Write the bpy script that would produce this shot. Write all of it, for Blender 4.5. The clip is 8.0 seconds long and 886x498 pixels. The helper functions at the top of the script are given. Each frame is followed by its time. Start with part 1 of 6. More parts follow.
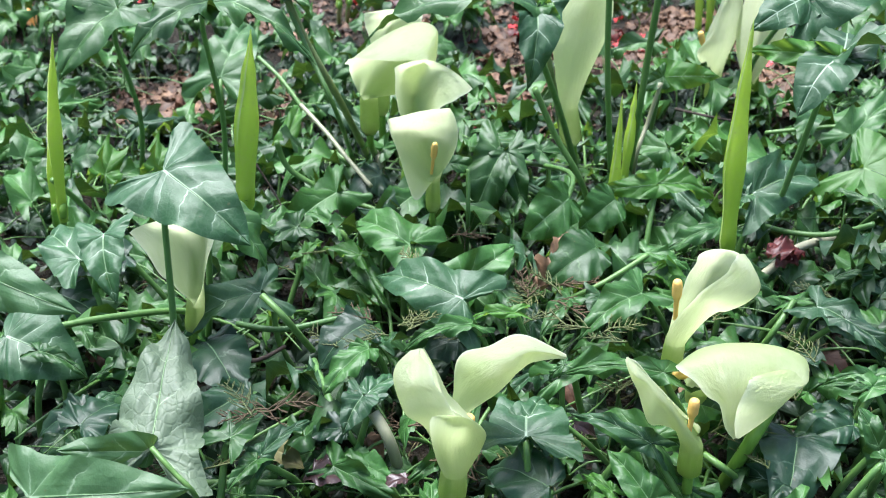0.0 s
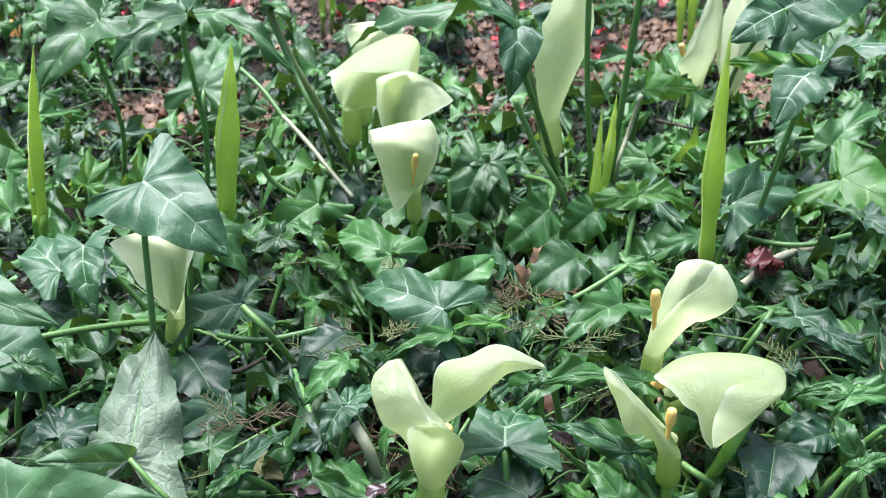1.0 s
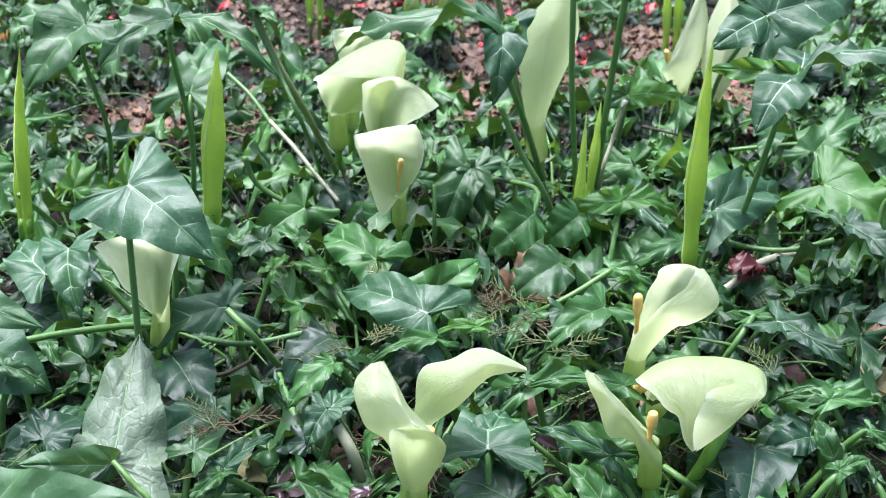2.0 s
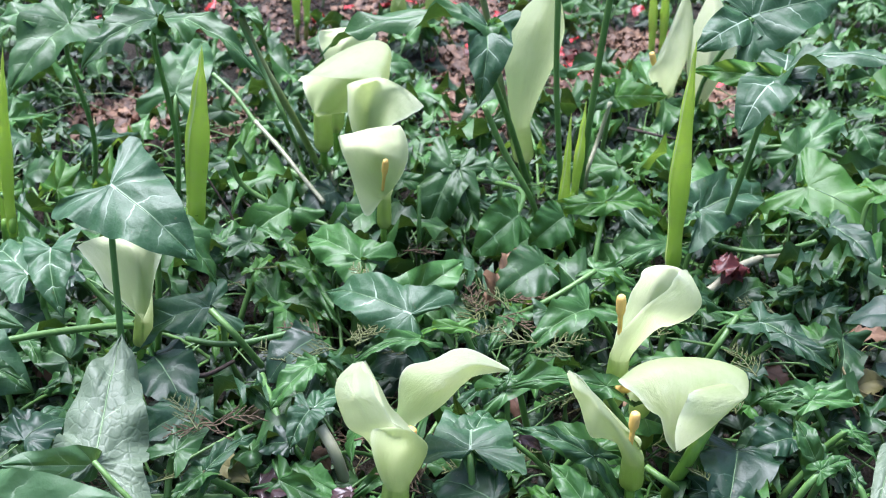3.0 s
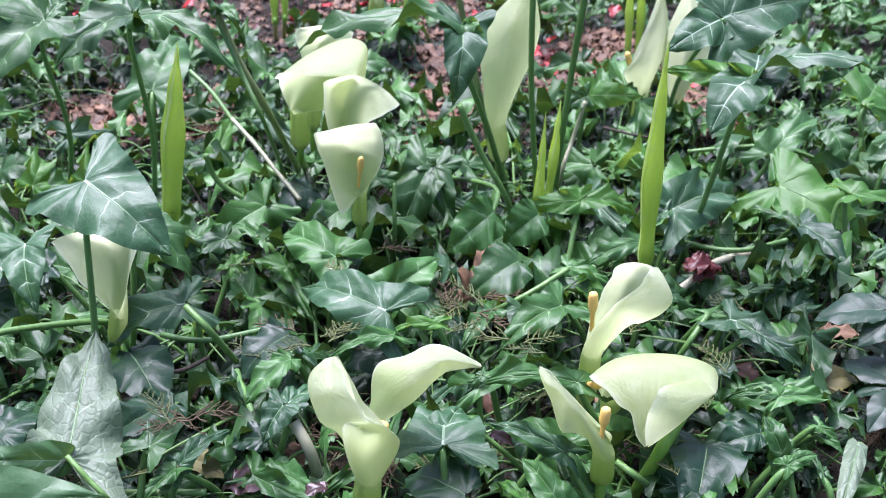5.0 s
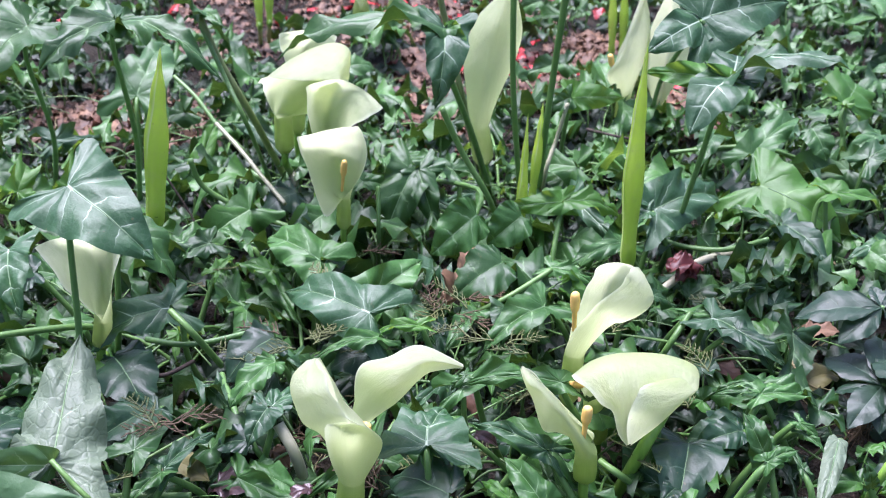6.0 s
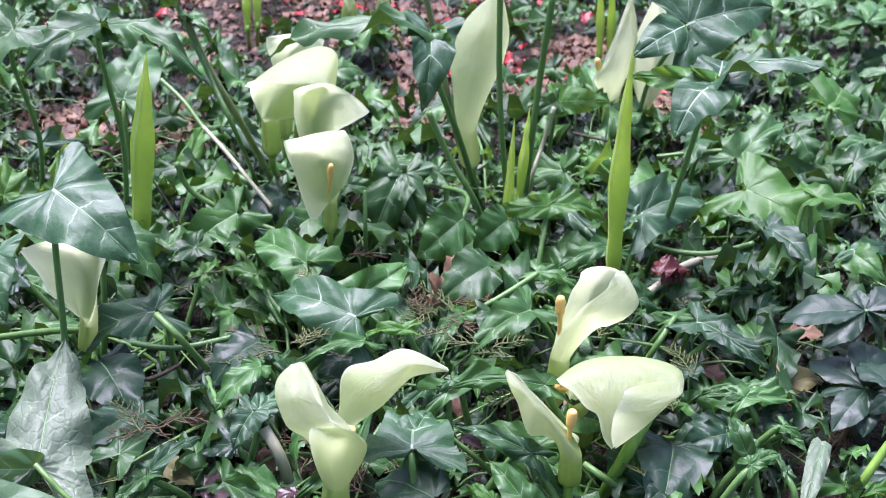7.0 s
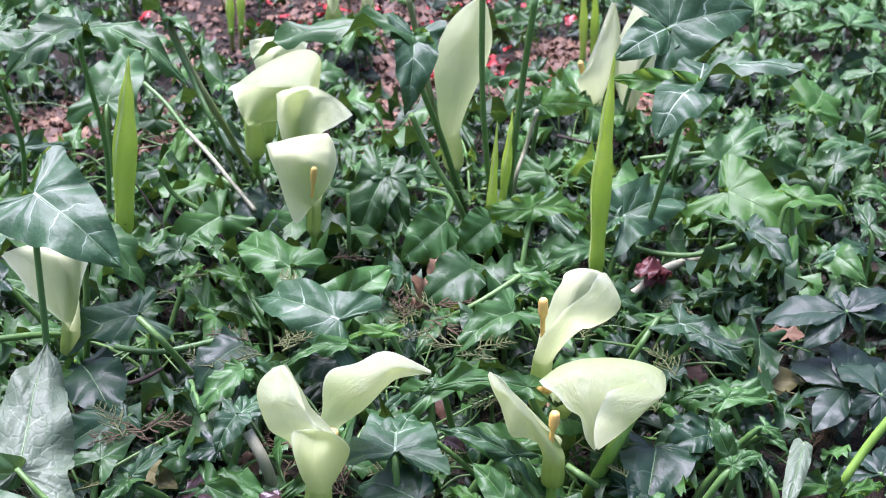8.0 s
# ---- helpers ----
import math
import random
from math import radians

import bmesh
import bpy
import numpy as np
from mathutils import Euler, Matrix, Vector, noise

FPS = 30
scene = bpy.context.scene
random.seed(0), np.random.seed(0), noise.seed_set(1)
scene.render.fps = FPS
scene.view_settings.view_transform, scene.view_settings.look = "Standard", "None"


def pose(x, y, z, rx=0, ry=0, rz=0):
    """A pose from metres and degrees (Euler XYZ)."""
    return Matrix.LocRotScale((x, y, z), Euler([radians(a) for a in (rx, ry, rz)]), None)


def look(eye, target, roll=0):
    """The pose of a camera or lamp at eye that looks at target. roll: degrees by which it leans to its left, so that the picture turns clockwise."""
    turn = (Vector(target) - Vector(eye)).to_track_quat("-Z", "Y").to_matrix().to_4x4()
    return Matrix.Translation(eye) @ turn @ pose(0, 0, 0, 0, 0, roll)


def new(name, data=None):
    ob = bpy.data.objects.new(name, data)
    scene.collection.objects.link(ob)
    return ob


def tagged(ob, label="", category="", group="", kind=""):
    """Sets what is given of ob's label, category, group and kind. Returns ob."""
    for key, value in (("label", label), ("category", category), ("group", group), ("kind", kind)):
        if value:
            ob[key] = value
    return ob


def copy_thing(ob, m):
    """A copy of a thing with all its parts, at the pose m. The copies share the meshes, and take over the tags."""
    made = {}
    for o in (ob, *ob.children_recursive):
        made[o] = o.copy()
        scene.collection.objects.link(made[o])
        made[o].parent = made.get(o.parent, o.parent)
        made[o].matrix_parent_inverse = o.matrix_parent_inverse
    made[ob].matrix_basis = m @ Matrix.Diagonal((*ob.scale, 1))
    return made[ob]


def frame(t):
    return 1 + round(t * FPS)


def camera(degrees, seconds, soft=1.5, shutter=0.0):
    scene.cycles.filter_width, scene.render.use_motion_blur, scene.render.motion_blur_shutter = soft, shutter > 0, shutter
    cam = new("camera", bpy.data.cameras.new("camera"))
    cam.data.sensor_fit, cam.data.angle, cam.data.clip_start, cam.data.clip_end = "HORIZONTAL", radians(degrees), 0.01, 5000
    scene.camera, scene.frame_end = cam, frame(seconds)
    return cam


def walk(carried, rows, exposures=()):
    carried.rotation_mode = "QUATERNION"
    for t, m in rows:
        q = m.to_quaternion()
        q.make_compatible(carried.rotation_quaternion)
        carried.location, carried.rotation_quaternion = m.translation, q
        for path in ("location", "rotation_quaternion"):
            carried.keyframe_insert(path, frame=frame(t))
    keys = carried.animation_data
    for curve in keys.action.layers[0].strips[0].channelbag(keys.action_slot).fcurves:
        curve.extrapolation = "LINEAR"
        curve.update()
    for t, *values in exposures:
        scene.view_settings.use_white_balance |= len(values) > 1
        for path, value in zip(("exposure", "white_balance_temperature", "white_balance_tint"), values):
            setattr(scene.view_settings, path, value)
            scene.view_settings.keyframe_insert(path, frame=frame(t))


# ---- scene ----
cam = camera(44.1, 8.0, soft=1.0)
cam.data.dof.use_dof = True
cam.data.dof.focus_distance = 1.12
cam.data.dof.aperture_fstop = 11.0
PATH = [
    (0, (0.001, -0.061, 0.848), (-0.099, 1.673, -0.144), -2.1),
    (0.5, (0.006, -0.062, 0.851), (-0.084, 1.677, -0.133), -2.1),
    (1, (0.01, -0.065, 0.85), (-0.067, 1.679, -0.125), -1.8),
    (1.5, (0.013, -0.071, 0.852), (-0.054, 1.677, -0.118), -1.6),
    (3, (0.022, -0.073, 0.85), (-0.015, 1.679, -0.113), -0.9),
    (3.5, (0.024, -0.076, 0.852), (-0.003, 1.676, -0.111), -0.8),
    (4, (0.025, -0.078, 0.852), (0.008, 1.674, -0.113), -0.5),
    (4.5, (0.026, -0.079, 0.852), (0.018, 1.672, -0.114), -0.2),
    (6, (0.038, -0.09, 0.854), (0.055, 1.665, -0.105), -0.4),
    (6.5, (0.041, -0.091, 0.855), (0.068, 1.665, -0.101), -0.3),
    (7, (0.043, -0.092, 0.856), (0.078, 1.665, -0.098), -0.1),
    (7.5, (0.044, -0.095, 0.857), (0.091, 1.664, -0.095), 0.0),
    (8, (0.047, -0.094, 0.857), (0.107, 1.665, -0.093), 0.1),
]
walk(cam, [(t, look(eye, target, roll)) for t, eye, target, roll in PATH],
     [(0.0, 2.3, 5820, 11), (3.5, 2.3, 5580, 22), (8.0, 2.3, 5620, 35)])


# ---- world, sun and exposure: a bright overcast day ----
world = bpy.data.worlds.new("overcast_sky")
scene.world = world
world.use_nodes = True
sky = world.node_tree.nodes.new("ShaderNodeTexSky")
sky.sky_type = "NISHITA"
sky.sun_disc = False
sky.sun_elevation = radians(74)
sky.sun_rotation = radians(-40)
sky.dust_density = 5.0
background = world.node_tree.nodes["Background"]
background.inputs["Strength"].default_value = 0.055
world.node_tree.links.new(sky.outputs["Color"], background.inputs["Color"])

sun = new("sun", bpy.data.lights.new("sun", "SUN"))
sun.data.energy = 1.75
sun.data.angle = radians(44)
sun.data.color = (1.0, 0.98, 0.95)
sun.matrix_world = look((-0.55, 1.86, 3.0), (0, 1.2, 0))


# ---- materials ----
def material(name):
    m = bpy.data.materials.new(name)
    m.use_nodes = True
    return m, m.node_tree, m.node_tree.nodes["Principled BSDF"]


def node(nt, kind, **values):
    n = nt.nodes.new("ShaderNode" + kind)
    for key, value in values.items():
        if isinstance(value, bpy.types.NodeSocket):
            nt.links.new(value, n.inputs[key.replace("_", " ")])
        else:
            n.inputs[key.replace("_", " ")].default_value = value
    return n


def calc(nt, operation, a, b=0.0, c=0.0, clamp=False):
    n = nt.nodes.new("ShaderNodeMath")
    n.operation, n.use_clamp = operation, clamp
    for i, value in enumerate((a, b, c)):
        if isinstance(value, bpy.types.NodeSocket):
            nt.links.new(value, n.inputs[i])
        else:
            n.inputs[i].default_value = value
    return n.outputs[0]


def blend(nt, factor, a, b, mode="MIX"):
    n = nt.nodes.new("ShaderNodeMix")
    n.data_type, n.blend_type = "RGBA", mode
    for i, value in ((0, factor), (6, a), (7, b)):
        if isinstance(value, bpy.types.NodeSocket):
            nt.links.new(value, n.inputs[i])
        else:
            n.inputs[i].default_value = value if i == 0 else (*value, 1)
    return n.outputs[2]


def remap(nt, value, a, b, c=0.0, d=1.0):
    n = node(nt, "MapRange", Value=value)
    for key, v in (("From Min", a), ("From Max", b), ("To Min", c), ("To Max", d)):
        n.inputs[key].default_value = v
    return n.outputs[0]


def noisy(nt, coords, scale, detail=3.0, rough=0.55):
    return node(nt, "TexNoise", Vector=coords, Scale=scale, Detail=detail, Roughness=rough).outputs["Fac"]


def bump(nt, bsdf, height, strength, distance):
    n = node(nt, "Bump", Height=height, Strength=strength, Distance=distance)
    nt.links.new(n.outputs[0], bsdf.inputs["Normal"])
    return n


def let_through(nt, bsdf, colour, share):
    """Adds light that shines through a thin leaf."""
    out = nt.nodes["Material Output"]
    t = nt.nodes.new("ShaderNodeBsdfTranslucent")
    if isinstance(colour, bpy.types.NodeSocket):
        nt.links.new(colour, t.inputs["Color"])
    else:
        t.inputs["Color"].default_value = (*colour, 1)
    mix = nt.nodes.new("ShaderNodeMixShader")
    mix.inputs[0].default_value = share
    nt.links.new(bsdf.outputs[0], mix.inputs[1])
    nt.links.new(t.outputs[0], mix.inputs[2])
    nt.links.new(mix.outputs[0], out.inputs["Surface"])


def leaf_material(name, dark, light, vein, strength, veins=6.0, thin=0.05, rough=0.45, share=0.10, net=0.05, shine=(0.25, 0.42, 0.04), islands=False, pillow=0.8, quilted=0.0, halo=0.25):
    """Leaf skin: two greens in patches, a pale midrib, side veins that arch along the blade's own coordinates, finer veins and a net
    between them, a paler zone along the veins, and cushions that swell between them."""
    m, nt, b = material(name)
    tc = nt.nodes.new("ShaderNodeTexCoord")
    if islands:
        rnd = nt.nodes.new("ShaderNodeNewGeometry").outputs["Random Per Island"]
    else:
        rnd = nt.nodes.new("ShaderNodeObjectInfo").outputs["Random"]
    sep = node(nt, "SeparateXYZ", Vector=tc.outputs["UV"])
    across, along = sep.outputs[0], sep.outputs[1]
    wob = noisy(nt, tc.outputs["Object"], 55.0, 3.0)
    q = calc(nt, "ADD", calc(nt, "MULTIPLY", along, veins), calc(nt, "MULTIPLY_ADD", wob, 0.5, calc(nt, "MULTIPLY", rnd, 0.6)))
    near = calc(nt, "PINGPONG", q, 0.5)
    width = calc(nt, "MULTIPLY_ADD", across, -0.62 * thin, thin)
    side = calc(nt, "SUBTRACT", 1.25, calc(nt, "DIVIDE", near, width), clamp=True)
    side = calc(nt, "MULTIPLY", side, remap(nt, across, 0.4, 0.9, 1.0, 0.0))
    side = calc(nt, "MULTIPLY", side, remap(nt, noisy(nt, tc.outputs["Object"], 24.0, 2.0), 0.34, 0.6, 0.25, 1.0))
    between = calc(nt, "PINGPONG", calc(nt, "MULTIPLY_ADD", q, 2.0, calc(nt, "MULTIPLY", wob, 0.8)), 0.5)
    finer = calc(nt, "SUBTRACT", 1.0, calc(nt, "DIVIDE", between, 0.055), clamp=True)
    finer = calc(nt, "MULTIPLY", finer, remap(nt, across, 0.1, 0.8, net, 0.0))
    mid = remap(nt, across, 0.012, 0.045, 1.0, 0.0)
    cells = nt.nodes.new("ShaderNodeTexVoronoi")
    cells.feature = "DISTANCE_TO_EDGE"
    nt.links.new(tc.outputs["Object"], cells.inputs["Vector"])
    cells.inputs["Scale"].default_value = 95.0
    lace = remap(nt, cells.outputs["Distance"], 0.0, 0.09, net, 0.0)
    mask = calc(nt, "MAXIMUM", calc(nt, "MAXIMUM", side, mid), calc(nt, "MAXIMUM", lace, finer))
    zone = calc(nt, "MULTIPLY", calc(nt, "SUBTRACT", 1.0, calc(nt, "DIVIDE", near, 0.24), clamp=True), remap(nt, across, 0.3, 1.0, halo, 0.0))
    zone = calc(nt, "MULTIPLY", zone, remap(nt, noisy(nt, tc.outputs["Object"], 45.0, 3.0), 0.35, 0.65))
    amount = calc(nt, "MULTIPLY", calc(nt, "MAXIMUM", mask, zone), calc(nt, "MULTIPLY_ADD", rnd, 0.6 * strength, 0.65 * strength), clamp=True)
    patches = noisy(nt, tc.outputs["Object"], 14.0, 4.0)
    patches = calc(nt, "MULTIPLY_ADD", rnd, 0.75, calc(nt, "MULTIPLY_ADD", patches, 0.8, -0.36), clamp=True)
    base = blend(nt, patches, dark, light)
    fine = noisy(nt, tc.outputs["Object"], 320.0, 3.0, 0.65)
    base = blend(nt, remap(nt, fine, 0.35, 0.7, 0.0, 0.35), base, dark)
    speck = remap(nt, noisy(nt, tc.outputs["Object"], 170.0, 2.0), 0.70, 0.75, 0.0, 0.6)
    base = blend(nt, speck, base, (0.11, 0.10, 0.04))
    colour = blend(nt, amount, base, vein)
    nt.links.new(colour, b.inputs["Base Color"])
    r = calc(nt, "MULTIPLY_ADD", noisy(nt, tc.outputs["Object"], 26.0, 4.0), 0.16, rough - 0.07)
    nt.links.new(r, b.inputs["Roughness"])
    b.inputs["Specular IOR Level"].default_value = 0.5
    blade_only = remap(nt, along, 0.2, 0.42, 0.15, 1.0)
    cushion = calc(nt, "MULTIPLY", calc(nt, "MULTIPLY", calc(nt, "POWER", near, 0.6), blade_only), calc(nt, "MULTIPLY", remap(nt, across, 0.02, 0.3, 0.0, pillow), remap(nt, across, 0.6, 1.0, 1.0, 0.0)))
    height = calc(nt, "MULTIPLY_ADD", noisy(nt, tc.outputs["Object"], 70.0, 4.0), 0.35, cushion)
    height = calc(nt, "MULTIPLY_ADD", remap(nt, cells.outputs["Distance"], 0.0, 0.16), 0.02 + quilted, height)
    height = calc(nt, "MULTIPLY_ADD", fine, 0.09, height)
    bump(nt, b, height, 0.75, 0.0035)
    let_through(nt, b, blend(nt, 0.5, shine, base), share)
    return m


ARUM_GREEN = leaf_material("arum_leaf_green", (0.012, 0.050, 0.009), (0.062, 0.190, 0.030), (0.30, 0.46, 0.23), 0.66)
ARUM_MARBLED = leaf_material("arum_leaf_marbled", (0.011, 0.044, 0.015), (0.036, 0.118, 0.036), (0.44, 0.56, 0.40), 0.82, veins=7.0, thin=0.036, halo=0.22, rough=0.47)
ARUM_BRIGHT = leaf_material("arum_leaf_bright", (0.034, 0.125, 0.013), (0.085, 0.235, 0.028), (0.32, 0.50, 0.20), 0.62, share=0.30, shine=(0.42, 0.60, 0.06))
ARUM_UNDER = leaf_material("arum_leaf_underside", (0.090, 0.138, 0.080), (0.140, 0.188, 0.114), (0.34, 0.44, 0.28), 0.6, veins=7.0, thin=0.03, rough=0.5, share=0.12, quilted=0.12, pillow=0.8, halo=0.0)
ARUM_PALE = leaf_material("arum_leaf_pale", (0.052, 0.128, 0.044), (0.098, 0.190, 0.076), (0.40, 0.52, 0.34), 0.7, rough=0.46, share=0.2)
IVY_DARK = leaf_material("ivy_leaf_dark", (0.006, 0.029, 0.010), (0.019, 0.076, 0.026), (0.24, 0.34, 0.22), 0.4, pillow=0.45, veins=4.0, thin=0.03, rough=0.42, net=0.1, halo=0.1)
IVY_GREEN = leaf_material("ivy_leaf_green", (0.012, 0.048, 0.009), (0.056, 0.175, 0.030), (0.22, 0.38, 0.14), 0.32, pillow=0.5, veins=4.0, thin=0.03, net=0.1, halo=0.1)
HELLEBORE = leaf_material("hellebore_leaf", (0.007, 0.024, 0.012), (0.021, 0.062, 0.027), (0.14, 0.22, 0.14), 0.3, pillow=0.2, veins=9.0, thin=0.03, rough=0.44, share=0.1, net=0.05, halo=0.0)
COVER_GREEN = leaf_material("cover_leaf_green", (0.010, 0.042, 0.008), (0.074, 0.215, 0.032), (0.26, 0.42, 0.20), 0.4, islands=True)
# darkened copy of the cover green: shade between the leaves, painted in
COVER_SHADED = leaf_material("cover_leaf_shaded", (0.005, 0.018, 0.006), (0.018, 0.058, 0.016), (0.12, 0.18, 0.10), 0.3, rough=0.5, share=0.05, islands=True)


def stalk_material(name, low, high, rough=0.4):
    m, nt, b = material(name)
    tc = nt.nodes.new("ShaderNodeTexCoord")
    rnd = nt.nodes.new("ShaderNodeObjectInfo").outputs["Random"]
    streak = node(nt, "Mapping", Vector=tc.outputs["Object"], Scale=(160, 160, 9)).outputs[0]
    f = calc(nt, "MULTIPLY_ADD", noisy(nt, streak, 1.0), 1.4, calc(nt, "MULTIPLY_ADD", rnd, 0.5, -0.55), clamp=True)
    nt.links.new(blend(nt, f, low, high), b.inputs["Base Color"])
    b.inputs["Roughness"].default_value = rough
    bump(nt, b, noisy(nt, streak, 2.0), 0.25, 0.001)
    return m


STALK = stalk_material("stalk_green", (0.066, 0.155, 0.034), (0.155, 0.285, 0.075))
STALK_DARK = stalk_material("stalk_dark_green", (0.065, 0.150, 0.040), (0.140, 0.280, 0.075))
MIDRIB = stalk_material("leaf_midrib", (0.100, 0.200, 0.075), (0.210, 0.330, 0.150))
STALK_PALE = stalk_material("stalk_pale", (0.220, 0.240, 0.130), (0.400, 0.390, 0.260))
STALK_BROWN = stalk_material("stalk_brown_green", (0.110, 0.150, 0.050), (0.220, 0.280, 0.100))
FLOWER_STALK = stalk_material("flower_stalk", (0.130, 0.270, 0.030), (0.240, 0.410, 0.060))
TWIG = stalk_material("twig_bark", (0.030, 0.020, 0.015), (0.085, 0.060, 0.045), 0.8)
STRAW = stalk_material("dry_straw", (0.170, 0.140, 0.060), (0.330, 0.290, 0.130), 0.7)
SPRIG = stalk_material("conifer_green", (0.050, 0.070, 0.016), (0.130, 0.145, 0.040), 0.6)
SPRIG_BROWN = stalk_material("conifer_brown", (0.055, 0.034, 0.014), (0.125, 0.080, 0.036), 0.7)


def spathe_material(name, tube, blade, tip, share=0.58):
    """Waxy sheath: green at the tube, pale above, fine lengthwise ribs and a faint mottle."""
    m, nt, b = material(name)
    tc = nt.nodes.new("ShaderNodeTexCoord")
    rnd = nt.nodes.new("ShaderNodeObjectInfo").outputs["Random"]
    sep = node(nt, "SeparateXYZ", Vector=tc.outputs["UV"])
    across, along = sep.outputs[0], sep.outputs[1]
    patch = noisy(nt, tc.outputs["Object"], 22.0, 4.0)
    v = calc(nt, "ADD", along, calc(nt, "MULTIPLY_ADD", patch, 0.16, -0.08))
    c = blend(nt, remap(nt, v, 0.22, 0.60), tube, blade)
    c = blend(nt, remap(nt, v, 0.6, 1.05), c, tip)
    stretch = node(nt, "Mapping", Vector=tc.outputs["UV"], Scale=(34, 2.2, 1)).outputs[0]
    ribs = noisy(nt, stretch, 1.6, 3.0)
    c = blend(nt, remap(nt, ribs, 0.42, 0.72, 0.0, 0.22), c, (0.46, 0.57, 0.22))
    mottle = remap(nt, noisy(nt, tc.outputs["Object"], 75.0, 5.0), 0.48, 0.72, 0.0, 0.4)
    c = blend(nt, mottle, c, (0.42, 0.55, 0.22))
    c = blend(nt, calc(nt, "MULTIPLY", rnd, 0.16), c, (0.52, 0.62, 0.26))
    rim = remap(nt, calc(nt, "ABSOLUTE", calc(nt, "SUBTRACT", across, 0.5)), 0.455, 0.495)
    c = blend(nt, calc(nt, "MULTIPLY", rim, remap(nt, along, 0.35, 0.5, 0.0, 0.7)), c, (0.76, 0.80, 0.66))
    bruise = remap(nt, noisy(nt, tc.outputs["Object"], 130.0, 2.0), 0.72, 0.77, 0.0, 0.45)
    c = blend(nt, bruise, c, (0.30, 0.30, 0.12))
    nt.links.new(c, b.inputs["Base Color"])
    b.inputs["Roughness"].default_value = 0.42
    crinkle = noisy(nt, node(nt, "Mapping", Vector=tc.outputs["UV"], Scale=(16, 9, 1)).outputs[0], 2.0, 5.0, 0.65)
    bump(nt, b, calc(nt, "MULTIPLY_ADD", crinkle, 1.3, calc(nt, "MULTIPLY_ADD", patch, 1.6, calc(nt, "MULTIPLY", ribs, 0.3))), 0.65, 0.004)
    let_through(nt, b, blend(nt, 0.5, c, (0.82, 0.88, 0.50)), share)
    return m


SPATHE = spathe_material("spathe_pale", (0.260, 0.430, 0.040), (0.570, 0.630, 0.400), (0.610, 0.650, 0.500))
SPATHE_GREEN = spathe_material("spathe_greenish", (0.230, 0.400, 0.040), (0.560, 0.640, 0.370), (0.610, 0.670, 0.460))
BUD = spathe_material("spathe_bud", (0.400, 0.620, 0.040), (0.560, 0.780, 0.050), (0.560, 0.780, 0.070), 0.55)

SPADIX, nt, b = material("spadix_yellow")
tc = nt.nodes.new("ShaderNodeTexCoord")
cells = node(nt, "TexVoronoi", Vector=tc.outputs["Object"], Scale=900.0)
nt.links.new(blend(nt, noisy(nt, tc.outputs["Object"], 60.0), (0.80, 0.46, 0.09), (0.88, 0.60, 0.19)), b.inputs["Base Color"])
b.inputs["Roughness"].default_value = 0.55
bump(nt, b, cells.outputs["Distance"], 0.4, 0.0008)

SOIL, nt, b = material("humus_soil")
tc = nt.nodes.new("ShaderNodeTexCoord")
n1 = noisy(nt, tc.outputs["Object"], 14.0, 6.0)
n2 = noisy(nt, tc.outputs["Object"], 120.0, 5.0, 0.7)
crumbs = node(nt, "TexVoronoi", Vector=tc.outputs["Object"], Scale=150.0)
c = blend(nt, remap(nt, n1, 0.3, 0.7), (0.010, 0.0075, 0.003), (0.032, 0.024, 0.011))
c = blend(nt, remap(nt, n2, 0.45, 0.7, 0.0, 0.6), c, (0.068, 0.049, 0.024))
c = blend(nt, 0.25, c, crumbs.outputs["Color"], "MULTIPLY")
nt.links.new(c, b.inputs["Base Color"])
b.inputs["Roughness"].default_value = 0.9
bump(nt, b, calc(nt, "ADD", n2, crumbs.outputs["Distance"]), 0.9, 0.012)


def litter_material(name, dark, light, spot, islands=False, rough=0.6):
    m, nt, b = material(name)
    tc = nt.nodes.new("ShaderNodeTexCoord")
    if islands:
        rnd = nt.nodes.new("ShaderNodeNewGeometry").outputs["Random Per Island"]
    else:
        rnd = nt.nodes.new("ShaderNodeObjectInfo").outputs["Random"]
    f = calc(nt, "MULTIPLY_ADD", noisy(nt, tc.outputs["Object"], 40.0, 4.0), 0.8, calc(nt, "MULTIPLY_ADD", rnd, 0.9, -0.35), clamp=True)
    c = blend(nt, f, dark, light)
    c = blend(nt, remap(nt, noisy(nt, tc.outputs["Object"], 130.0, 3.0), 0.55, 0.7, 0.0, 0.6), c, spot)
    nt.links.new(c, b.inputs["Base Color"])
    b.inputs["Roughness"].default_value = rough
    bump(nt, b, noisy(nt, tc.outputs["Object"], 80.0, 4.0), 0.5, 0.003)
    let_through(nt, b, light, 0.1)
    return m


DEAD_LEAF = litter_material("dead_leaf_brown", (0.050, 0.022, 0.011), (0.200, 0.098, 0.052), (0.060, 0.030, 0.020))
DEAD_PINK = litter_material("dead_leaf_pinkish", (0.150, 0.082, 0.042), (0.280, 0.170, 0.092), (0.120, 0.065, 0.042))
DEAD_PURPLE = litter_material("dead_leaf_purple", (0.026, 0.013, 0.013), (0.080, 0.042, 0.042), (0.015, 0.008, 0.010), rough=0.3)
RED_LEAF = litter_material("fallen_petal_red", (0.250, 0.010, 0.012), (0.560, 0.035, 0.035), (0.140, 0.012, 0.012), rough=0.4)
RED_DARK = litter_material("fallen_leaf_dark_red", (0.036, 0.006, 0.005), (0.105, 0.018, 0.013), (0.030, 0.006, 0.006), rough=0.45)
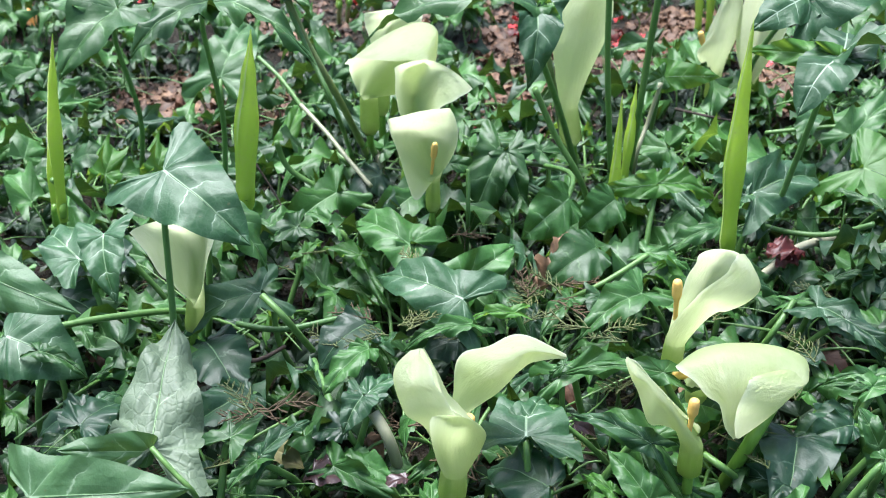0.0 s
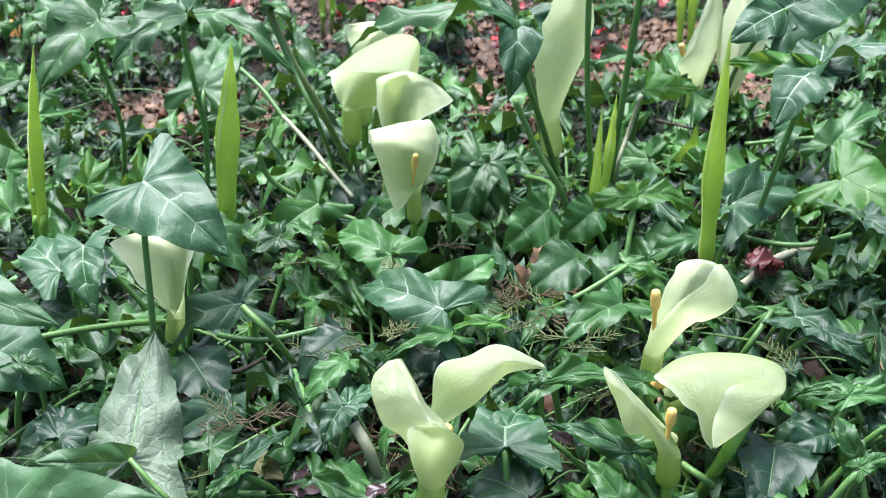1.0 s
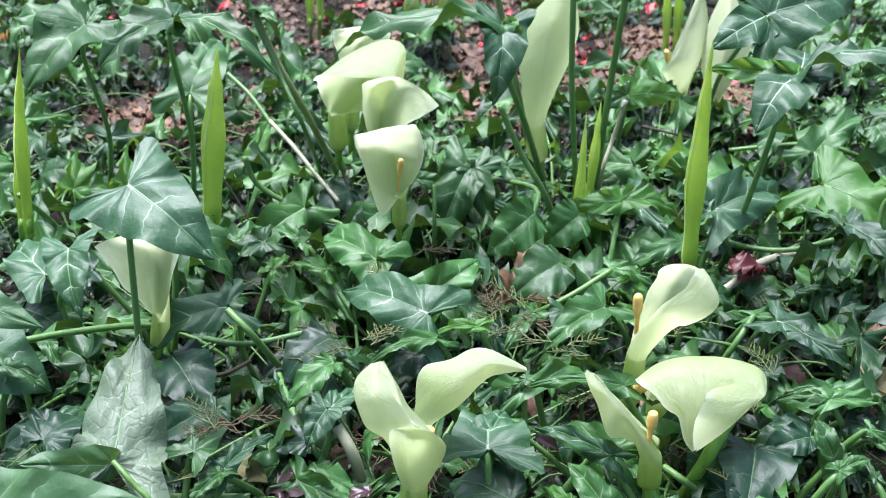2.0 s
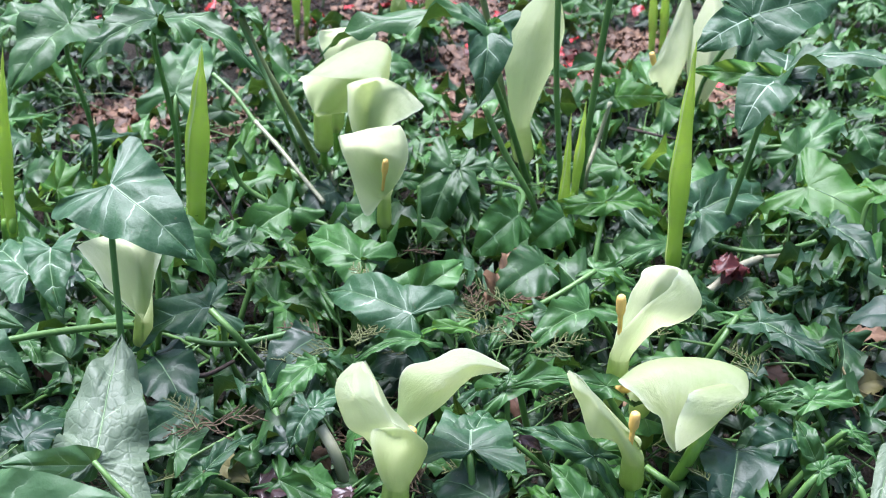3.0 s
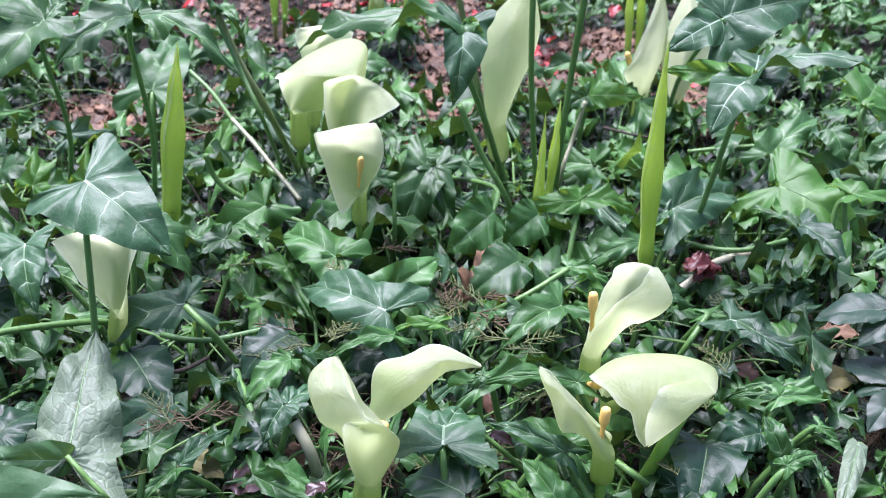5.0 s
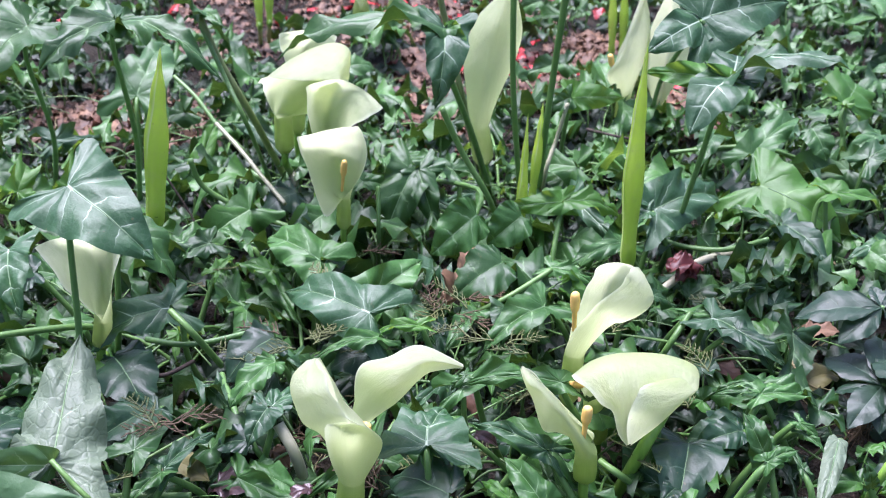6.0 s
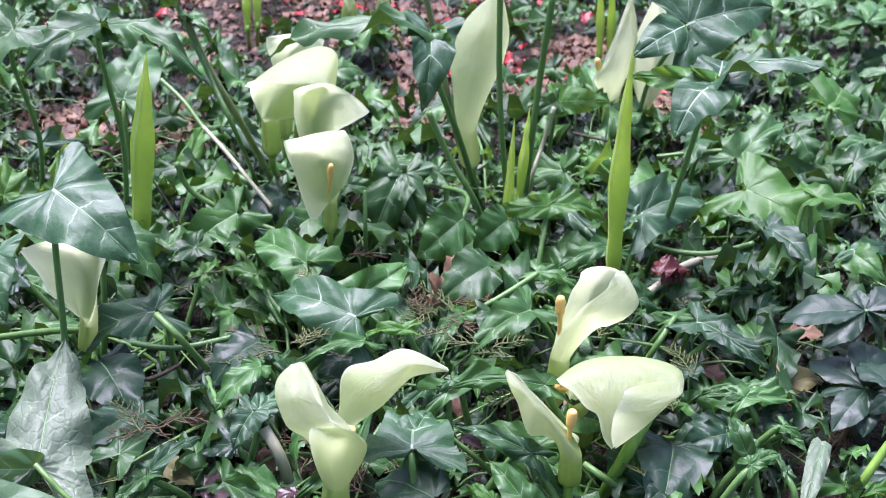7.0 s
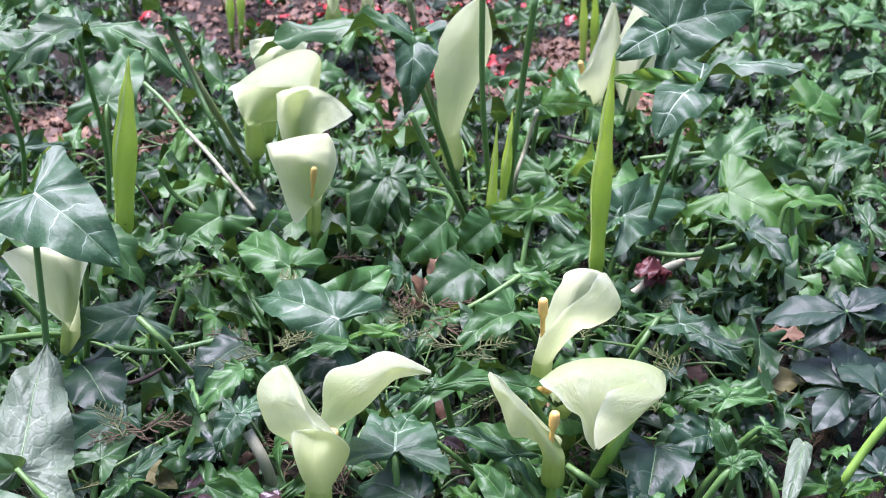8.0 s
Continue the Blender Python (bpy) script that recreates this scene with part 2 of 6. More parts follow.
STRAW_LEAF = litter_material("dead_leaf_yellowing", (0.095, 0.095, 0.028), (0.190, 0.175, 0.058), (0.100, 0.080, 0.030))
ORANGE_LEAF = litter_material("dead_leaf_orange", (0.450, 0.180, 0.030), (0.650, 0.320, 0.060), (0.300, 0.100, 0.030))
LITTER = litter_material("leaf_litter", (0.040, 0.020, 0.010), (0.200, 0.110, 0.058), (0.070, 0.036, 0.022), islands=True)
CRUMBS = litter_material("soil_crumbs", (0.026, 0.016, 0.009), (0.150, 0.095, 0.060), (0.070, 0.045, 0.035), islands=True, rough=0.9)


# ---- building blocks ----
def spline(points, t):
    """A smooth curve through the points; t from 0 to 1."""
    n = len(points) - 1
    s = min(max(t, 0.0), 1.0) * n
    i = min(int(s), n - 1)
    f = s - i
    p = [np.array(points[min(max(j, 0), n)], float) for j in (i - 1, i, i + 1, i + 2)]
    return 0.5 * (2 * p[1] + (p[2] - p[0]) * f + (2 * p[0] - 5 * p[1] + 4 * p[2] - p[3]) * f * f + (3 * p[1] - p[0] - 3 * p[2] + p[3]) * f ** 3)


def ramp(keys, v):
    """Linear interpolation between (place, value) keys, eased."""
    for (a, x), (b, y) in zip(keys, keys[1:]):
        if v <= b:
            f = min(max((v - a) / (b - a), 0.0), 1.0)
            f = f * f * (3 - 2 * f)
            return x + (y - x) * f
    return keys[-1][1]


def ease(f):
    f = min(max(f, 0.0), 1.0)
    return f * f * (3 - 2 * f)


def mesh_of(name, verts, faces, uvs=None, mats=(), slots=None):
    me = bpy.data.meshes.new(name)
    me.from_pydata([tuple(v) for v in verts], [], faces)
    for m in mats:
        me.materials.append(m)
    if uvs is not None:
        layer = me.uv_layers.new(name="UVMap")
        index = np.empty(len(me.loops), dtype=np.int32)
        me.loops.foreach_get("vertex_index", index)
        layer.data.foreach_set("uv", np.asarray(uvs, dtype=np.float32)[index].ravel())
    if slots is not None:
        me.polygons.foreach_set("material_index", np.asarray(slots, dtype=np.int32))
    me.polygons.foreach_set("use_smooth", np.ones(len(me.polygons), dtype=bool))
    me.update()
    return me


def tube(points, radii, sides=8, steps=16, wobble=0.0, rnd=None):
    """Vertices and faces of a round stem along a smooth curve, closed at both ends."""
    verts, faces = [], []
    line = [spline(points, i / steps) for i in range(steps + 1)]
    if wobble and rnd:
        for p in line[1:-1]:
            p += np.array([rnd.uniform(-1, 1) for _ in range(3)]) * wobble
    side = np.array((1.0, 0.13, 0.07))
    for i, p in enumerate(line):
        d = line[min(i + 1, steps)] - line[max(i - 1, 0)]
        d /= max(np.linalg.norm(d), 1e-9)
        side = side - d * side.dot(d)
        if np.linalg.norm(side) < 1e-4:
            side = np.cross(d, (0.3, 1, 0.2))
        side /= np.linalg.norm(side)
        up = np.cross(d, side)
        r = ramp(radii, i / steps) if isinstance(radii, (list, tuple)) else radii
        for j in range(sides):
            a = 2 * math.pi * j / sides
            verts.append(p + (side * math.cos(a) + up * math.sin(a)) * r)
    for i in range(steps):
        for j in range(sides):
            k = (j + 1) % sides
            faces.append((i * sides + j, i * sides + k, (i + 1) * sides + k, (i + 1) * sides + j))
    faces.append(tuple(range(sides - 1, -1, -1)))
    faces.append(tuple(steps * sides + j for j in range(sides)))
    return verts, faces


ARUM = [(0, -0.02), (0.06, -0.08), (0.15, -0.17), (0.27, -0.25), (0.38, -0.28), (0.42, -0.22), (0.385, -0.11), (0.345, 0.0), (0.33, 0.14), (0.305, 0.30), (0.265, 0.46), (0.205, 0.63), (0.13, 0.80), (0.05, 0.92), (0, 1)]
ARROW = [(0, -0.02), (0.14, -0.16), (0.36, -0.27), (0.42, -0.21), (0.33, -0.04), (0.27, 0.10), (0.25, 0.30), (0.18, 0.58), (0.08, 0.84), (0, 1)]
OVAL = [(0, -0.01), (0.12, -0.08), (0.24, -0.07), (0.32, 0.02), (0.35, 0.16), (0.35, 0.34), (0.31, 0.54), (0.22, 0.75), (0.10, 0.91), (0, 1)]
IVY = [(0, -0.03), (0.13, -0.13), (0.27, -0.14), (0.37, -0.06), (0.415, 0.07), (0.41, 0.21), (0.365, 0.36), (0.285, 0.54), (0.165, 0.78), (0, 1)]
HALBERD = [(0, -0.02), (0.12, -0.13), (0.25, -0.20), (0.36, -0.18), (0.34, -0.05), (0.28, 0.08), (0.265, 0.24), (0.27, 0.42), (0.23, 0.62), (0.12, 0.84), (0, 1)]
LOBED = [(0, -0.02), (0.10, 0.0), (0.13, 0.10), (0.10, 0.20), (0.20, 0.30), (0.30, 0.36), (0.27, 0.44), (0.15, 0.44), (0.10, 0.52), (0.17, 0.66), (0.20, 0.78), (0.10, 0.82), (0.06, 0.92), (0, 1)]
LANCE = [(0, 0), (0.03, 0.05), (0.08, 0.14), (0.13, 0.26), (0.16, 0.40), (0.16, 0.55), (0.13, 0.70), (0.08, 0.84), (0.03, 0.94), (0, 1)]


def blade(outline, length, width, bow=0.08, fold=0.15, wave=0.03, lobe=0.3, puff=0.006, tip=0.0, seed=0, n=22, k=5, veins=7, teeth=0.0, blister=0.0, curl=0.012):
    """A leaf blade that starts at the origin and points along +y with its upper side to +z: vertices, faces, blade coordinates."""
    rnd = random.Random(seed)
    wide = max(x for x, _ in outline) * 2
    verts, faces, uvs = [], [], []
    spread = width / wide
    bend, twist = rnd.uniform(-0.09, 0.09), rnd.uniform(-0.35, 0.35)
    split = next(i / 60 for i in range(1, 61) if spline(outline, i / 60)[1] > 0.06)
    for s in (-1, 1):
        ph, ph2 = rnd.uniform(0, 6.28), rnd.uniform(0, 6.28)
        beat = rnd.uniform(2.6, 4.6)
        grow = 1 + rnd.uniform(-0.1, 0.1)
        lean = fold * rnd.uniform(0.4, 1.6) + rnd.uniform(-0.12, 0.12)
        nick, deep = rnd.uniform(0, 6.28), rnd.uniform(0.02, 0.075) * min(1.0, 14 * wave)
        start = len(verts)
        for i in range(n + 1):
            q = i / n
            ox, oy = spline(outline, q)
            ox = max(ox, 0.0) * spread * grow
            ox *= 1 + deep * (math.sin(q * 6.28 * beat * 0.9 + nick) + 0.6 * math.sin(q * 6.28 * beat * 2.1 + ph))
            oy += 0.35 * deep * math.sin(q * 6.28 * beat * 1.3 + ph2) * min(1.0, 3 * q) * (1 - q)
            if teeth:
                ox *= 1 + teeth * math.sin(q * 70 + ph)
            my = max(0.0, max(oy, 0.0) ** 1.3 - 0.25 * (1 - oy) * min(1.0, 4 * max(oy, 0.0)))
            for j in range(k + 1):
                f = j / k
                x, y = ox * f, my + (oy - my) * f ** 1.1
                z = lean * x + bow * 4 * y * (1 - y) if y > 0 else lean * x + lobe * y - bow * 4 * y * y
                z -= tip * max(y, 0) ** 3
                z -= fold * 1.1 * x * x / max(width, 0.1)
                z += 1.45 * wave * f ** (2.2 if oy > 0.15 else 3.2) * (math.sin(q * 6.28 * beat + ph) + 0.5 * math.sin(q * 6.28 * beat * 2.3 + ph2)) * min(1.0, 4 * (1 - q)) * (0.45 + 0.55 * ease(4 * oy + 0.6))
                z -= curl * f ** 5 * (1 - 0.5 * q)
                z += 0.16 * wave * f ** 3 * math.sin(q * 6.28 * beat * 3.7 + ph2) * min(1.0, 4 * (1 - q))
                z += puff * min(1.0, 4 * my) * abs(math.sin(math.pi * q * veins)) * 4 * f * (1 - f)
                z += blister * min(1.0, 0.4 + 4 * my) * abs(math.sin(math.pi * q * veins * 1.5)) * abs(math.sin(math.pi * f * 2.5 + q * 5)) * min(1.0, 3 * (1 - f)) * min(1.0, 2.5 * (1 - q))
                z += twist * s * x * (y - 0.2) + 0.032 * noise.noise((s * x * 5 + seed, y * 5, seed * 0.37)) + 0.012 * noise.noise((s * x * 13 + seed, y * 13, seed * 0.7))
                verts.append((s * x * length + bend * y * y * length, y * length, z * length))
                uvs.append((f, 0.3 * q / split if q < split else 0.3 + 0.7 * (q - split) / (1 - split)))
        for i in range(n):
            for j in range(k):
                a = start + i * (k + 1) + j
                quad = (a, a + 1, a + k + 2, a + k + 1)
                faces.append(quad if s > 0 else quad[::-1])
    return verts, faces, uvs


def put(ob, place, parent=None):
    ob.matrix_world = place
    if parent is not None:
        ob.parent = parent
        ob.matrix_parent_inverse = Matrix.Identity(4)
        ob.matrix_basis = parent.matrix_basis.inverted() @ place
    return ob


def part(name, me, parent, place, label=""):
    ob = put(new(name, me), place, parent)
    return tagged(ob, label) if label else ob


def leaf_frame(j, t, roll, face):
    """The pose of a blade that runs from j to t with its upper side up and towards face, turned by roll about its midrib."""
    j, t = Vector(j), Vector(t)
    y = (t - j).normalized()
    up = Vector(face)
    z = (up - y * up.dot(y)).normalized()
    z = Matrix.Rotation(radians(roll), 3, y) @ z
    x = y.cross(z)
    m = Matrix.Identity(4)
    for i in range(3):
        m[i][0], m[i][1], m[i][2], m[i][3] = x[i], y[i], z[i], j[i]
    return m, (t - j).length


SEED = [100]


def grown_leaf(name, label, category, j, t, skin, outline=ARUM, width=0.66, roll=0, foot=None, bow=0.1, fold=0.28, wave=0.055, lobe=0.35, tip=0.12,
               puff=0.009, stem=0.0035, stem_skin=None, face=(0, -0.35, 1), group="", bare=False, blister=0.0, lobes=()):
    """One leaf: a blade from its stalk's end j to its tip t, on a stalk that rises from foot; lobes: (tip, width, face, fold, bow, wave, skin) of side
    lobes that spread from the same stalk."""
    SEED[0] += 1
    rnd = random.Random(SEED[0])
    m, length = leaf_frame(j, t, roll, face)
    j = Vector(j)
    y = m.col[1].xyz
    if foot is None:
        foot = j - Vector((y.x, y.y, 0)) * (0.25 * j.z + 0.02) + Vector((rnd.uniform(-0.02, 0.02), rnd.uniform(0.0, 0.03), 0))
        foot.z = 0.0
    foot = Vector(foot)
    thing = new(name)
    thing.matrix_world = Matrix.Translation(foot)
    verts, faces, uvs = blade(outline, length, width, bow, fold, wave, lobe, puff, tip, SEED[0], 44, 8, blister=blister)
    part("blade", mesh_of(name + "_blade", verts, faces, uvs, [skin]), thing, m)
    ribs = [Vector(verts[i * 9]) + Vector((0, 0, 0.0004)) for i in range(5, 43) if verts[i * 9][1] > 0.02 * length]
    v, f = tube(ribs, [(0, 0.005 * length), (0.5, 0.0036 * length), (1, 0.001 * length)], 6, 20)
    part("midrib", mesh_of(name + "_midrib", v, f, None, [MIDRIB]), thing, m)
    for i, (lobe_tip, lobe_width, lobe_face, lobe_fold, lobe_bow, lobe_wave, lobe_skin) in enumerate(lobes):
        lm, ln = leaf_frame(j - m.col[2].xyz * 0.002 * (i + 1), lobe_tip, 0, lobe_face)
        part("lobe", mesh_of(name + "_lobe", *blade(OVAL, ln, lobe_width, lobe_bow, lobe_fold, lobe_wave, 0.1, puff, 0.15, SEED[0] * 7 + i, 40, 7), [lobe_skin]), thing, lm)
    rise = j - foot
    mid1 = foot + rise * 0.4 + Vector((rnd.uniform(-1, 1), rnd.uniform(-1, 1), 0.6)) * (0.06 * rise.length)
    mid2 = foot + rise * 0.8 + Vector((rnd.uniform(-1, 1), rnd.uniform(-1, 1), 1.0)) * (0.05 * rise.length)
    end = j + y * (0.10 * length)
    down = m.col[2].xyz * 0.006
    pts = [p - foot for p in (foot - Vector((0, 0, 0.01)), mid1, mid2, j - down, end - down * 2)]
    v, f = tube(pts, [(0, stem * 1.25), (0.7, stem), (1, stem * 0.5)], 8, 18)
    if not bare:
        part("stalk", mesh_of(name + "_stalk", v, f, None, [stem_skin or STALK]), thing, Matrix.Translation(foot))
    return tagged(thing, label, category, group)


def fallen(name, label, category, j, t, skin, outline=OVAL, width=0.6, roll=0, bow=0.15, fold=0.3, wave=0.045, face=(0, -0.2, 1)):
    """One fallen leaf that lies from j to t."""
    SEED[0] += 1
    m, length = leaf_frame(j, t, roll, face)
    ob = new(name, mesh_of(name, *blade(outline, length, width, bow, fold, wave, 0.2, 0.012, 0.1, SEED[0], 26, 5), [skin]))
    ob.matrix_world = m
    return tagged(ob, label, category)


def sprig(label, place, turn, size, skin, seed):
    """A shed sprig of a conifer: a bent twiglet with short side shoots, each with scale-like tips."""
    rnd = random.Random(seed)
    spine = [np.array((rnd.uniform(-0.08, 0.08) * size, i / 4 * size, 0.004 + rnd.uniform(0, 0.05) * size)) for i in range(5)]
    verts, faces = tube(spine, [(0, 0.0012), (1, 0.0006)], 5, 10)

    def add(v, f):
        n = len(verts)
        verts.extend(v)
        faces.extend(tuple(i + n for i in g) for g in f)

    for i in range(13):
        f = 0.08 + 0.9 * i / 13
        o = spline(spine, f)
        s = -1 if i % 2 else 1
        d = np.array((s * rnd.uniform(0.6, 1.0), rnd.uniform(0.5, 0.9), rnd.uniform(-0.1, 0.5)))
        n = size * 0.42 * (1 - 0.6 * f) * rnd.uniform(0.7, 1.1)
        add(*tube([o, o + d * n * 0.5, o + d * n + np.array((0, 0.2 * n, 0))], [(0, 0.0009), (1, 0.0005)], 4, 4))
        for g in (0.4, 0.7):
            p = o + d * n * g
            e = np.array((s * 0.3, 1.0, rnd.uniform(-0.2, 0.3)))
            add(*tube([p, p + e * n * 0.2, p + e * n * 0.4], [(0, 0.0008), (1, 0.0004)], 4, 3))
    ob = new("conifer_sprig", mesh_of("conifer_sprig", verts, faces, None, [skin]))
    ob.matrix_world = Matrix.Translation(place) @ pose(0, 0, 0, rnd.uniform(-15, 15), rnd.uniform(-20, 20), turn)
    return tagged(ob, label, "sprig", "conifer sprigs")


def spathe_mesh(base, neck, r, rails, ripple=0.0034, seed=0, rows=30, cols=32, low=12):
    """A sheath: a swollen rolled tube from base to neck that opens into a blade. rails: curves from the neck to the tip, from one
    margin over the back to the other margin; the blade is spanned between them."""
    rnd = random.Random(seed)
    ph = [rnd.uniform(0, 6.28) for _ in range(4)]
    base, neck = np.array(base, float), np.array(neck, float)
    axis = (neck - base) / np.linalg.norm(neck - base)
    middle = len(rails) // 2
    back = np.array(rails[middle][0], float) - neck
    back -= axis * back.dot(axis)
    back /= np.linalg.norm(back)
    side = np.array(rails[-1][-2], float) - np.array(rails[0][-2], float)
    side -= axis * side.dot(axis)
    side -= back * side.dot(back)
    side /= np.linalg.norm(side)
    verts, faces, uvs = [], [], []

    def ring(c, rad, u):
        a = u * radians(188)
        rr = rad * (1.0 + 0.04 * u)
        return c + back * (math.cos(a) * rr) + side * (math.sin(a) * rr)

    for i in range(low):
        f = i / low
        swell = 0.55 + 0.5 * ease(f / 0.16) + 0.07 * math.exp(-((f - 0.4) / 0.24) ** 2)
        for k in range(cols + 1):
            u = 2 * k / cols - 1
            verts.append(ring(base + (neck - base) * f, r * swell, u))
            uvs.append((0.5 + 0.5 * u, 0.3 * f))
    for i in range(rows + 1):
        w = i / rows
        line = [spline(rail, w) for rail in rails]
        for k in range(cols + 1):
            u = 2 * k / cols - 1
            p = spline(line, 0.5 + 0.5 * u)
            q = ring(neck + axis * (w * 0.03), r * (1 + w), u)
            p = q + (p - q) * ease(w / 0.32)
            edge = abs(u) * ease(w / 0.4) * ease((1.02 - w) / 0.15)
            p = p + back * (ripple * edge * (math.sin(10 * w + ph[0] + 2 * u) + 0.6 * math.sin(21 * w + ph[1])))
            p = p + back * (0.5 * ripple * ease(w / 0.4) * math.sin(5 * u + 6 * w + ph[2]))
            p = p - back * (0.003 * ease((abs(u) - 0.86) / 0.14) * ease(w / 0.3))
            p = p + back * (0.0016 * ease(w / 0.3) * noise.noise((u * 4 + seed, w * 7, seed * 0.3)))
            verts.append(p)
            uvs.append((0.5 + 0.5 * u, 0.3 + 0.7 * w))
    n = cols + 1
    for i in range(low + rows):
        for k in range(cols):
            a = i * n + k
            faces.append((a, a + 1, a + n + 1, a + n))
    return verts, faces, uvs


def club(length, r):
    return tube([(0, 0, 0), (0, 0, length * 0.35), (0, 0, length * 0.7), (0, 0, length)],
                [(0, 0.45 * r), (0.42, 0.5 * r), (0.6, 0.97 * r), (0.8, r), (0.93, 0.85 * r), (1.0, 0.25 * r)], 12, 24)


def arum_flower(label, foot, base, neck, r, rails, club_from=None, club_to=None, club_r=0.0055, skin=SPATHE, stalk_r=0.006):
    """An open arum flower: a stalk from foot to base, a sheath and the club in it."""
    SEED[0] += 1
    foot, base, neck = Vector(foot), Vector(base), Vector(neck)
    thing = new("arum_flower")
    thing.matrix_world = Matrix.Translation(foot)
    verts, faces, uvs = spathe_mesh(base - foot, neck - foot, r, [[Vector(p) - foot for p in rail] for rail in rails], seed=SEED[0])
    part("spathe", mesh_of("spathe", verts, faces, uvs, [skin]), thing, Matrix.Translation(foot))
    if club_to is not None:
        a, d = Vector(club_from), Vector(club_to) - Vector(club_from)
        v, f = club(d.length, club_r)
        part("spadix", mesh_of("spadix", v, f, None, [SPADIX]), thing, Matrix.Translation(a) @ d.to_track_quat("Z", "Y").to_matrix().to_4x4(), "yellow club-shaped spadix")
    axis = (neck - base).normalized()
    pts = [p - foot for p in (foot - Vector((0, 0, 0.01)), foot.lerp(base, 0.5) + Vector((0.004, 0, 0)), base - axis * 0.02, base + axis * 0.012)]
    v, f = tube(pts, [(0, stalk_r), (0.8, stalk_r * 0.95), (1, r * 0.6)], 10, 18)
    part("stalk", mesh_of("flower_stalk", v, f, None, [FLOWER_STALK]), thing, Matrix.Translation(foot))
    return tagged(thing, label, "flower", "arum flowers")


def arum_bud(label, base, top, foot, radius=0.013, skin=None, stalk_r=0.005, belly=0.45, low=0.7):
    """A closed, spear-shaped flower bud: a tightly rolled sheath on a stalk."""
    SEED[0] += 1
    rnd = random.Random(SEED[0])
    base, top, foot = Vector(base), Vector(top), Vector(foot)
    thing = new("arum_bud")
    thing.matrix_world = Matrix.Translation(foot)
    length = (top - base).length
    rows, cols = 36, 26
    verts, faces, uvs = [], [], []
    prof = [(0, 0.55), (0.05, 0.78), (0.16, low), (belly, 1.0), (0.5 + 0.5 * belly, 0.62), (0.92, 0.2), (1, 0.02)]
    for i in range(rows + 1):
        v = i / rows
        r = radius * ramp(prof, v)
        cx = 0.05 * length * math.sin(v * 2.6) * 0.5
        for j in range(cols + 1):
            u = j / cols
            a = u * radians(430) - 2.2 + v * 1.1
            rr = r * (0.86 + 0.2 * u) * (1 + 0.012 * math.sin(a * 9))
            verts.append((cx + rr * math.cos(a), rr * math.sin(a), v * length))
            uvs.append((u, v))
    n = cols + 1
    for i in range(rows):
        for j in range(cols):
            a = i * n + j
            faces.append((a, a + 1, a + n + 1, a + n))
    m = Matrix.Translation(base) @ (top - base).to_track_quat("Z", "X").to_matrix().to_4x4() @ pose(0, 0, 0, 0, 0, rnd.uniform(-40, 40))
    part("bud_sheath", mesh_of("bud_sheath", verts, faces, uvs, [skin or BUD]), thing, m)
    pts = [p - foot for p in (foot - Vector((0, 0, 0.01)), foot.lerp(base, 0.5), base + (top - base) * 0.02, base + (top - base) * 0.12)]
    v, f = tube(pts, [(0, stalk_r), (0.8, stalk_r), (1, stalk_r * 0.9)], 10, 14)
    part("stalk", mesh_of("bud_stalk", v, f, None, [FLOWER_STALK]), thing, Matrix.Translation(foot))
    return tagged(thing, label, "flower bud", "arum buds")


def stalk(name, label, category, pts, r, skin, r_end=None, sides=8):
    """A loose or bare stem along the points."""
    o = Vector(pts[0])
    v, f = tube([Vector(p) - o for p in pts], [(0, r), (1, r if r_end is None else r_end)], sides, 20)
    ob = new(name, mesh_of(name, v, f, None, [skin]))
    ob.matrix_world = Matrix.Translation(o)
    return tagged(ob, label, category)


# ---- the ground: one sheet of humus, uneven under the plants ----
def sheet_line(lo, hi, step, far):
    near = list(np.arange(lo, hi + step / 2, step))
    out, d = [], step
    while hi + sum(out) < far:
        d *= 1.6
        out.append(d)
    steps = np.cumsum(out)
    return [lo - s for s in steps[::-1]] + near + [hi + s for s in steps]


def ground_z(x, y):
    z = 0.012 * noise.noise((x * 2.3, y * 2.3, 0)) + 0.007 * noise.noise((x * 9, y * 9, 3)) + 0.004 * noise.noise((x * 27, y * 27, 5))
    return z if abs(x) < 4 and -2 < y < 6 else 0.0


gx, gy = sheet_line(-2.2, 2.2, 0.03, 400), sheet_line(0.0, 4.2, 0.03, 400)
verts = [(x, y, ground_z(x, y)) for y in gy for x in gx]
w = len(gx)
faces = [(r * w + c, r * w + c + 1, (r + 1) * w + c + 1, (r + 1) * w + c) for r in range(len(gy) - 1) for c in range(w - 1)]
ground = new("ground", mesh_of("ground", verts, faces, None, [SOIL]))
tagged(ground, "dark brown crumbly humus soil under the plants", "ground", kind="structure")


# ---- flowers, buds, leaves and stalks, one by one ----

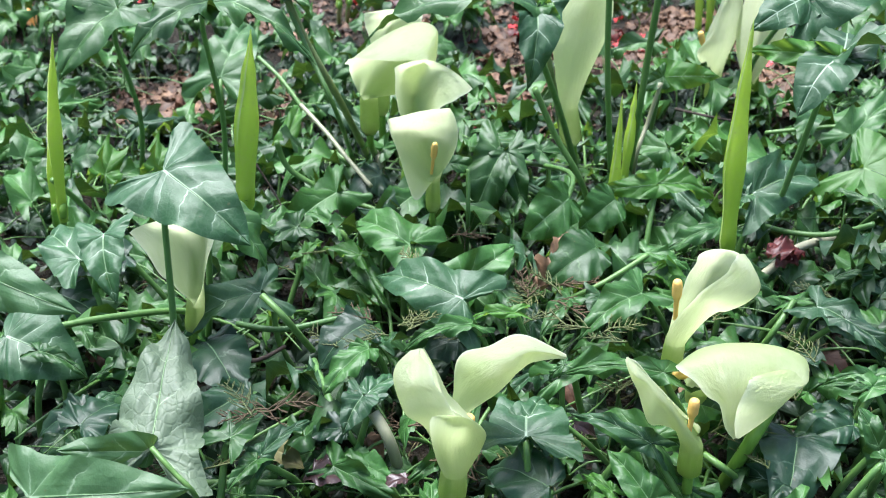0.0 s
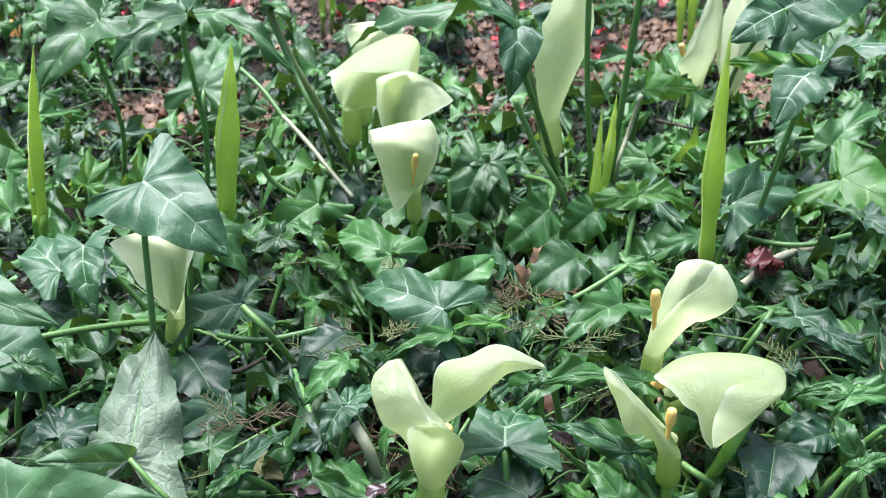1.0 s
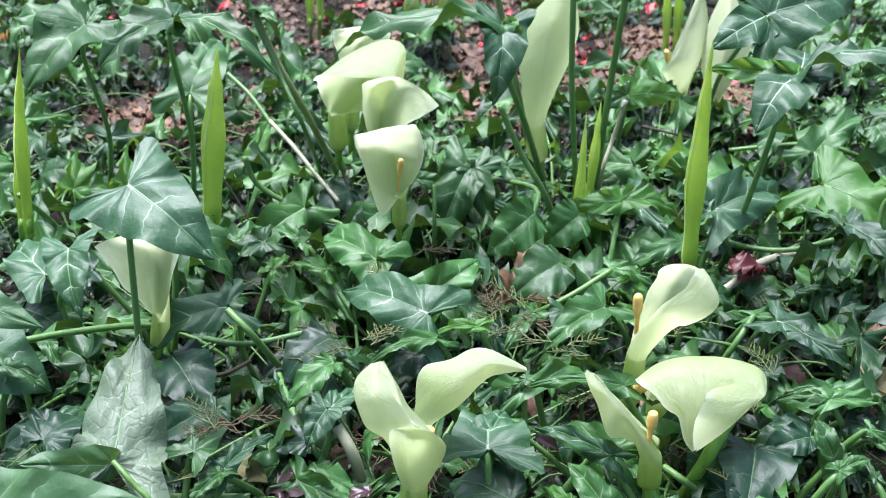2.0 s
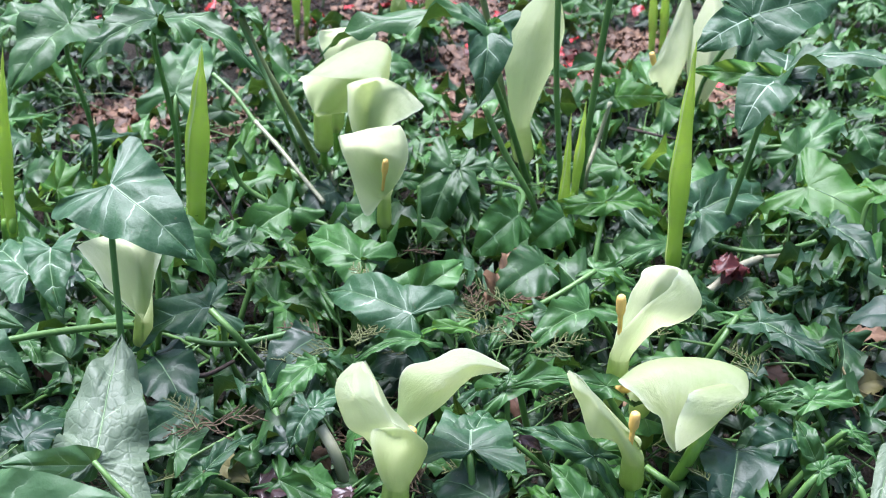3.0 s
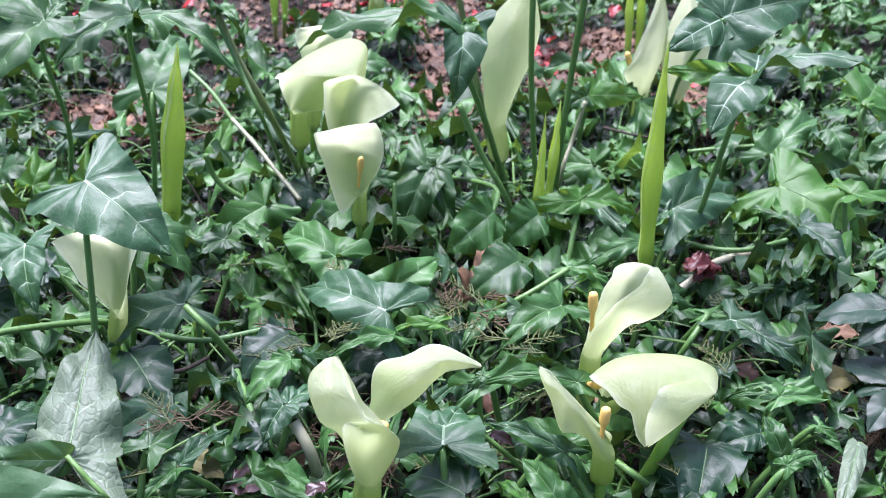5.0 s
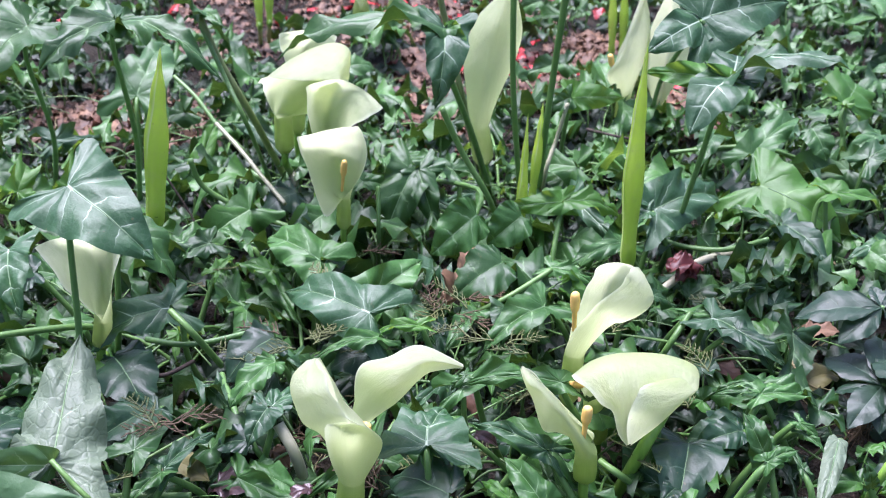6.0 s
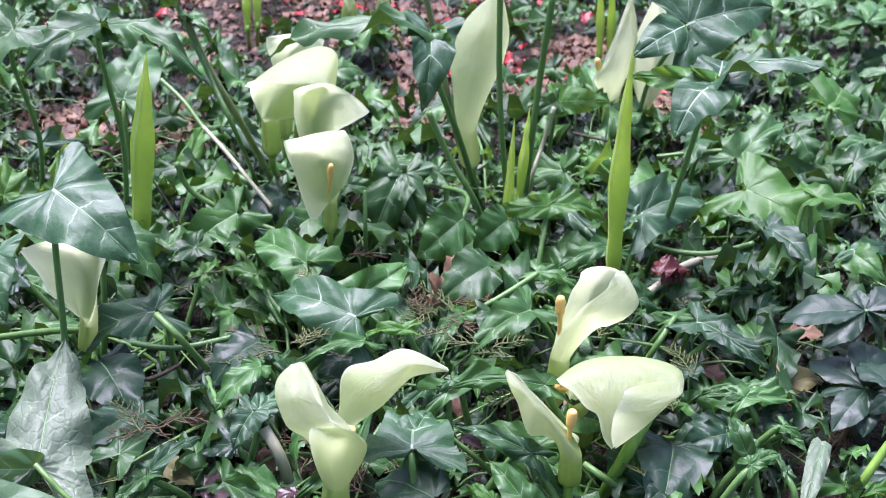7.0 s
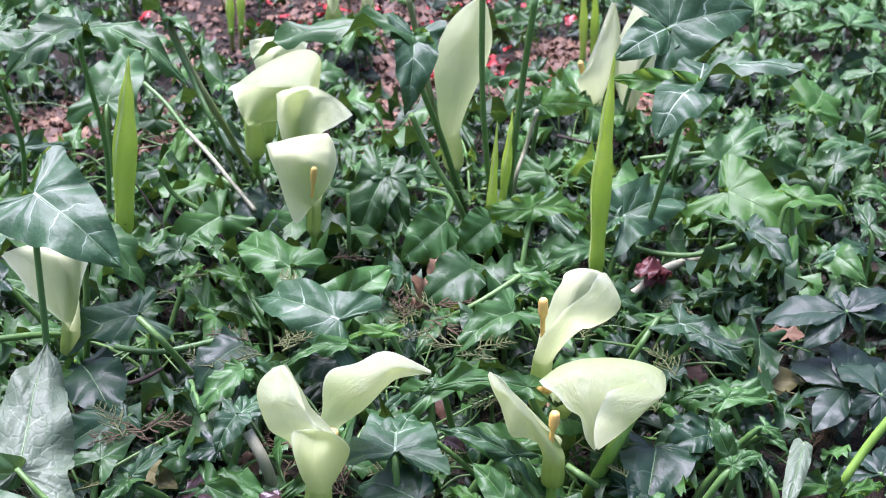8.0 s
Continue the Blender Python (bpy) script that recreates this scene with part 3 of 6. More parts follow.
# the group of open flowers in the middle distance
arum_flower("pale open arum flower facing forward with a yellow spadix", (-0.090, 1.386, 0.000), (-0.089, 1.285, 0.137), (-0.087, 1.285, 0.186), 0.0092, [
    [(-0.095, 1.272, 0.203), (-0.109, 1.255, 0.170), (-0.125, 1.250, 0.230), (-0.136, 1.250, 0.270), (-0.141, 1.250, 0.292)],
    [(-0.097, 1.285, 0.195), (-0.116, 1.275, 0.213), (-0.132, 1.280, 0.244), (-0.137, 1.285, 0.263), (-0.132, 1.262, 0.290)],
    [(-0.087, 1.298, 0.194), (-0.099, 1.335, 0.215), (-0.106, 1.340, 0.237), (-0.107, 1.310, 0.264), (-0.103, 1.275, 0.292)],
    [(-0.077, 1.288, 0.197), (-0.068, 1.305, 0.220), (-0.065, 1.310, 0.243), (-0.067, 1.295, 0.270), (-0.076, 1.270, 0.297)],
    [(-0.076, 1.272, 0.201), (-0.062, 1.262, 0.224), (-0.051, 1.260, 0.257), (-0.051, 1.260, 0.281), (-0.059, 1.260, 0.304)]], (-0.088, 1.278, 0.200), (-0.080, 1.255, 0.256), club_r=0.0045, stalk_r=0.0045)
arum_flower("pale open arum flower leaning to one side", (-0.162, 1.617, 0.000), (-0.137, 1.430, 0.134), (-0.126, 1.430, 0.194), 0.011, [
    [(-0.127, 1.415, 0.208), (-0.139, 1.410, 0.235), (-0.143, 1.410, 0.272), (-0.143, 1.410, 0.304)],
    [(-0.132, 1.435, 0.207), (-0.137, 1.455, 0.244), (-0.137, 1.450, 0.277), (-0.130, 1.440, 0.300)],
    [(-0.123, 1.445, 0.207), (-0.121, 1.480, 0.234), (-0.111, 1.480, 0.266), (-0.097, 1.450, 0.299)],
    [(-0.112, 1.435, 0.207), (-0.094, 1.440, 0.245), (-0.074, 1.430, 0.278), (-0.058, 1.420, 0.292)],
    [(-0.113, 1.415, 0.208), (-0.088, 1.390, 0.242), (-0.059, 1.380, 0.266), (-0.032, 1.380, 0.283)]], skin=SPATHE_GREEN)
arum_flower("pale arum flower with its hood folded over", (-0.213, 1.678, 0.000), (-0.202, 1.550, 0.140), (-0.201, 1.550, 0.201), 0.014, [
    [(-0.211, 1.535, 0.213), (-0.224, 1.540, 0.239), (-0.222, 1.510, 0.271), (-0.218, 1.480, 0.289), (-0.215, 1.470, 0.296)],
    [(-0.205, 1.565, 0.206), (-0.191, 1.600, 0.245), (-0.178, 1.570, 0.293), (-0.194, 1.500, 0.298), (-0.209, 1.465, 0.298)],
    [(-0.190, 1.570, 0.208), (-0.145, 1.630, 0.248), (-0.120, 1.580, 0.313), (-0.152, 1.500, 0.315), (-0.196, 1.460, 0.300)],
    [(-0.188, 1.560, 0.208), (-0.106, 1.600, 0.254), (-0.087, 1.540, 0.312), (-0.109, 1.480, 0.307), (-0.149, 1.455, 0.297)],
    [(-0.188, 1.535, 0.213), (-0.112, 1.530, 0.223), (-0.092, 1.510, 0.268), (-0.097, 1.470, 0.292), (-0.104, 1.460, 0.293)]], skin=SPATHE_GREEN)
arum_flower("pale arum flower half hidden behind others", (-0.208, 1.701, 0.000), (-0.196, 1.680, 0.118), (-0.191, 1.680, 0.206), 0.012, [
    [(-0.197, 1.665, 0.222), (-0.209, 1.650, 0.281), (-0.212, 1.660, 0.305)],
    [(-0.191, 1.700, 0.224), (-0.179, 1.730, 0.259), (-0.158, 1.700, 0.298)],
    [(-0.175, 1.665, 0.221), (-0.132, 1.650, 0.270), (-0.117, 1.660, 0.299)]], skin=SPATHE_GREEN, stalk_r=0.007)

# the tall flower seen from behind
arum_flower("tall pale green arum flower seen from behind", (0.134, 1.695, 0.000), (0.123, 1.585, 0.100), (0.115, 1.585, 0.168), 0.016, [
    [(0.113, 1.600, 0.179), (0.102, 1.620, 0.211), (0.090, 1.620, 0.262), (0.103, 1.620, 0.322), (0.138, 1.610, 0.369), (0.165, 1.590, 0.397)],
    [(0.101, 1.585, 0.190), (0.096, 1.585, 0.229), (0.094, 1.580, 0.278), (0.108, 1.585, 0.333), (0.138, 1.590, 0.374), (0.165, 1.590, 0.397)],
    [(0.114, 1.568, 0.197), (0.123, 1.555, 0.249), (0.129, 1.555, 0.295), (0.139, 1.560, 0.343), (0.154, 1.580, 0.377), (0.165, 1.590, 0.397)],
    [(0.132, 1.585, 0.188), (0.152, 1.585, 0.240), (0.170, 1.580, 0.291), (0.176, 1.585, 0.331), (0.171, 1.590, 0.374), (0.165, 1.590, 0.397)],
    [(0.122, 1.600, 0.179), (0.160, 1.620, 0.233), (0.179, 1.620, 0.278), (0.184, 1.620, 0.321), (0.176, 1.610, 0.368), (0.165, 1.590, 0.397)]], skin=SPATHE_GREEN, stalk_r=0.009)

# the two flowers by the bare soil
arum_flower("pale open arum flower with its spadix showing", (0.419, 1.839, 0.000), (0.405, 1.880, 0.045), (0.405, 1.880, 0.098), 0.0135, [
    [(0.402, 1.895, 0.103), (0.391, 1.900, 0.120), (0.391, 1.920, 0.158), (0.413, 1.920, 0.224), (0.432, 1.900, 0.295)],
    [(0.416, 1.895, 0.106), (0.433, 1.920, 0.123), (0.448, 1.920, 0.174), (0.450, 1.910, 0.237), (0.435, 1.900, 0.295)],
    [(0.406, 1.868, 0.111), (0.407, 1.865, 0.144), (0.417, 1.870, 0.191), (0.426, 1.885, 0.245), (0.434, 1.900, 0.295)],
    [(0.392, 1.870, 0.111), (0.363, 1.850, 0.153), (0.392, 1.860, 0.195), (0.408, 1.880, 0.242), (0.429, 1.900, 0.295)]], (0.386, 1.880, 0.138), (0.371, 1.870, 0.193), club_r=0.006, stalk_r=0.008)
arum_flower("pale open arum flower beside another", (0.469, 1.857, 0.000), (0.485, 1.930, 0.004), (0.482, 1.930, 0.055), 0.014, [
    [(0.467, 1.910, 0.076), (0.446, 1.900, 0.144), (0.450, 1.910, 0.221), (0.490, 1.950, 0.296)],
    [(0.489, 1.950, 0.068), (0.500, 1.970, 0.137), (0.502, 1.970, 0.216), (0.490, 1.950, 0.296)],
    [(0.488, 1.910, 0.076), (0.512, 1.900, 0.130), (0.532, 1.890, 0.204), (0.511, 1.920, 0.255), (0.490, 1.950, 0.296)]])

# the flower behind the tall-stalked leaf
arum_flower("pale funnel-shaped arum flower behind a leaf stalk", (-0.419, 1.160, 0.000), (-0.369, 1.030, 0.110), (-0.361, 1.030, 0.151), 0.0105, [
    [(-0.360, 1.015, 0.168), (-0.370, 1.000, 0.191), (-0.387, 0.990, 0.235), (-0.408, 0.990, 0.272)],
    [(-0.367, 1.040, 0.161), (-0.378, 1.050, 0.198), (-0.390, 1.040, 0.235), (-0.399, 1.020, 0.265)],
    [(-0.361, 1.045, 0.160), (-0.370, 1.075, 0.192), (-0.378, 1.080, 0.220), (-0.375, 1.050, 0.258)],
    [(-0.351, 1.030, 0.164), (-0.349, 1.050, 0.198), (-0.344, 1.050, 0.229), (-0.337, 1.030, 0.259)],
    [(-0.349, 1.015, 0.167), (-0.337, 1.000, 0.201), (-0.328, 1.000, 0.231), (-0.316, 1.000, 0.259)]])

# the nearest flowers
arum_flower("large pale arum flower with a rolled leaning blade", (-0.068, 0.779, 0.000), (-0.043, 0.690, 0.156), (-0.040, 0.690, 0.189), 0.0118, [
    [(-0.038, 0.682, 0.201), (-0.032, 0.678, 0.235), (-0.033, 0.675, 0.264), (-0.042, 0.674, 0.282), (-0.051, 0.676, 0.298), (-0.058, 0.685, 0.308), (-0.064, 0.700, 0.316)],
    [(-0.047, 0.684, 0.198), (-0.049, 0.676, 0.234), (-0.054, 0.668, 0.265), (-0.063, 0.666, 0.289), (-0.070, 0.670, 0.302), (-0.072, 0.684, 0.311), (-0.066, 0.700, 0.316)],
    [(-0.053, 0.690, 0.193), (-0.060, 0.690, 0.225), (-0.067, 0.688, 0.246), (-0.081, 0.690, 0.258), (-0.089, 0.695, 0.282), (-0.088, 0.700, 0.297), (-0.075, 0.702, 0.311)],
    [(-0.044, 0.704, 0.182), (-0.056, 0.720, 0.201), (-0.058, 0.730, 0.216), (-0.072, 0.735, 0.232), (-0.081, 0.733, 0.256), (-0.080, 0.725, 0.282), (-0.071, 0.710, 0.307)],
    [(-0.034, 0.704, 0.183), (-0.026, 0.730, 0.189), (-0.029, 0.735, 0.203), (-0.040, 0.735, 0.222), (-0.053, 0.730, 0.251), (-0.060, 0.720, 0.281), (-0.065, 0.706, 0.312)],
    [(-0.027, 0.690, 0.194), (-0.012, 0.692, 0.218), (-0.011, 0.698, 0.226), (-0.023, 0.703, 0.235), (-0.037, 0.706, 0.254), (-0.050, 0.706, 0.285), (-0.062, 0.702, 0.314)],
    [(-0.037, 0.674, 0.207), (-0.040, 0.654, 0.252), (-0.029, 0.653, 0.278), (-0.024, 0.668, 0.264), (-0.037, 0.690, 0.264), (-0.052, 0.700, 0.291), (-0.063, 0.700, 0.316)],
    [(-0.049, 0.676, 0.205), (-0.057, 0.660, 0.250), (-0.053, 0.652, 0.282), (-0.030, 0.662, 0.272), (-0.039, 0.688, 0.268), (-0.052, 0.698, 0.293), (-0.063, 0.700, 0.316)]], (-0.033, 0.700, 0.217), (-0.024, 0.702, 0.243), stalk_r=0.009)
arum_flower("pale arum flower nodding over to one side", (-0.059, 0.894, 0.000), (-0.047, 0.800, 0.132), (-0.042, 0.800, 0.164), 0.0095, [
    [(-0.045, 0.800, 0.171), (-0.044, 0.800, 0.212), (-0.034, 0.805, 0.236), (-0.002, 0.815, 0.238), (0.032, 0.810, 0.249), (0.066, 0.800, 0.236)],
    [(-0.041, 0.788, 0.182), (-0.031, 0.782, 0.219), (-0.014, 0.780, 0.242), (0.010, 0.785, 0.250), (0.033, 0.790, 0.254), (0.066, 0.800, 0.236)],
    [(-0.037, 0.786, 0.182), (-0.018, 0.772, 0.217), (-0.001, 0.772, 0.233), (0.016, 0.780, 0.239), (0.034, 0.788, 0.247), (0.066, 0.800, 0.235)],
    [(-0.035, 0.800, 0.168), (-0.013, 0.785, 0.194), (0.009, 0.790, 0.208), (0.022, 0.795, 0.223), (0.039, 0.797, 0.234), (0.065, 0.800, 0.234)],
    [(-0.039, 0.812, 0.162), (-0.021, 0.830, 0.173), (-0.003, 0.840, 0.184), (0.014, 0.835, 0.203), (0.034, 0.825, 0.223), (0.065, 0.805, 0.232)]])
arum_flower("pale arum flower with a curled blade and yellow spadix", (0.194, 0.943, 0.000), (0.198, 0.985, 0.052), (0.203, 0.985, 0.124), 0.0118, [
    [(0.196, 0.980, 0.143), (0.205, 0.990, 0.173), (0.212, 1.000, 0.195), (0.225, 1.010, 0.214), (0.237, 1.010, 0.230), (0.241, 1.000, 0.238)],
    [(0.208, 0.998, 0.131), (0.228, 1.020, 0.149), (0.241, 1.030, 0.171), (0.252, 1.030, 0.196), (0.260, 1.020, 0.220), (0.259, 1.000, 0.236)],
    [(0.217, 0.992, 0.134), (0.242, 0.990, 0.161), (0.252, 0.968, 0.177), (0.273, 0.957, 0.197), (0.285, 0.957, 0.219), (0.268, 0.978, 0.244)],
    [(0.210, 0.972, 0.145), (0.227, 0.960, 0.178), (0.238, 0.955, 0.197), (0.256, 0.950, 0.220), (0.269, 0.955, 0.238), (0.265, 0.972, 0.248)],
    [(0.191, 0.968, 0.155), (0.204, 0.958, 0.183), (0.222, 0.955, 0.208), (0.242, 0.955, 0.231), (0.255, 0.960, 0.246), (0.264, 0.972, 0.248)]], (0.200, 0.978, 0.160), (0.198, 0.972, 0.216), club_r=0.0058)
arum_flower("large pale arum flower with a drooping folded blade", (0.234, 0.883, 0.000), (0.225, 0.920, 0.044), (0.219, 0.920, 0.104), 0.0125, [
    [(0.210, 0.905, 0.127), (0.184, 0.875, 0.176), (0.193, 0.850, 0.180), (0.210, 0.832, 0.165), (0.225, 0.826, 0.153), (0.242, 0.820, 0.121)],
    [(0.216, 0.932, 0.114), (0.214, 0.920, 0.162), (0.217, 0.862, 0.194), (0.226, 0.836, 0.184), (0.234, 0.823, 0.158), (0.242, 0.820, 0.120)],
    [(0.224, 0.936, 0.112), (0.248, 0.925, 0.169), (0.251, 0.872, 0.190), (0.250, 0.842, 0.179), (0.246, 0.826, 0.153), (0.243, 0.820, 0.120)],
    [(0.230, 0.932, 0.113), (0.292, 0.930, 0.158), (0.303, 0.886, 0.173), (0.290, 0.856, 0.163), (0.267, 0.833, 0.140), (0.244, 0.820, 0.120)],
    [(0.228, 0.922, 0.115), (0.319, 0.920, 0.155), (0.319, 0.866, 0.158), (0.298, 0.838, 0.160), (0.269, 0.818, 0.146), (0.242, 0.810, 0.127)],
    [(0.217, 0.905, 0.124), (0.260, 0.850, 0.175), (0.249, 0.822, 0.192), (0.242, 0.808, 0.183), (0.233, 0.803, 0.157), (0.239, 0.808, 0.130)]], (0.216, 0.900, 0.138), (0.186, 0.885, 0.153), club_r=0.0056)
arum_flower("slender pale arum flower with a narrow rolled blade", (0.194, 0.820, 0.000), (0.193, 0.800, 0.088), (0.193, 0.800, 0.125), 0.0112, [
    [(0.180, 0.790, 0.141), (0.164, 0.785, 0.161), (0.145, 0.780, 0.174), (0.133, 0.785, 0.203), (0.125, 0.795, 0.219), (0.123, 0.810, 0.225)],
    [(0.184, 0.786, 0.143), (0.166, 0.775, 0.179), (0.148, 0.772, 0.202), (0.136, 0.780, 0.216), (0.128, 0.790, 0.226), (0.124, 0.810, 0.226)],
    [(0.192, 0.788, 0.141), (0.175, 0.778, 0.177), (0.157, 0.778, 0.204), (0.143, 0.787, 0.219), (0.133, 0.797, 0.226), (0.125, 0.810, 0.227)],
    [(0.201, 0.806, 0.129), (0.191, 0.820, 0.140), (0.168, 0.825, 0.171), (0.150, 0.820, 0.195), (0.137, 0.815, 0.212), (0.125, 0.810, 0.227)],
    [(0.201, 0.790, 0.142), (0.204, 0.790, 0.148), (0.185, 0.800, 0.159), (0.162, 0.805, 0.189), (0.142, 0.810, 0.211), (0.124, 0.810, 0.226)]], (0.189, 0.800, 0.141), (0.192, 0.800, 0.185), club_r=0.0056)

# flowers at the far edge of the bed
arum_flower("distant pale arum flower in leaf litter", (-0.140, 2.523, 0.000), (-0.125, 2.400, 0.078), (-0.124, 2.400, 0.129), 0.018, [
    [(-0.132, 2.380, 0.144), (-0.139, 2.360, 0.221), (-0.122, 2.380, 0.290)],
    [(-0.124, 2.420, 0.146), (-0.125, 2.440, 0.213), (-0.122, 2.380, 0.290)],
    [(-0.112, 2.380, 0.144), (-0.096, 2.360, 0.220), (-0.122, 2.380, 0.290)]])
arum_flower("distant pale arum flower in leaf litter", (-0.048, 2.547, 0.000), (-0.047, 2.420, 0.082), (-0.044, 2.420, 0.131), 0.018, [
    [(-0.054, 2.400, 0.144), (-0.063, 2.380, 0.221), (-0.047, 2.400, 0.291)],
    [(-0.045, 2.440, 0.146), (-0.048, 2.460, 0.207), (-0.047, 2.400, 0.291)],
    [(-0.032, 2.400, 0.144), (-0.020, 2.380, 0.221), (-0.047, 2.400, 0.291)]])

# closed buds
arum_bud("bright green spear-shaped closed arum bud", (-0.330, 1.200, 0.186), (-0.304, 1.250, 0.417), (-0.396, 1.373, 0.000), radius=0.0158, belly=0.5, low=0.78)
arum_bud("tall bright green closed arum bud", (0.293, 1.160, 0.139), (0.303, 1.190, 0.438), (0.318, 1.268, 0.000), radius=0.0135, belly=0.4)
arum_bud("slim bright green closed arum bud", (0.162, 1.320, 0.084), (0.173, 1.350, 0.283), (0.167, 1.418, 0.000), radius=0.0085, belly=0.35)
arum_bud("slim green closed arum bud among stalks", (0.187, 1.400, 0.118), (0.202, 1.430, 0.270), (0.196, 1.455, 0.000), radius=0.008)
arum_bud("green closed arum bud at the bed's edge", (-0.599, 1.250, 0.147), (-0.562, 1.270, 0.410), (-0.683, 1.415, 0.000), radius=0.01)
arum_bud("small green closed arum bud", (-0.632, 1.300, 0.131), (-0.618, 1.320, 0.258), (-0.709, 1.452, 0.000), radius=0.006)
arum_bud("thin young arum bud in leaf litter", (-0.353, 2.350, 0.099), (-0.349, 2.370, 0.233), (-0.389, 2.566, 0.000), radius=0.01)
arum_bud("thin young arum bud in leaf litter", (-0.331, 2.350, 0.104), (-0.317, 2.370, 0.245), (-0.368, 2.565, -0.000), radius=0.01)
arum_bud("thin young arum bud by the bare soil", (0.447, 2.300, 0.039), (0.434, 2.300, 0.243), (0.450, 2.296, 0.000), radius=0.01)
arum_bud("thin young arum bud by the bare soil", (0.470, 2.300, 0.041), (0.461, 2.300, 0.242), (0.470, 2.296, 0.000), radius=0.01)

# tall leaves
grown_leaf("arum_leaf", "dark green arum leaf with pale marbled veins", "leaf", (-0.349, 0.965, 0.359), (-0.251, 0.900, 0.311), ARUM_MARBLED, foot=(-0.386, 0.952, 0.000), width=0.98, bow=0.08, fold=0.16, lobe=0.25, wave=0.04, stem=0.0034, stem_skin=STALK_DARK, face=(0.12, -0.85, 0.95))
grown_leaf("arum_leaf", "green arrow-shaped arum leaf on a long stalk", "leaf", (-0.326, 1.080, 0.251), (-0.273, 1.050, 0.184), ARUM_GREEN, width=0.7, roll=-20)
grown_leaf("arum_leaf", "green arrow-shaped arum leaf on a long stalk", "leaf", (-0.516, 1.380, 0.407), (-0.571, 1.280, 0.345), ARUM_GREEN, foot=(-0.625, 1.617, 0.000), width=0.95, bow=0.1, fold=0.3, lobe=0.3, stem=0.0034, stem_skin=STALK_DARK, wave=0.05, face=(0.12, -0.5, 1), lobes=[((-0.629, 1.400, 0.420), 0.5, (0, -0.5, 1), 0.2, 0.1, 0.06, ARUM_GREEN), ((-0.493, 1.420, 0.425), 0.6, (0, -0.5, 1), 0.2, 0.1, 0.06, ARUM_GREEN)])
grown_leaf("arum_leaf", "green arrow-shaped arum leaf on a long stalk", "leaf", (-0.346, 1.220, 0.461), (-0.425, 1.140, 0.431), ARUM_GREEN, foot=(-0.461, 1.562, 0.000), width=0.62, bow=0.12, fold=0.3, lobe=0.3, stem=0.0034, stem_skin=STALK_DARK, wave=0.05, face=(0, -0.5, 1), lobes=[((-0.217, 1.140, 0.421), 0.26, (0, -0.3, 1), 0.2, 0.16, 0.06, ARUM_GREEN), ((-0.445, 1.270, 0.446), 0.45, (0, -0.3, 1), 0.2, 0.12, 0.05, ARUM_GREEN)])
grown_leaf("arum_leaf", "green arrow-shaped arum leaf on a long stalk", "leaf", (-0.485, 1.750, 0.167), (-0.456, 1.900, 0.225), ARUM_GREEN, width=0.8, bow=0.1, roll=10)
grown_leaf("arum_leaf", "green arrow-shaped arum leaf on a long stalk", "leaf", (0.056, 1.360, 0.404), (0.042, 1.290, 0.319), ARUM_MARBLED, foot=(0.149, 1.612, 0.000), width=0.72, bow=0.16, fold=0.35, lobe=0.1, wave=0.05, stem=0.0042, face=(0.25, -0.9, 0.6), lobes=[((-0.176, 1.350, 0.389), 0.22, (0, -0.1, 1), 0.25, 0.12, 0.05, ARUM_GREEN), ((0.085, 1.330, 0.382), 0.8, (0, -1, 0.4), 0.2, 0.1, 0.08, ARUM_BRIGHT)])
grown_leaf("arum_leaf", "dark green arum leaf with pale marbled veins", "leaf", (0.384, 1.270, 0.440), (0.508, 1.300, 0.458), ARUM_MARBLED, foot=(0.486, 2.008, 0.000), width=0.95, bow=0.08, fold=0.12, lobe=0.15, wave=0.04, stem=0.0036, stem_skin=STALK_DARK, face=(0, -0.9, 0.8), lobes=[((0.312, 1.220, 0.419), 0.62, (0.1, -0.9, 0.8), 0.15, 0.1, 0.04, ARUM_MARBLED)])
grown_leaf("arum_leaf", "green arrow-shaped arum leaf on a long stalk", "leaf", (-0.306, 1.500, 0.387), (-0.374, 1.420, 0.455), ARUM_GREEN, foot=(-0.207, 1.671, 0.000), width=0.7, bare=True)
grown_leaf("arum_leaf", "green arrow-shaped arum leaf on a long stalk", "leaf", (-0.306, 1.500, 0.387), (-0.263, 1.450, 0.387), ARUM_GREEN, foot=(-0.207, 1.671, 0.000), width=0.6, bare=True)
grown_leaf("arum_leaf", "dark green arum leaf with pale marbled veins", "leaf", (0.400, 1.170, 0.398), (0.536, 1.120, 0.432), ARUM_MARBLED, foot=(0.379, 1.367, 0.000), width=0.42, bow=0.16, fold=0.12, lobe=0.2, wave=0.06, stem=0.0036, stem_skin=STALK_DARK, face=(0, -0.05, 1), lobes=[((0.339, 1.100, 0.365), 0.66, (-0.2, -0.5, 1), 0.1, 0.14, 0.04, ARUM_MARBLED), ((0.304, 1.230, 0.396), 0.26, (0, -1, 0.3), 0.1, 0.06, 0.09, ARUM_BRIGHT), ((0.433, 1.250, 0.405), 0.8, (0, -0.6, 1), 0.1, 0.1, 0.05, ARUM_MARBLED)])

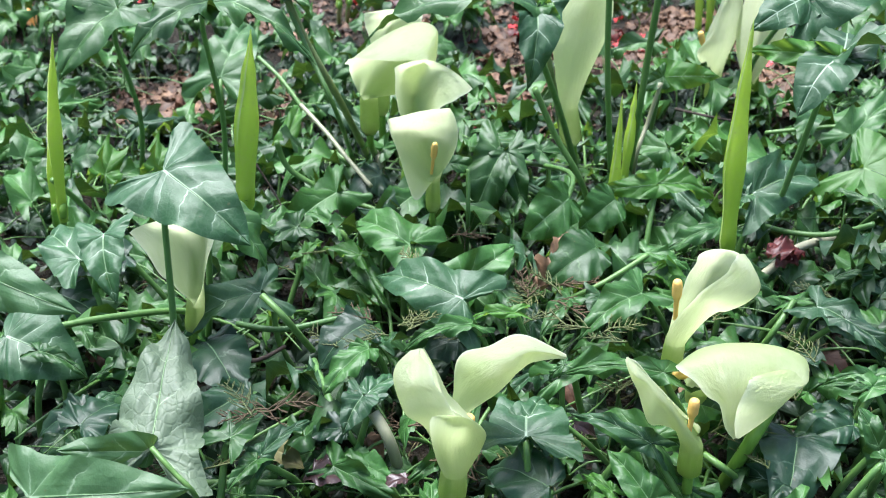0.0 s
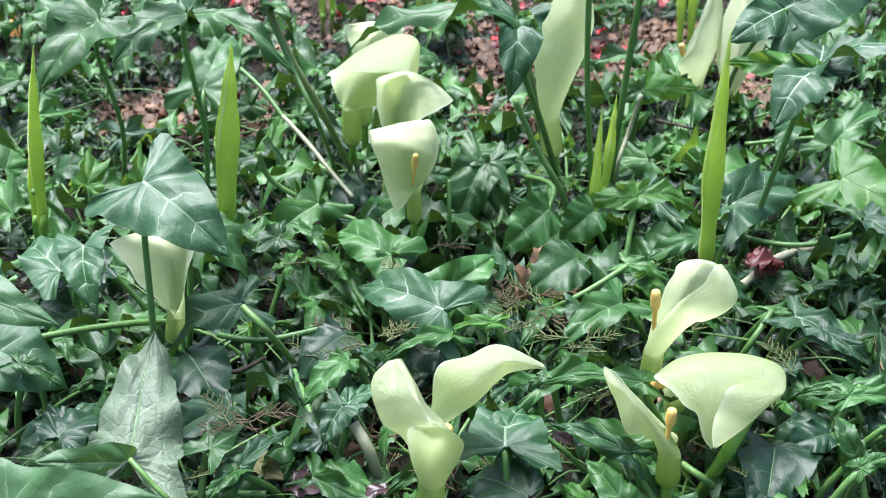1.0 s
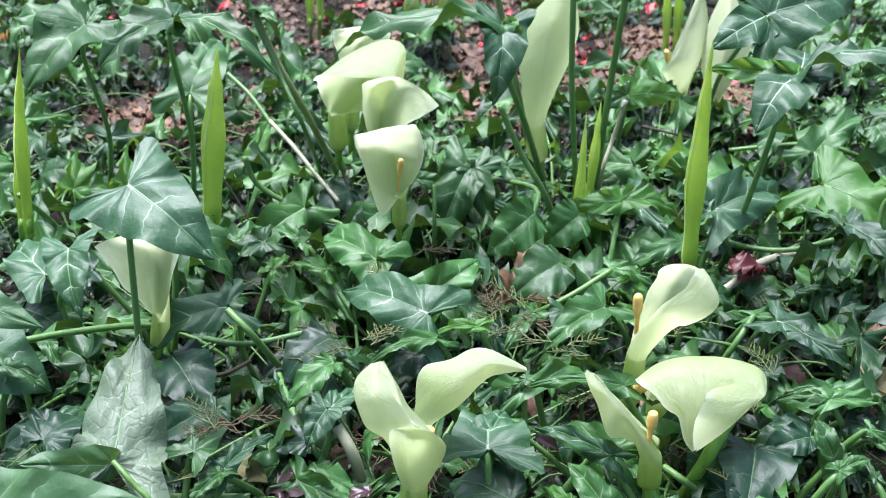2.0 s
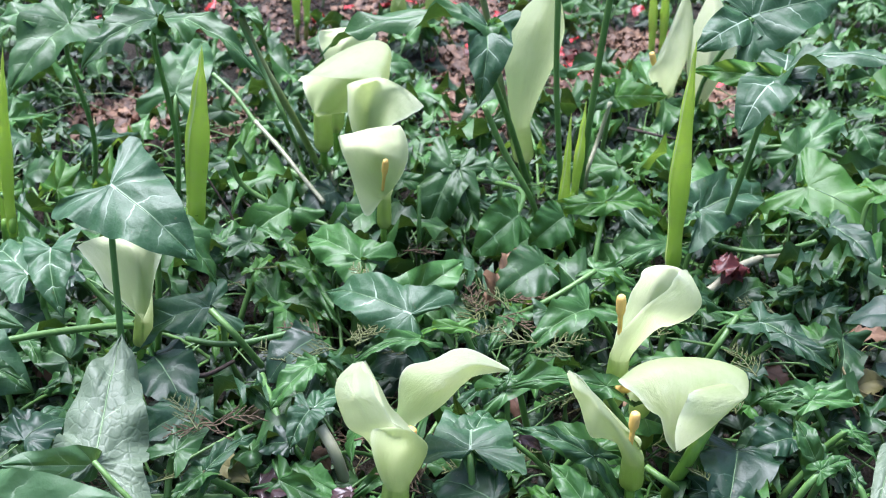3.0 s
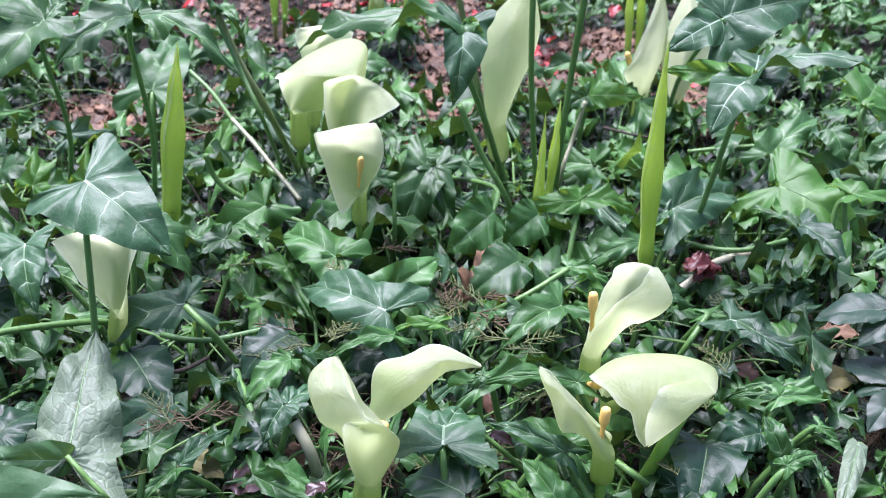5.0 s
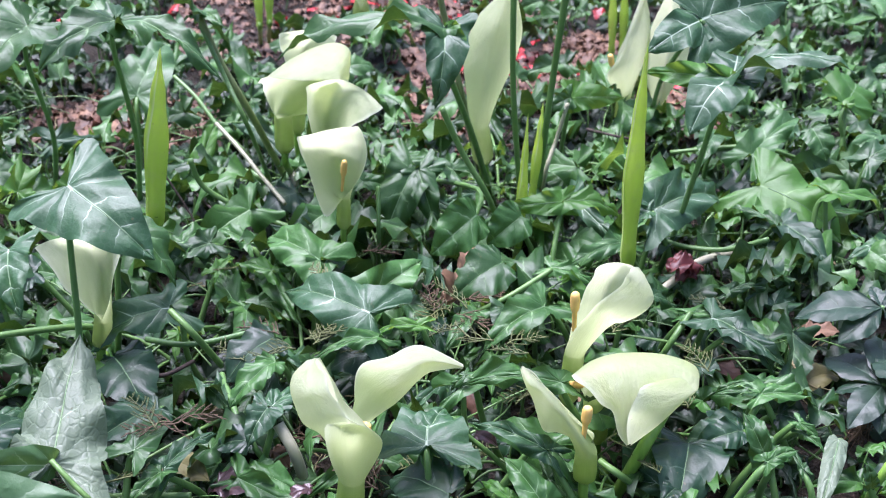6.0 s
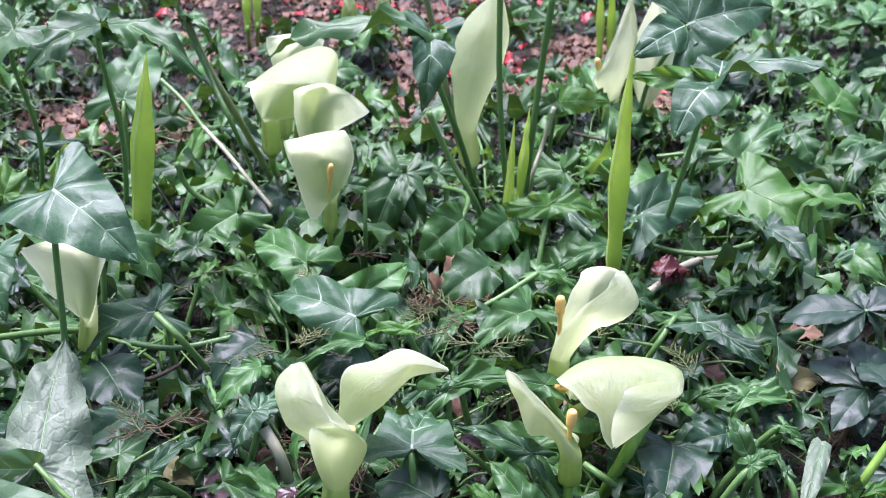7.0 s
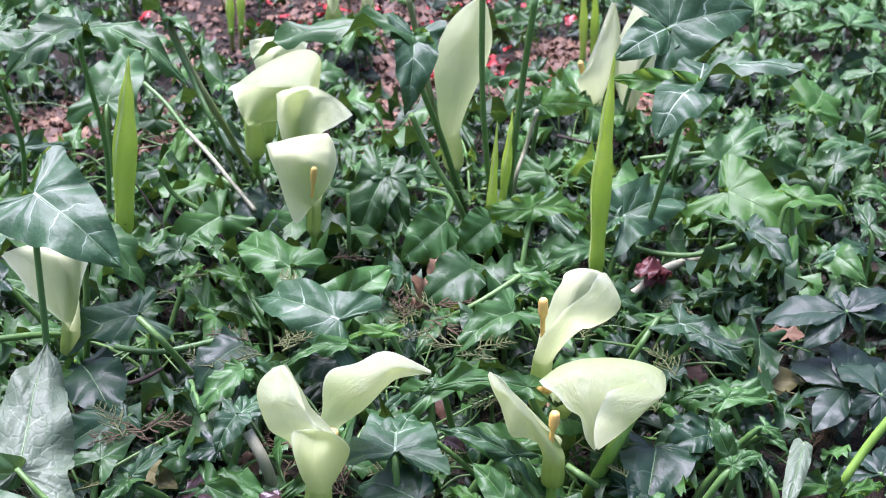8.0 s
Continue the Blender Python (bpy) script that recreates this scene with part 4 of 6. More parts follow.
# the leaves at the near corner
grown_leaf("arum_leaf", "pale grey-green underside of an upturned arum leaf", "leaf", (-0.345, 0.770, 0.145), (-0.352, 0.920, 0.201), ARUM_UNDER, foot=(-0.343, 0.840, 0.000), width=0.72, bow=0.03, fold=-0.06, lobe=0.05, tip=0.0, wave=0.06, puff=0.02, bare=True, blister=0.06, face=(0.25, -1, 0.7), lobes=[((-0.414, 0.730, 0.182), 0.42, (0, -1, 0.6), 0.05, 0.05, 0.03, ARUM_PALE)])
grown_leaf("arum_leaf", "large pale green arum leaf lying nearly flat", "leaf", (-0.395, 0.620, 0.221), (-0.259, 0.600, 0.237), ARUM_PALE, foot=(-0.479, 0.680, 0.000), width=0.62, bow=0.06, fold=0.08, wave=0.035, face=(0, -0.9, 1))
grown_leaf("arum_leaf", "pale matt green arum leaf seen from below", "leaf", (-0.542, 0.880, 0.295), (-0.420, 0.820, 0.270), ARUM_PALE, width=0.6, bow=0.05, fold=-0.1, wave=0.02, face=(0, -1.2, 1))
grown_leaf("arum_leaf", "dark green arum leaf with pale marbled veins", "leaf", (-0.442, 1.000, 0.264), (-0.425, 0.930, 0.218), ARUM_MARBLED, foot=(-0.534, 1.177, 0.000), width=0.8, face=(0, -0.9, 1), wave=0.03)
grown_leaf("arum_leaf", "dark green arum leaf with pale marbled veins", "leaf", (-0.558, 0.949, 0.160), (-0.467, 0.938, 0.120), ARUM_MARBLED, width=1.0, outline=IVY, face=(0, -0.7, 1), wave=0.03)
grown_leaf("ivy_leaf", "dark glossy ivy leaf with fine pale veins", "leaf", (-0.444, 0.859, 0.122), (-0.500, 0.846, 0.102), IVY_DARK, width=0.756, outline=IVY)
grown_leaf("arum_leaf", "dark green arum leaf with pale marbled veins", "leaf", (-0.444, 0.859, 0.122), (-0.422, 0.912, 0.112), ARUM_MARBLED, width=0.588)
grown_leaf("arum_leaf", "dark green arum leaf with pale marbled veins", "leaf", (-0.529, 1.118, 0.162), (-0.609, 1.193, 0.162), ARUM_MARBLED, width=0.756)
grown_leaf("ivy_leaf", "dark glossy ivy leaf with fine pale veins", "leaf", (-0.568, 1.117, 0.112), (-0.506, 1.094, 0.092), IVY_DARK, width=1.0, outline=OVAL)
grown_leaf("arum_leaf", "green arrow-shaped arum leaf on a long stalk", "leaf", (-0.525, 1.004, 0.102), (-0.487, 1.055, 0.092), ARUM_GREEN, width=0.504)
grown_leaf("arum_leaf", "green arrow-shaped arum leaf on a long stalk", "leaf", (-0.430, 0.983, 0.092), (-0.484, 0.986, 0.082), ARUM_GREEN, width=0.5, outline=OVAL)
grown_leaf("ivy_leaf", "dark glossy ivy leaf with fine pale veins", "leaf", (-0.480, 1.145, 0.152), (-0.550, 1.123, 0.132), IVY_DARK, width=0.84, outline=IVY)
grown_leaf("ivy_leaf", "dark glossy ivy leaf with fine pale veins", "leaf", (-0.437, 0.825, 0.132), (-0.410, 0.881, 0.122), IVY_DARK, width=0.924, outline=IVY)
grown_leaf("arum_leaf", "dark green arum leaf with pale marbled veins", "leaf", (-0.289, 1.061, 0.147), (-0.391, 1.022, 0.120), ARUM_MARBLED, width=0.62, bow=0.12, fold=0.2, wave=0.05, face=(-0.1, -0.5, 1))
grown_leaf("ivy_leaf", "dark glossy ivy leaf with fine pale veins", "leaf", (-0.353, 1.021, 0.102), (-0.287, 0.927, 0.092), IVY_DARK, outline=OVAL, width=0.7)
grown_leaf("ivy_leaf", "dark glossy ivy leaf with fine pale veins", "leaf", (-0.281, 0.930, 0.092), (-0.349, 0.872, 0.082), IVY_DARK, outline=OVAL, width=0.6)
grown_leaf("arum_leaf", "green arrow-shaped arum leaf on a long stalk", "leaf", (-0.511, 1.041, 0.112), (-0.481, 1.004, 0.092), ARUM_GREEN, width=0.504)
grown_leaf("arum_leaf", "green arrow-shaped arum leaf on a long stalk", "leaf", (-0.515, 0.930, 0.152), (-0.457, 0.919, 0.132), ARUM_GREEN, width=0.42)
grown_leaf("arum_leaf", "green arrow-shaped arum leaf on a long stalk", "leaf", (-0.430, 0.991, 0.092), (-0.493, 0.971, 0.082), ARUM_GREEN, width=0.42)

# the carpet of leaves in the middle
grown_leaf("arum_leaf", "green arrow-shaped arum leaf on a long stalk", "leaf", (-0.116, 1.198, 0.136), (-0.200, 1.265, 0.141), ARUM_GREEN, width=0.85, bow=0.12, fold=0.2, wave=0.06, face=(-0.1, -0.6, 1))
grown_leaf("arum_leaf", "green arrow-shaped arum leaf on a long stalk", "leaf", (-0.108, 1.202, 0.132), (-0.069, 1.273, 0.092), ARUM_GREEN, width=0.504)
grown_leaf("arum_leaf", "dark green arum leaf with pale marbled veins", "leaf", (-0.041, 1.039, 0.150), (-0.158, 1.104, 0.150), ARUM_MARBLED, width=0.72, bow=0.1, puff=0.014, fold=0.18, face=(-0.1, -0.55, 1))
grown_leaf("arum_leaf", "green arrow-shaped arum leaf on a long stalk", "leaf", (-0.043, 1.099, 0.137), (0.025, 1.147, 0.167), ARUM_GREEN, width=0.8, bow=0.14, fold=0.3, wave=0.07, face=(0.28, -0.74, 0.62))
grown_leaf("arum_leaf", "green arrow-shaped arum leaf on a long stalk", "leaf", (-0.030, 1.013, 0.132), (-0.112, 0.981, 0.122), ARUM_GREEN, width=0.378, bow=0.12)
grown_leaf("ivy_leaf", "dark glossy ivy leaf with fine pale veins", "leaf", (-0.155, 1.014, 0.132), (-0.211, 0.964, 0.112), IVY_DARK, outline=OVAL, width=0.85)
grown_leaf("arum_leaf", "green arrow-shaped arum leaf on a long stalk", "leaf", (-0.145, 0.950, 0.142), (-0.192, 0.896, 0.122), ARUM_GREEN, width=0.5, outline=OVAL)
grown_leaf("arum_leaf", "dark green arum leaf with pale marbled veins", "leaf", (-0.145, 0.875, 0.132), (-0.167, 0.838, 0.112), ARUM_MARBLED, width=1.05, face=(0, -0.6, 1))
grown_leaf("arum_leaf", "dark green arum leaf with pale marbled veins", "leaf", (-0.140, 0.880, 0.132), (-0.109, 0.925, 0.122), ARUM_MARBLED, width=0.672)
grown_leaf("arum_leaf", "green arrow-shaped arum leaf on a long stalk", "leaf", (0.098, 1.270, 0.164), (0.032, 1.227, 0.132), ARUM_GREEN, foot=(0.015, 1.739, 0.020), width=0.82, outline=OVAL, face=(0.3, -0.8, 0.6))
grown_leaf("ivy_leaf", "mid-green smooth ivy leaf on a thin stalk", "leaf", (0.163, 1.293, 0.150), (0.111, 1.273, 0.120), IVY_GREEN, width=0.95, outline=OVAL, face=(0.2, -0.9, 0.5))
grown_leaf("ivy_leaf", "mid-green smooth ivy leaf on a thin stalk", "leaf", (0.129, 1.183, 0.137), (0.061, 1.149, 0.110), IVY_GREEN, width=0.84, outline=OVAL, face=(0.1, -0.7, 0.8))
grown_leaf("arum_leaf", "bright green arum leaf with light shining through", "leaf", (0.227, 1.322, 0.160), (0.317, 1.337, 0.130), ARUM_BRIGHT, foot=(0.199, 1.237, 0.020), width=0.504, bow=0.1, wave=0.06)
grown_leaf("arum_leaf", "bright green arum leaf with light shining through", "leaf", (0.222, 1.318, 0.160), (0.135, 1.314, 0.150), ARUM_BRIGHT, foot=(0.199, 1.237, 0.020), width=0.504, bow=0.1, fold=-0.1, face=(0, -1, 0.6), bare=True)
grown_leaf("arum_leaf", "green arrow-shaped arum leaf on a long stalk", "leaf", (0.196, 1.194, 0.122), (0.258, 1.175, 0.102), ARUM_GREEN, width=0.504)
grown_leaf("arum_leaf", "green arrow-shaped arum leaf on a long stalk", "leaf", (0.304, 1.262, 0.122), (0.224, 1.215, 0.112), ARUM_GREEN, width=0.504)
grown_leaf("arum_leaf", "green arrow-shaped arum leaf on a long stalk", "leaf", (0.176, 1.079, 0.132), (0.099, 1.015, 0.112), ARUM_GREEN, width=0.63, bow=0.12)
grown_leaf("arum_leaf", "green arrow-shaped arum leaf on a long stalk", "leaf", (0.002, 1.108, 0.122), (0.038, 1.042, 0.102), ARUM_GREEN, width=0.504)
grown_leaf("arum_leaf", "green arrow-shaped arum leaf on a long stalk", "leaf", (0.091, 1.098, 0.112), (0.048, 1.030, 0.102), ARUM_GREEN, width=0.504)
grown_leaf("arum_leaf", "bright green arum leaf with light shining through", "leaf", (0.020, 1.022, 0.142), (-0.043, 1.026, 0.122), ARUM_BRIGHT, width=0.336, bow=0.15)
grown_leaf("arum_leaf", "bright green arum leaf with light shining through", "leaf", (0.257, 1.520, 0.241), (0.334, 1.500, 0.248), ARUM_BRIGHT, foot=(0.271, 1.778, 0.000), width=0.75, face=(0, -1, 0.5), fold=-0.1)
grown_leaf("arum_leaf", "green arrow-shaped arum leaf on a long stalk", "leaf", (0.254, 1.520, 0.241), (0.212, 1.500, 0.232), ARUM_GREEN, foot=(0.271, 1.778, 0.000), width=0.9, bare=True, face=(0, -1, 0.5))
grown_leaf("arum_leaf", "dark green arum leaf with pale marbled veins", "leaf", (0.356, 1.307, 0.152), (0.476, 1.403, 0.142), ARUM_MARBLED, width=0.714, roll=20)
grown_leaf("arum_leaf", "dark green arum leaf with pale marbled veins", "leaf", (0.346, 1.300, 0.152), (0.322, 1.308, 0.122), ARUM_MARBLED, width=1.092)
grown_leaf("arum_leaf", "dark green arum leaf with pale marbled veins", "leaf", (0.027, 0.825, 0.122), (0.045, 0.881, 0.132), ARUM_MARBLED, width=1.008, face=(0, -0.5, 1))
grown_leaf("arum_leaf", "green arrow-shaped arum leaf on a long stalk", "leaf", (0.029, 0.821, 0.122), (0.026, 0.799, 0.102), ARUM_GREEN, width=0.756, face=(0, -0.8, 1))
grown_leaf("arum_leaf", "green arrow-shaped arum leaf on a long stalk", "leaf", (0.037, 0.828, 0.122), (0.079, 0.810, 0.102), ARUM_GREEN, width=0.42)
grown_leaf("arum_leaf", "dark green arum leaf with pale marbled veins", "leaf", (0.152, 0.797, 0.132), (0.073, 0.826, 0.152), ARUM_MARBLED, width=0.353, bow=0.1, roll=-12)
grown_leaf("arum_leaf", "green arrow-shaped arum leaf on a long stalk", "leaf", (0.149, 0.803, 0.132), (0.176, 0.805, 0.122), ARUM_GREEN, width=0.42)
grown_leaf("arum_leaf", "green arrow-shaped arum leaf on a long stalk", "leaf", (0.173, 0.874, 0.162), (0.068, 0.887, 0.162), ARUM_GREEN, width=0.286, bow=0.1, roll=-10)
grown_leaf("arum_leaf", "green arrow-shaped arum leaf on a long stalk", "leaf", (0.071, 0.901, 0.152), (0.054, 0.900, 0.132), ARUM_GREEN, width=0.672)
grown_leaf("arum_leaf", "green arrow-shaped arum leaf on a long stalk", "leaf", (0.144, 0.737, 0.112), (0.108, 0.780, 0.142), ARUM_GREEN, width=0.714, face=(0, -0.7, 1))
grown_leaf("ivy_leaf", "dark glossy ivy leaf with fine pale veins", "leaf", (0.051, 0.776, 0.092), (-0.012, 0.826, 0.082), IVY_DARK, width=0.8, outline=OVAL)
grown_leaf("arum_leaf", "bright green arum leaf with light shining through", "leaf", (0.110, 0.749, 0.112), (0.081, 0.776, 0.112), ARUM_BRIGHT, width=0.504)
grown_leaf("arum_leaf", "dark green arum leaf with pale marbled veins", "leaf", (-0.244, 0.802, 0.112), (-0.197, 0.852, 0.122), ARUM_MARBLED, width=0.42)
grown_leaf("arum_leaf", "green arrow-shaped arum leaf on a long stalk", "leaf", (-0.274, 0.805, 0.132), (-0.243, 0.871, 0.122), ARUM_GREEN, width=0.588)
grown_leaf("arum_leaf", "green arrow-shaped arum leaf on a long stalk", "leaf", (-0.247, 0.795, 0.112), (-0.272, 0.758, 0.102), ARUM_GREEN, width=0.588)
grown_leaf("ivy_leaf", "dark glossy ivy leaf with fine pale veins", "leaf", (-0.163, 0.856, 0.102), (-0.205, 0.862, 0.092), IVY_DARK, width=0.8, outline=OVAL)
grown_leaf("arum_leaf", "green arrow-shaped arum leaf on a long stalk", "leaf", (-0.225, 0.953, 0.102), (-0.191, 0.926, 0.082), ARUM_GREEN, width=0.5, outline=OVAL)
grown_leaf("arum_leaf", "green arrow-shaped arum leaf on a long stalk", "leaf", (-0.128, 0.821, 0.072), (-0.178, 0.837, 0.082), ARUM_GREEN, width=0.5, outline=OVAL)
grown_leaf("ivy_leaf", "mid-green smooth ivy leaf on a thin stalk", "leaf", (-0.167, 0.840, 0.072), (-0.110, 0.813, 0.072), IVY_GREEN, width=0.6, outline=OVAL)
grown_leaf("arum_leaf", "bright green arum leaf with light shining through", "leaf", (-0.353, 1.582, 0.100), (-0.334, 1.680, 0.150), ARUM_BRIGHT, foot=(-0.399, 1.746, 0.020), width=0.42, face=(0.2, -1, 0.5))
grown_leaf("arum_leaf", "green arrow-shaped arum leaf on a long stalk", "leaf", (-0.069, 1.412, 0.152), (-0.026, 1.429, 0.132), ARUM_GREEN, width=0.756, face=(0, -0.7, 1))
grown_leaf("arum_leaf", "dark green shaded arum leaf", "leaf", (0.008, 1.433, 0.160), (-0.053, 1.367, 0.060), ARUM_GREEN, width=0.672, face=(0, -1, 0.6))
grown_leaf("arum_leaf", "green arrow-shaped arum leaf on a long stalk", "leaf", (0.016, 1.433, 0.160), (0.041, 1.383, 0.080), ARUM_GREEN, width=0.588, face=(0, -1, 0.6))
grown_leaf("arum_leaf", "green arrow-shaped arum leaf on a long stalk", "leaf", (-0.011, 1.520, 0.150), (0.061, 1.541, 0.120), ARUM_GREEN, width=0.42)
grown_leaf("arum_leaf", "green arrow-shaped arum leaf on a long stalk", "leaf", (0.068, 1.449, 0.152), (-0.032, 1.498, 0.152), ARUM_GREEN, width=0.42)
grown_leaf("arum_leaf", "green arrow-shaped arum leaf on a long stalk", "leaf", (-0.278, 1.274, 0.122), (-0.339, 1.246, 0.102), ARUM_GREEN, width=0.672, roll=-10)
grown_leaf("arum_leaf", "bright green arum leaf with light shining through", "leaf", (-0.261, 1.211, 0.112), (-0.237, 1.255, 0.112), ARUM_BRIGHT, width=0.504)
grown_leaf("arum_leaf", "green arrow-shaped arum leaf on a long stalk", "leaf", (-0.318, 1.275, 0.122), (-0.279, 1.326, 0.122), ARUM_GREEN, width=0.672)
grown_leaf("arum_leaf", "green arrow-shaped arum leaf on a long stalk", "leaf", (-0.222, 1.273, 0.122), (-0.275, 1.307, 0.132), ARUM_GREEN, width=0.588)
grown_leaf("arum_leaf", "bright green arum leaf with light shining through", "leaf", (-0.184, 1.210, 0.112), (-0.242, 1.243, 0.112), ARUM_BRIGHT, width=0.42)

# the leaves beside the tall bud
grown_leaf("arum_leaf", "broad bright green arum leaf with pale veins", "leaf", (0.533, 1.400, 0.142), (0.646, 1.320, 0.092), ARUM_BRIGHT, foot=(0.545, 1.414, 0.000), width=0.85, bow=0.1, fold=0.25, lobe=0.2, wave=0.05, face=(0.1, -0.8, 0.9))
grown_leaf("arum_leaf", "dark green arum leaf with pale marbled veins", "leaf", (0.537, 1.294, 0.132), (0.581, 1.201, 0.112), ARUM_MARBLED, width=0.588)
grown_leaf("arum_leaf", "green arrow-shaped arum leaf on a long stalk", "leaf", (0.529, 1.291, 0.132), (0.469, 1.356, 0.132), ARUM_GREEN, width=0.336)
grown_leaf("arum_leaf", "dark green arum leaf with pale marbled veins", "leaf", (0.543, 1.285, 0.132), (0.533, 1.225, 0.102), ARUM_MARBLED, width=0.504)
grown_leaf("arum_leaf", "green arrow-shaped arum leaf on a long stalk", "leaf", (0.558, 1.538, 0.132), (0.660, 1.629, 0.172), ARUM_GREEN, width=0.504)
grown_leaf("arum_leaf", "green arrow-shaped arum leaf on a long stalk", "leaf", (0.654, 1.550, 0.172), (0.672, 1.512, 0.132), ARUM_GREEN, width=0.9, outline=OVAL, face=(0, -1, 0.7))
grown_leaf("arum_leaf", "green arrow-shaped arum leaf on a long stalk", "leaf", (0.502, 1.574, 0.152), (0.463, 1.508, 0.132), ARUM_GREEN, width=0.672)
grown_leaf("arum_leaf", "green arrow-shaped arum leaf on a long stalk", "leaf", (0.364, 1.091, 0.112), (0.431, 1.076, 0.102), ARUM_GREEN, width=0.336, bow=0.15)
grown_leaf("arum_leaf", "dark green arum leaf with pale marbled veins", "leaf", (0.409, 1.033, 0.122), (0.462, 0.986, 0.092), ARUM_MARBLED, width=0.504, bow=0.1, face=(0, -0.7, 1))
grown_leaf("arum_leaf", "green arrow-shaped arum leaf on a long stalk", "leaf", (0.403, 0.902, 0.122), (0.477, 0.918, 0.102), ARUM_GREEN, width=0.462)
grown_leaf("arum_leaf", "green arrow-shaped arum leaf on a long stalk", "leaf", (0.401, 0.904, 0.122), (0.350, 0.911, 0.112), ARUM_GREEN, width=0.336, bow=0.14)
grown_leaf("arum_leaf", "green arrow-shaped arum leaf on a long stalk", "leaf", (0.377, 0.788, 0.120), (0.356, 0.806, 0.170), ARUM_GREEN, foot=(0.405, 0.859, 0.000), width=0.605, face=(0, -1, 0.8))
grown_leaf("arum_leaf", "green arrow-shaped arum leaf on a long stalk", "leaf", (0.364, 0.750, 0.152), (0.396, 0.759, 0.162), ARUM_GREEN, width=0.672)
grown_leaf("ivy_leaf", "dark glossy ivy leaf with fine pale veins", "leaf", (0.390, 0.901, 0.082), (0.317, 0.873, 0.072), IVY_DARK, width=0.55, outline=OVAL)
grown_leaf("ivy_leaf", "dark glossy ivy leaf with fine pale veins", "leaf", (0.291, 0.795, 0.082), (0.269, 0.774, 0.082), IVY_DARK, width=1.008, outline=IVY)
grown_leaf("arum_leaf", "green arrow-shaped arum leaf on a long stalk", "leaf", (0.294, 1.105, 0.132), (0.365, 1.133, 0.092), ARUM_GREEN, width=0.42)
grown_leaf("arum_leaf", "green arrow-shaped arum leaf on a long stalk", "leaf", (0.427, 1.144, 0.112), (0.493, 1.143, 0.112), ARUM_GREEN, width=0.294, bow=0.15)
grown_leaf("arum_leaf", "green arrow-shaped arum leaf on a long stalk", "leaf", (0.435, 0.863, 0.112), (0.458, 0.850, 0.092), ARUM_GREEN, width=0.504)
grown_leaf("arum_leaf", "green arrow-shaped arum leaf on a long stalk", "leaf", (0.406, 0.762, 0.132), (0.398, 0.792, 0.132), ARUM_GREEN, width=0.42)

grown_leaf("arum_leaf", "dark glossy crinkled arum leaf lying flat", "leaf", (0.314, 0.852, 0.095), (0.284, 0.761, 0.075), IVY_DARK, width=1.15, bow=0.05, fold=0.1, wave=0.05, puff=0.03, blister=0.03, face=(0, -0.4, 1))
grown_leaf("arum_leaf", "dark oval leaf beside a flower stalk", "leaf", (0.374, 0.865, 0.100), (0.319, 0.853, 0.090), IVY_DARK, width=0.6, outline=OVAL, face=(0, -0.6, 1))
grown_leaf("arum_leaf", "upright green arum leaf with pale veins", "leaf", (0.387, 0.817, 0.110), (0.372, 0.858, 0.130), ARUM_GREEN, width=0.62, outline=HALBERD, face=(-0.2, -0.8, 0.8))
grown_leaf("arum_leaf", "small green arum leaf with pale veins", "leaf", (0.387, 0.817, 0.110), (0.416, 0.813, 0.100), ARUM_GREEN, width=0.7, outline=HALBERD, face=(0, -0.6, 1))
grown_leaf("arum_leaf", "green arum leaf with pale veins bent over", "leaf", (0.385, 1.064, 0.120), (0.455, 0.993, 0.090), ARUM_MARBLED, width=0.5, bow=0.15, fold=0.3, face=(0.2, -0.6, 0.9))
grown_leaf("arum_leaf", "wavy green arum leaf spreading low", "leaf", (0.408, 0.924, 0.120), (0.356, 0.922, 0.110), ARUM_GREEN, width=0.4, bow=0.16, wave=0.07, face=(0, -0.3, 1), lobes=[((0.475, 0.924, 0.100), 0.4, (0, -0.3, 1), 0.2, 0.12, 0.06, ARUM_GREEN)])
grown_leaf("arum_leaf", "green arum leaf with a wavy margin and pale veins", "leaf", (0.130, 1.093, 0.120), (0.120, 1.056, 0.090), ARUM_GREEN, width=1.1, bow=0.12, fold=0.25, wave=0.06, face=(0, -0.5, 1))
grown_leaf("arum_leaf", "green arum leaf with a wavy margin and pale veins", "leaf", (0.028, 0.810, 0.130), (0.030, 0.893, 0.120), ARUM_MARBLED, width=1.35, bow=0.08, fold=0.2, wave=0.05, face=(0, -0.6, 1))
grown_leaf("arum_leaf", "wavy light green arum leaf arching over", "leaf", (0.069, 0.899, 0.140), (0.176, 0.935, 0.130), ARUM_GREEN, width=0.34, bow=0.14, wave=0.06, face=(0, -0.4, 1))
grown_leaf("arum_leaf", "green arum leaf with pale veins lying low", "leaf", (0.160, 0.817, 0.120), (0.076, 0.863, 0.120), ARUM_GREEN, width=0.44, bow=0.1, wave=0.06, face=(0, -0.5, 1))

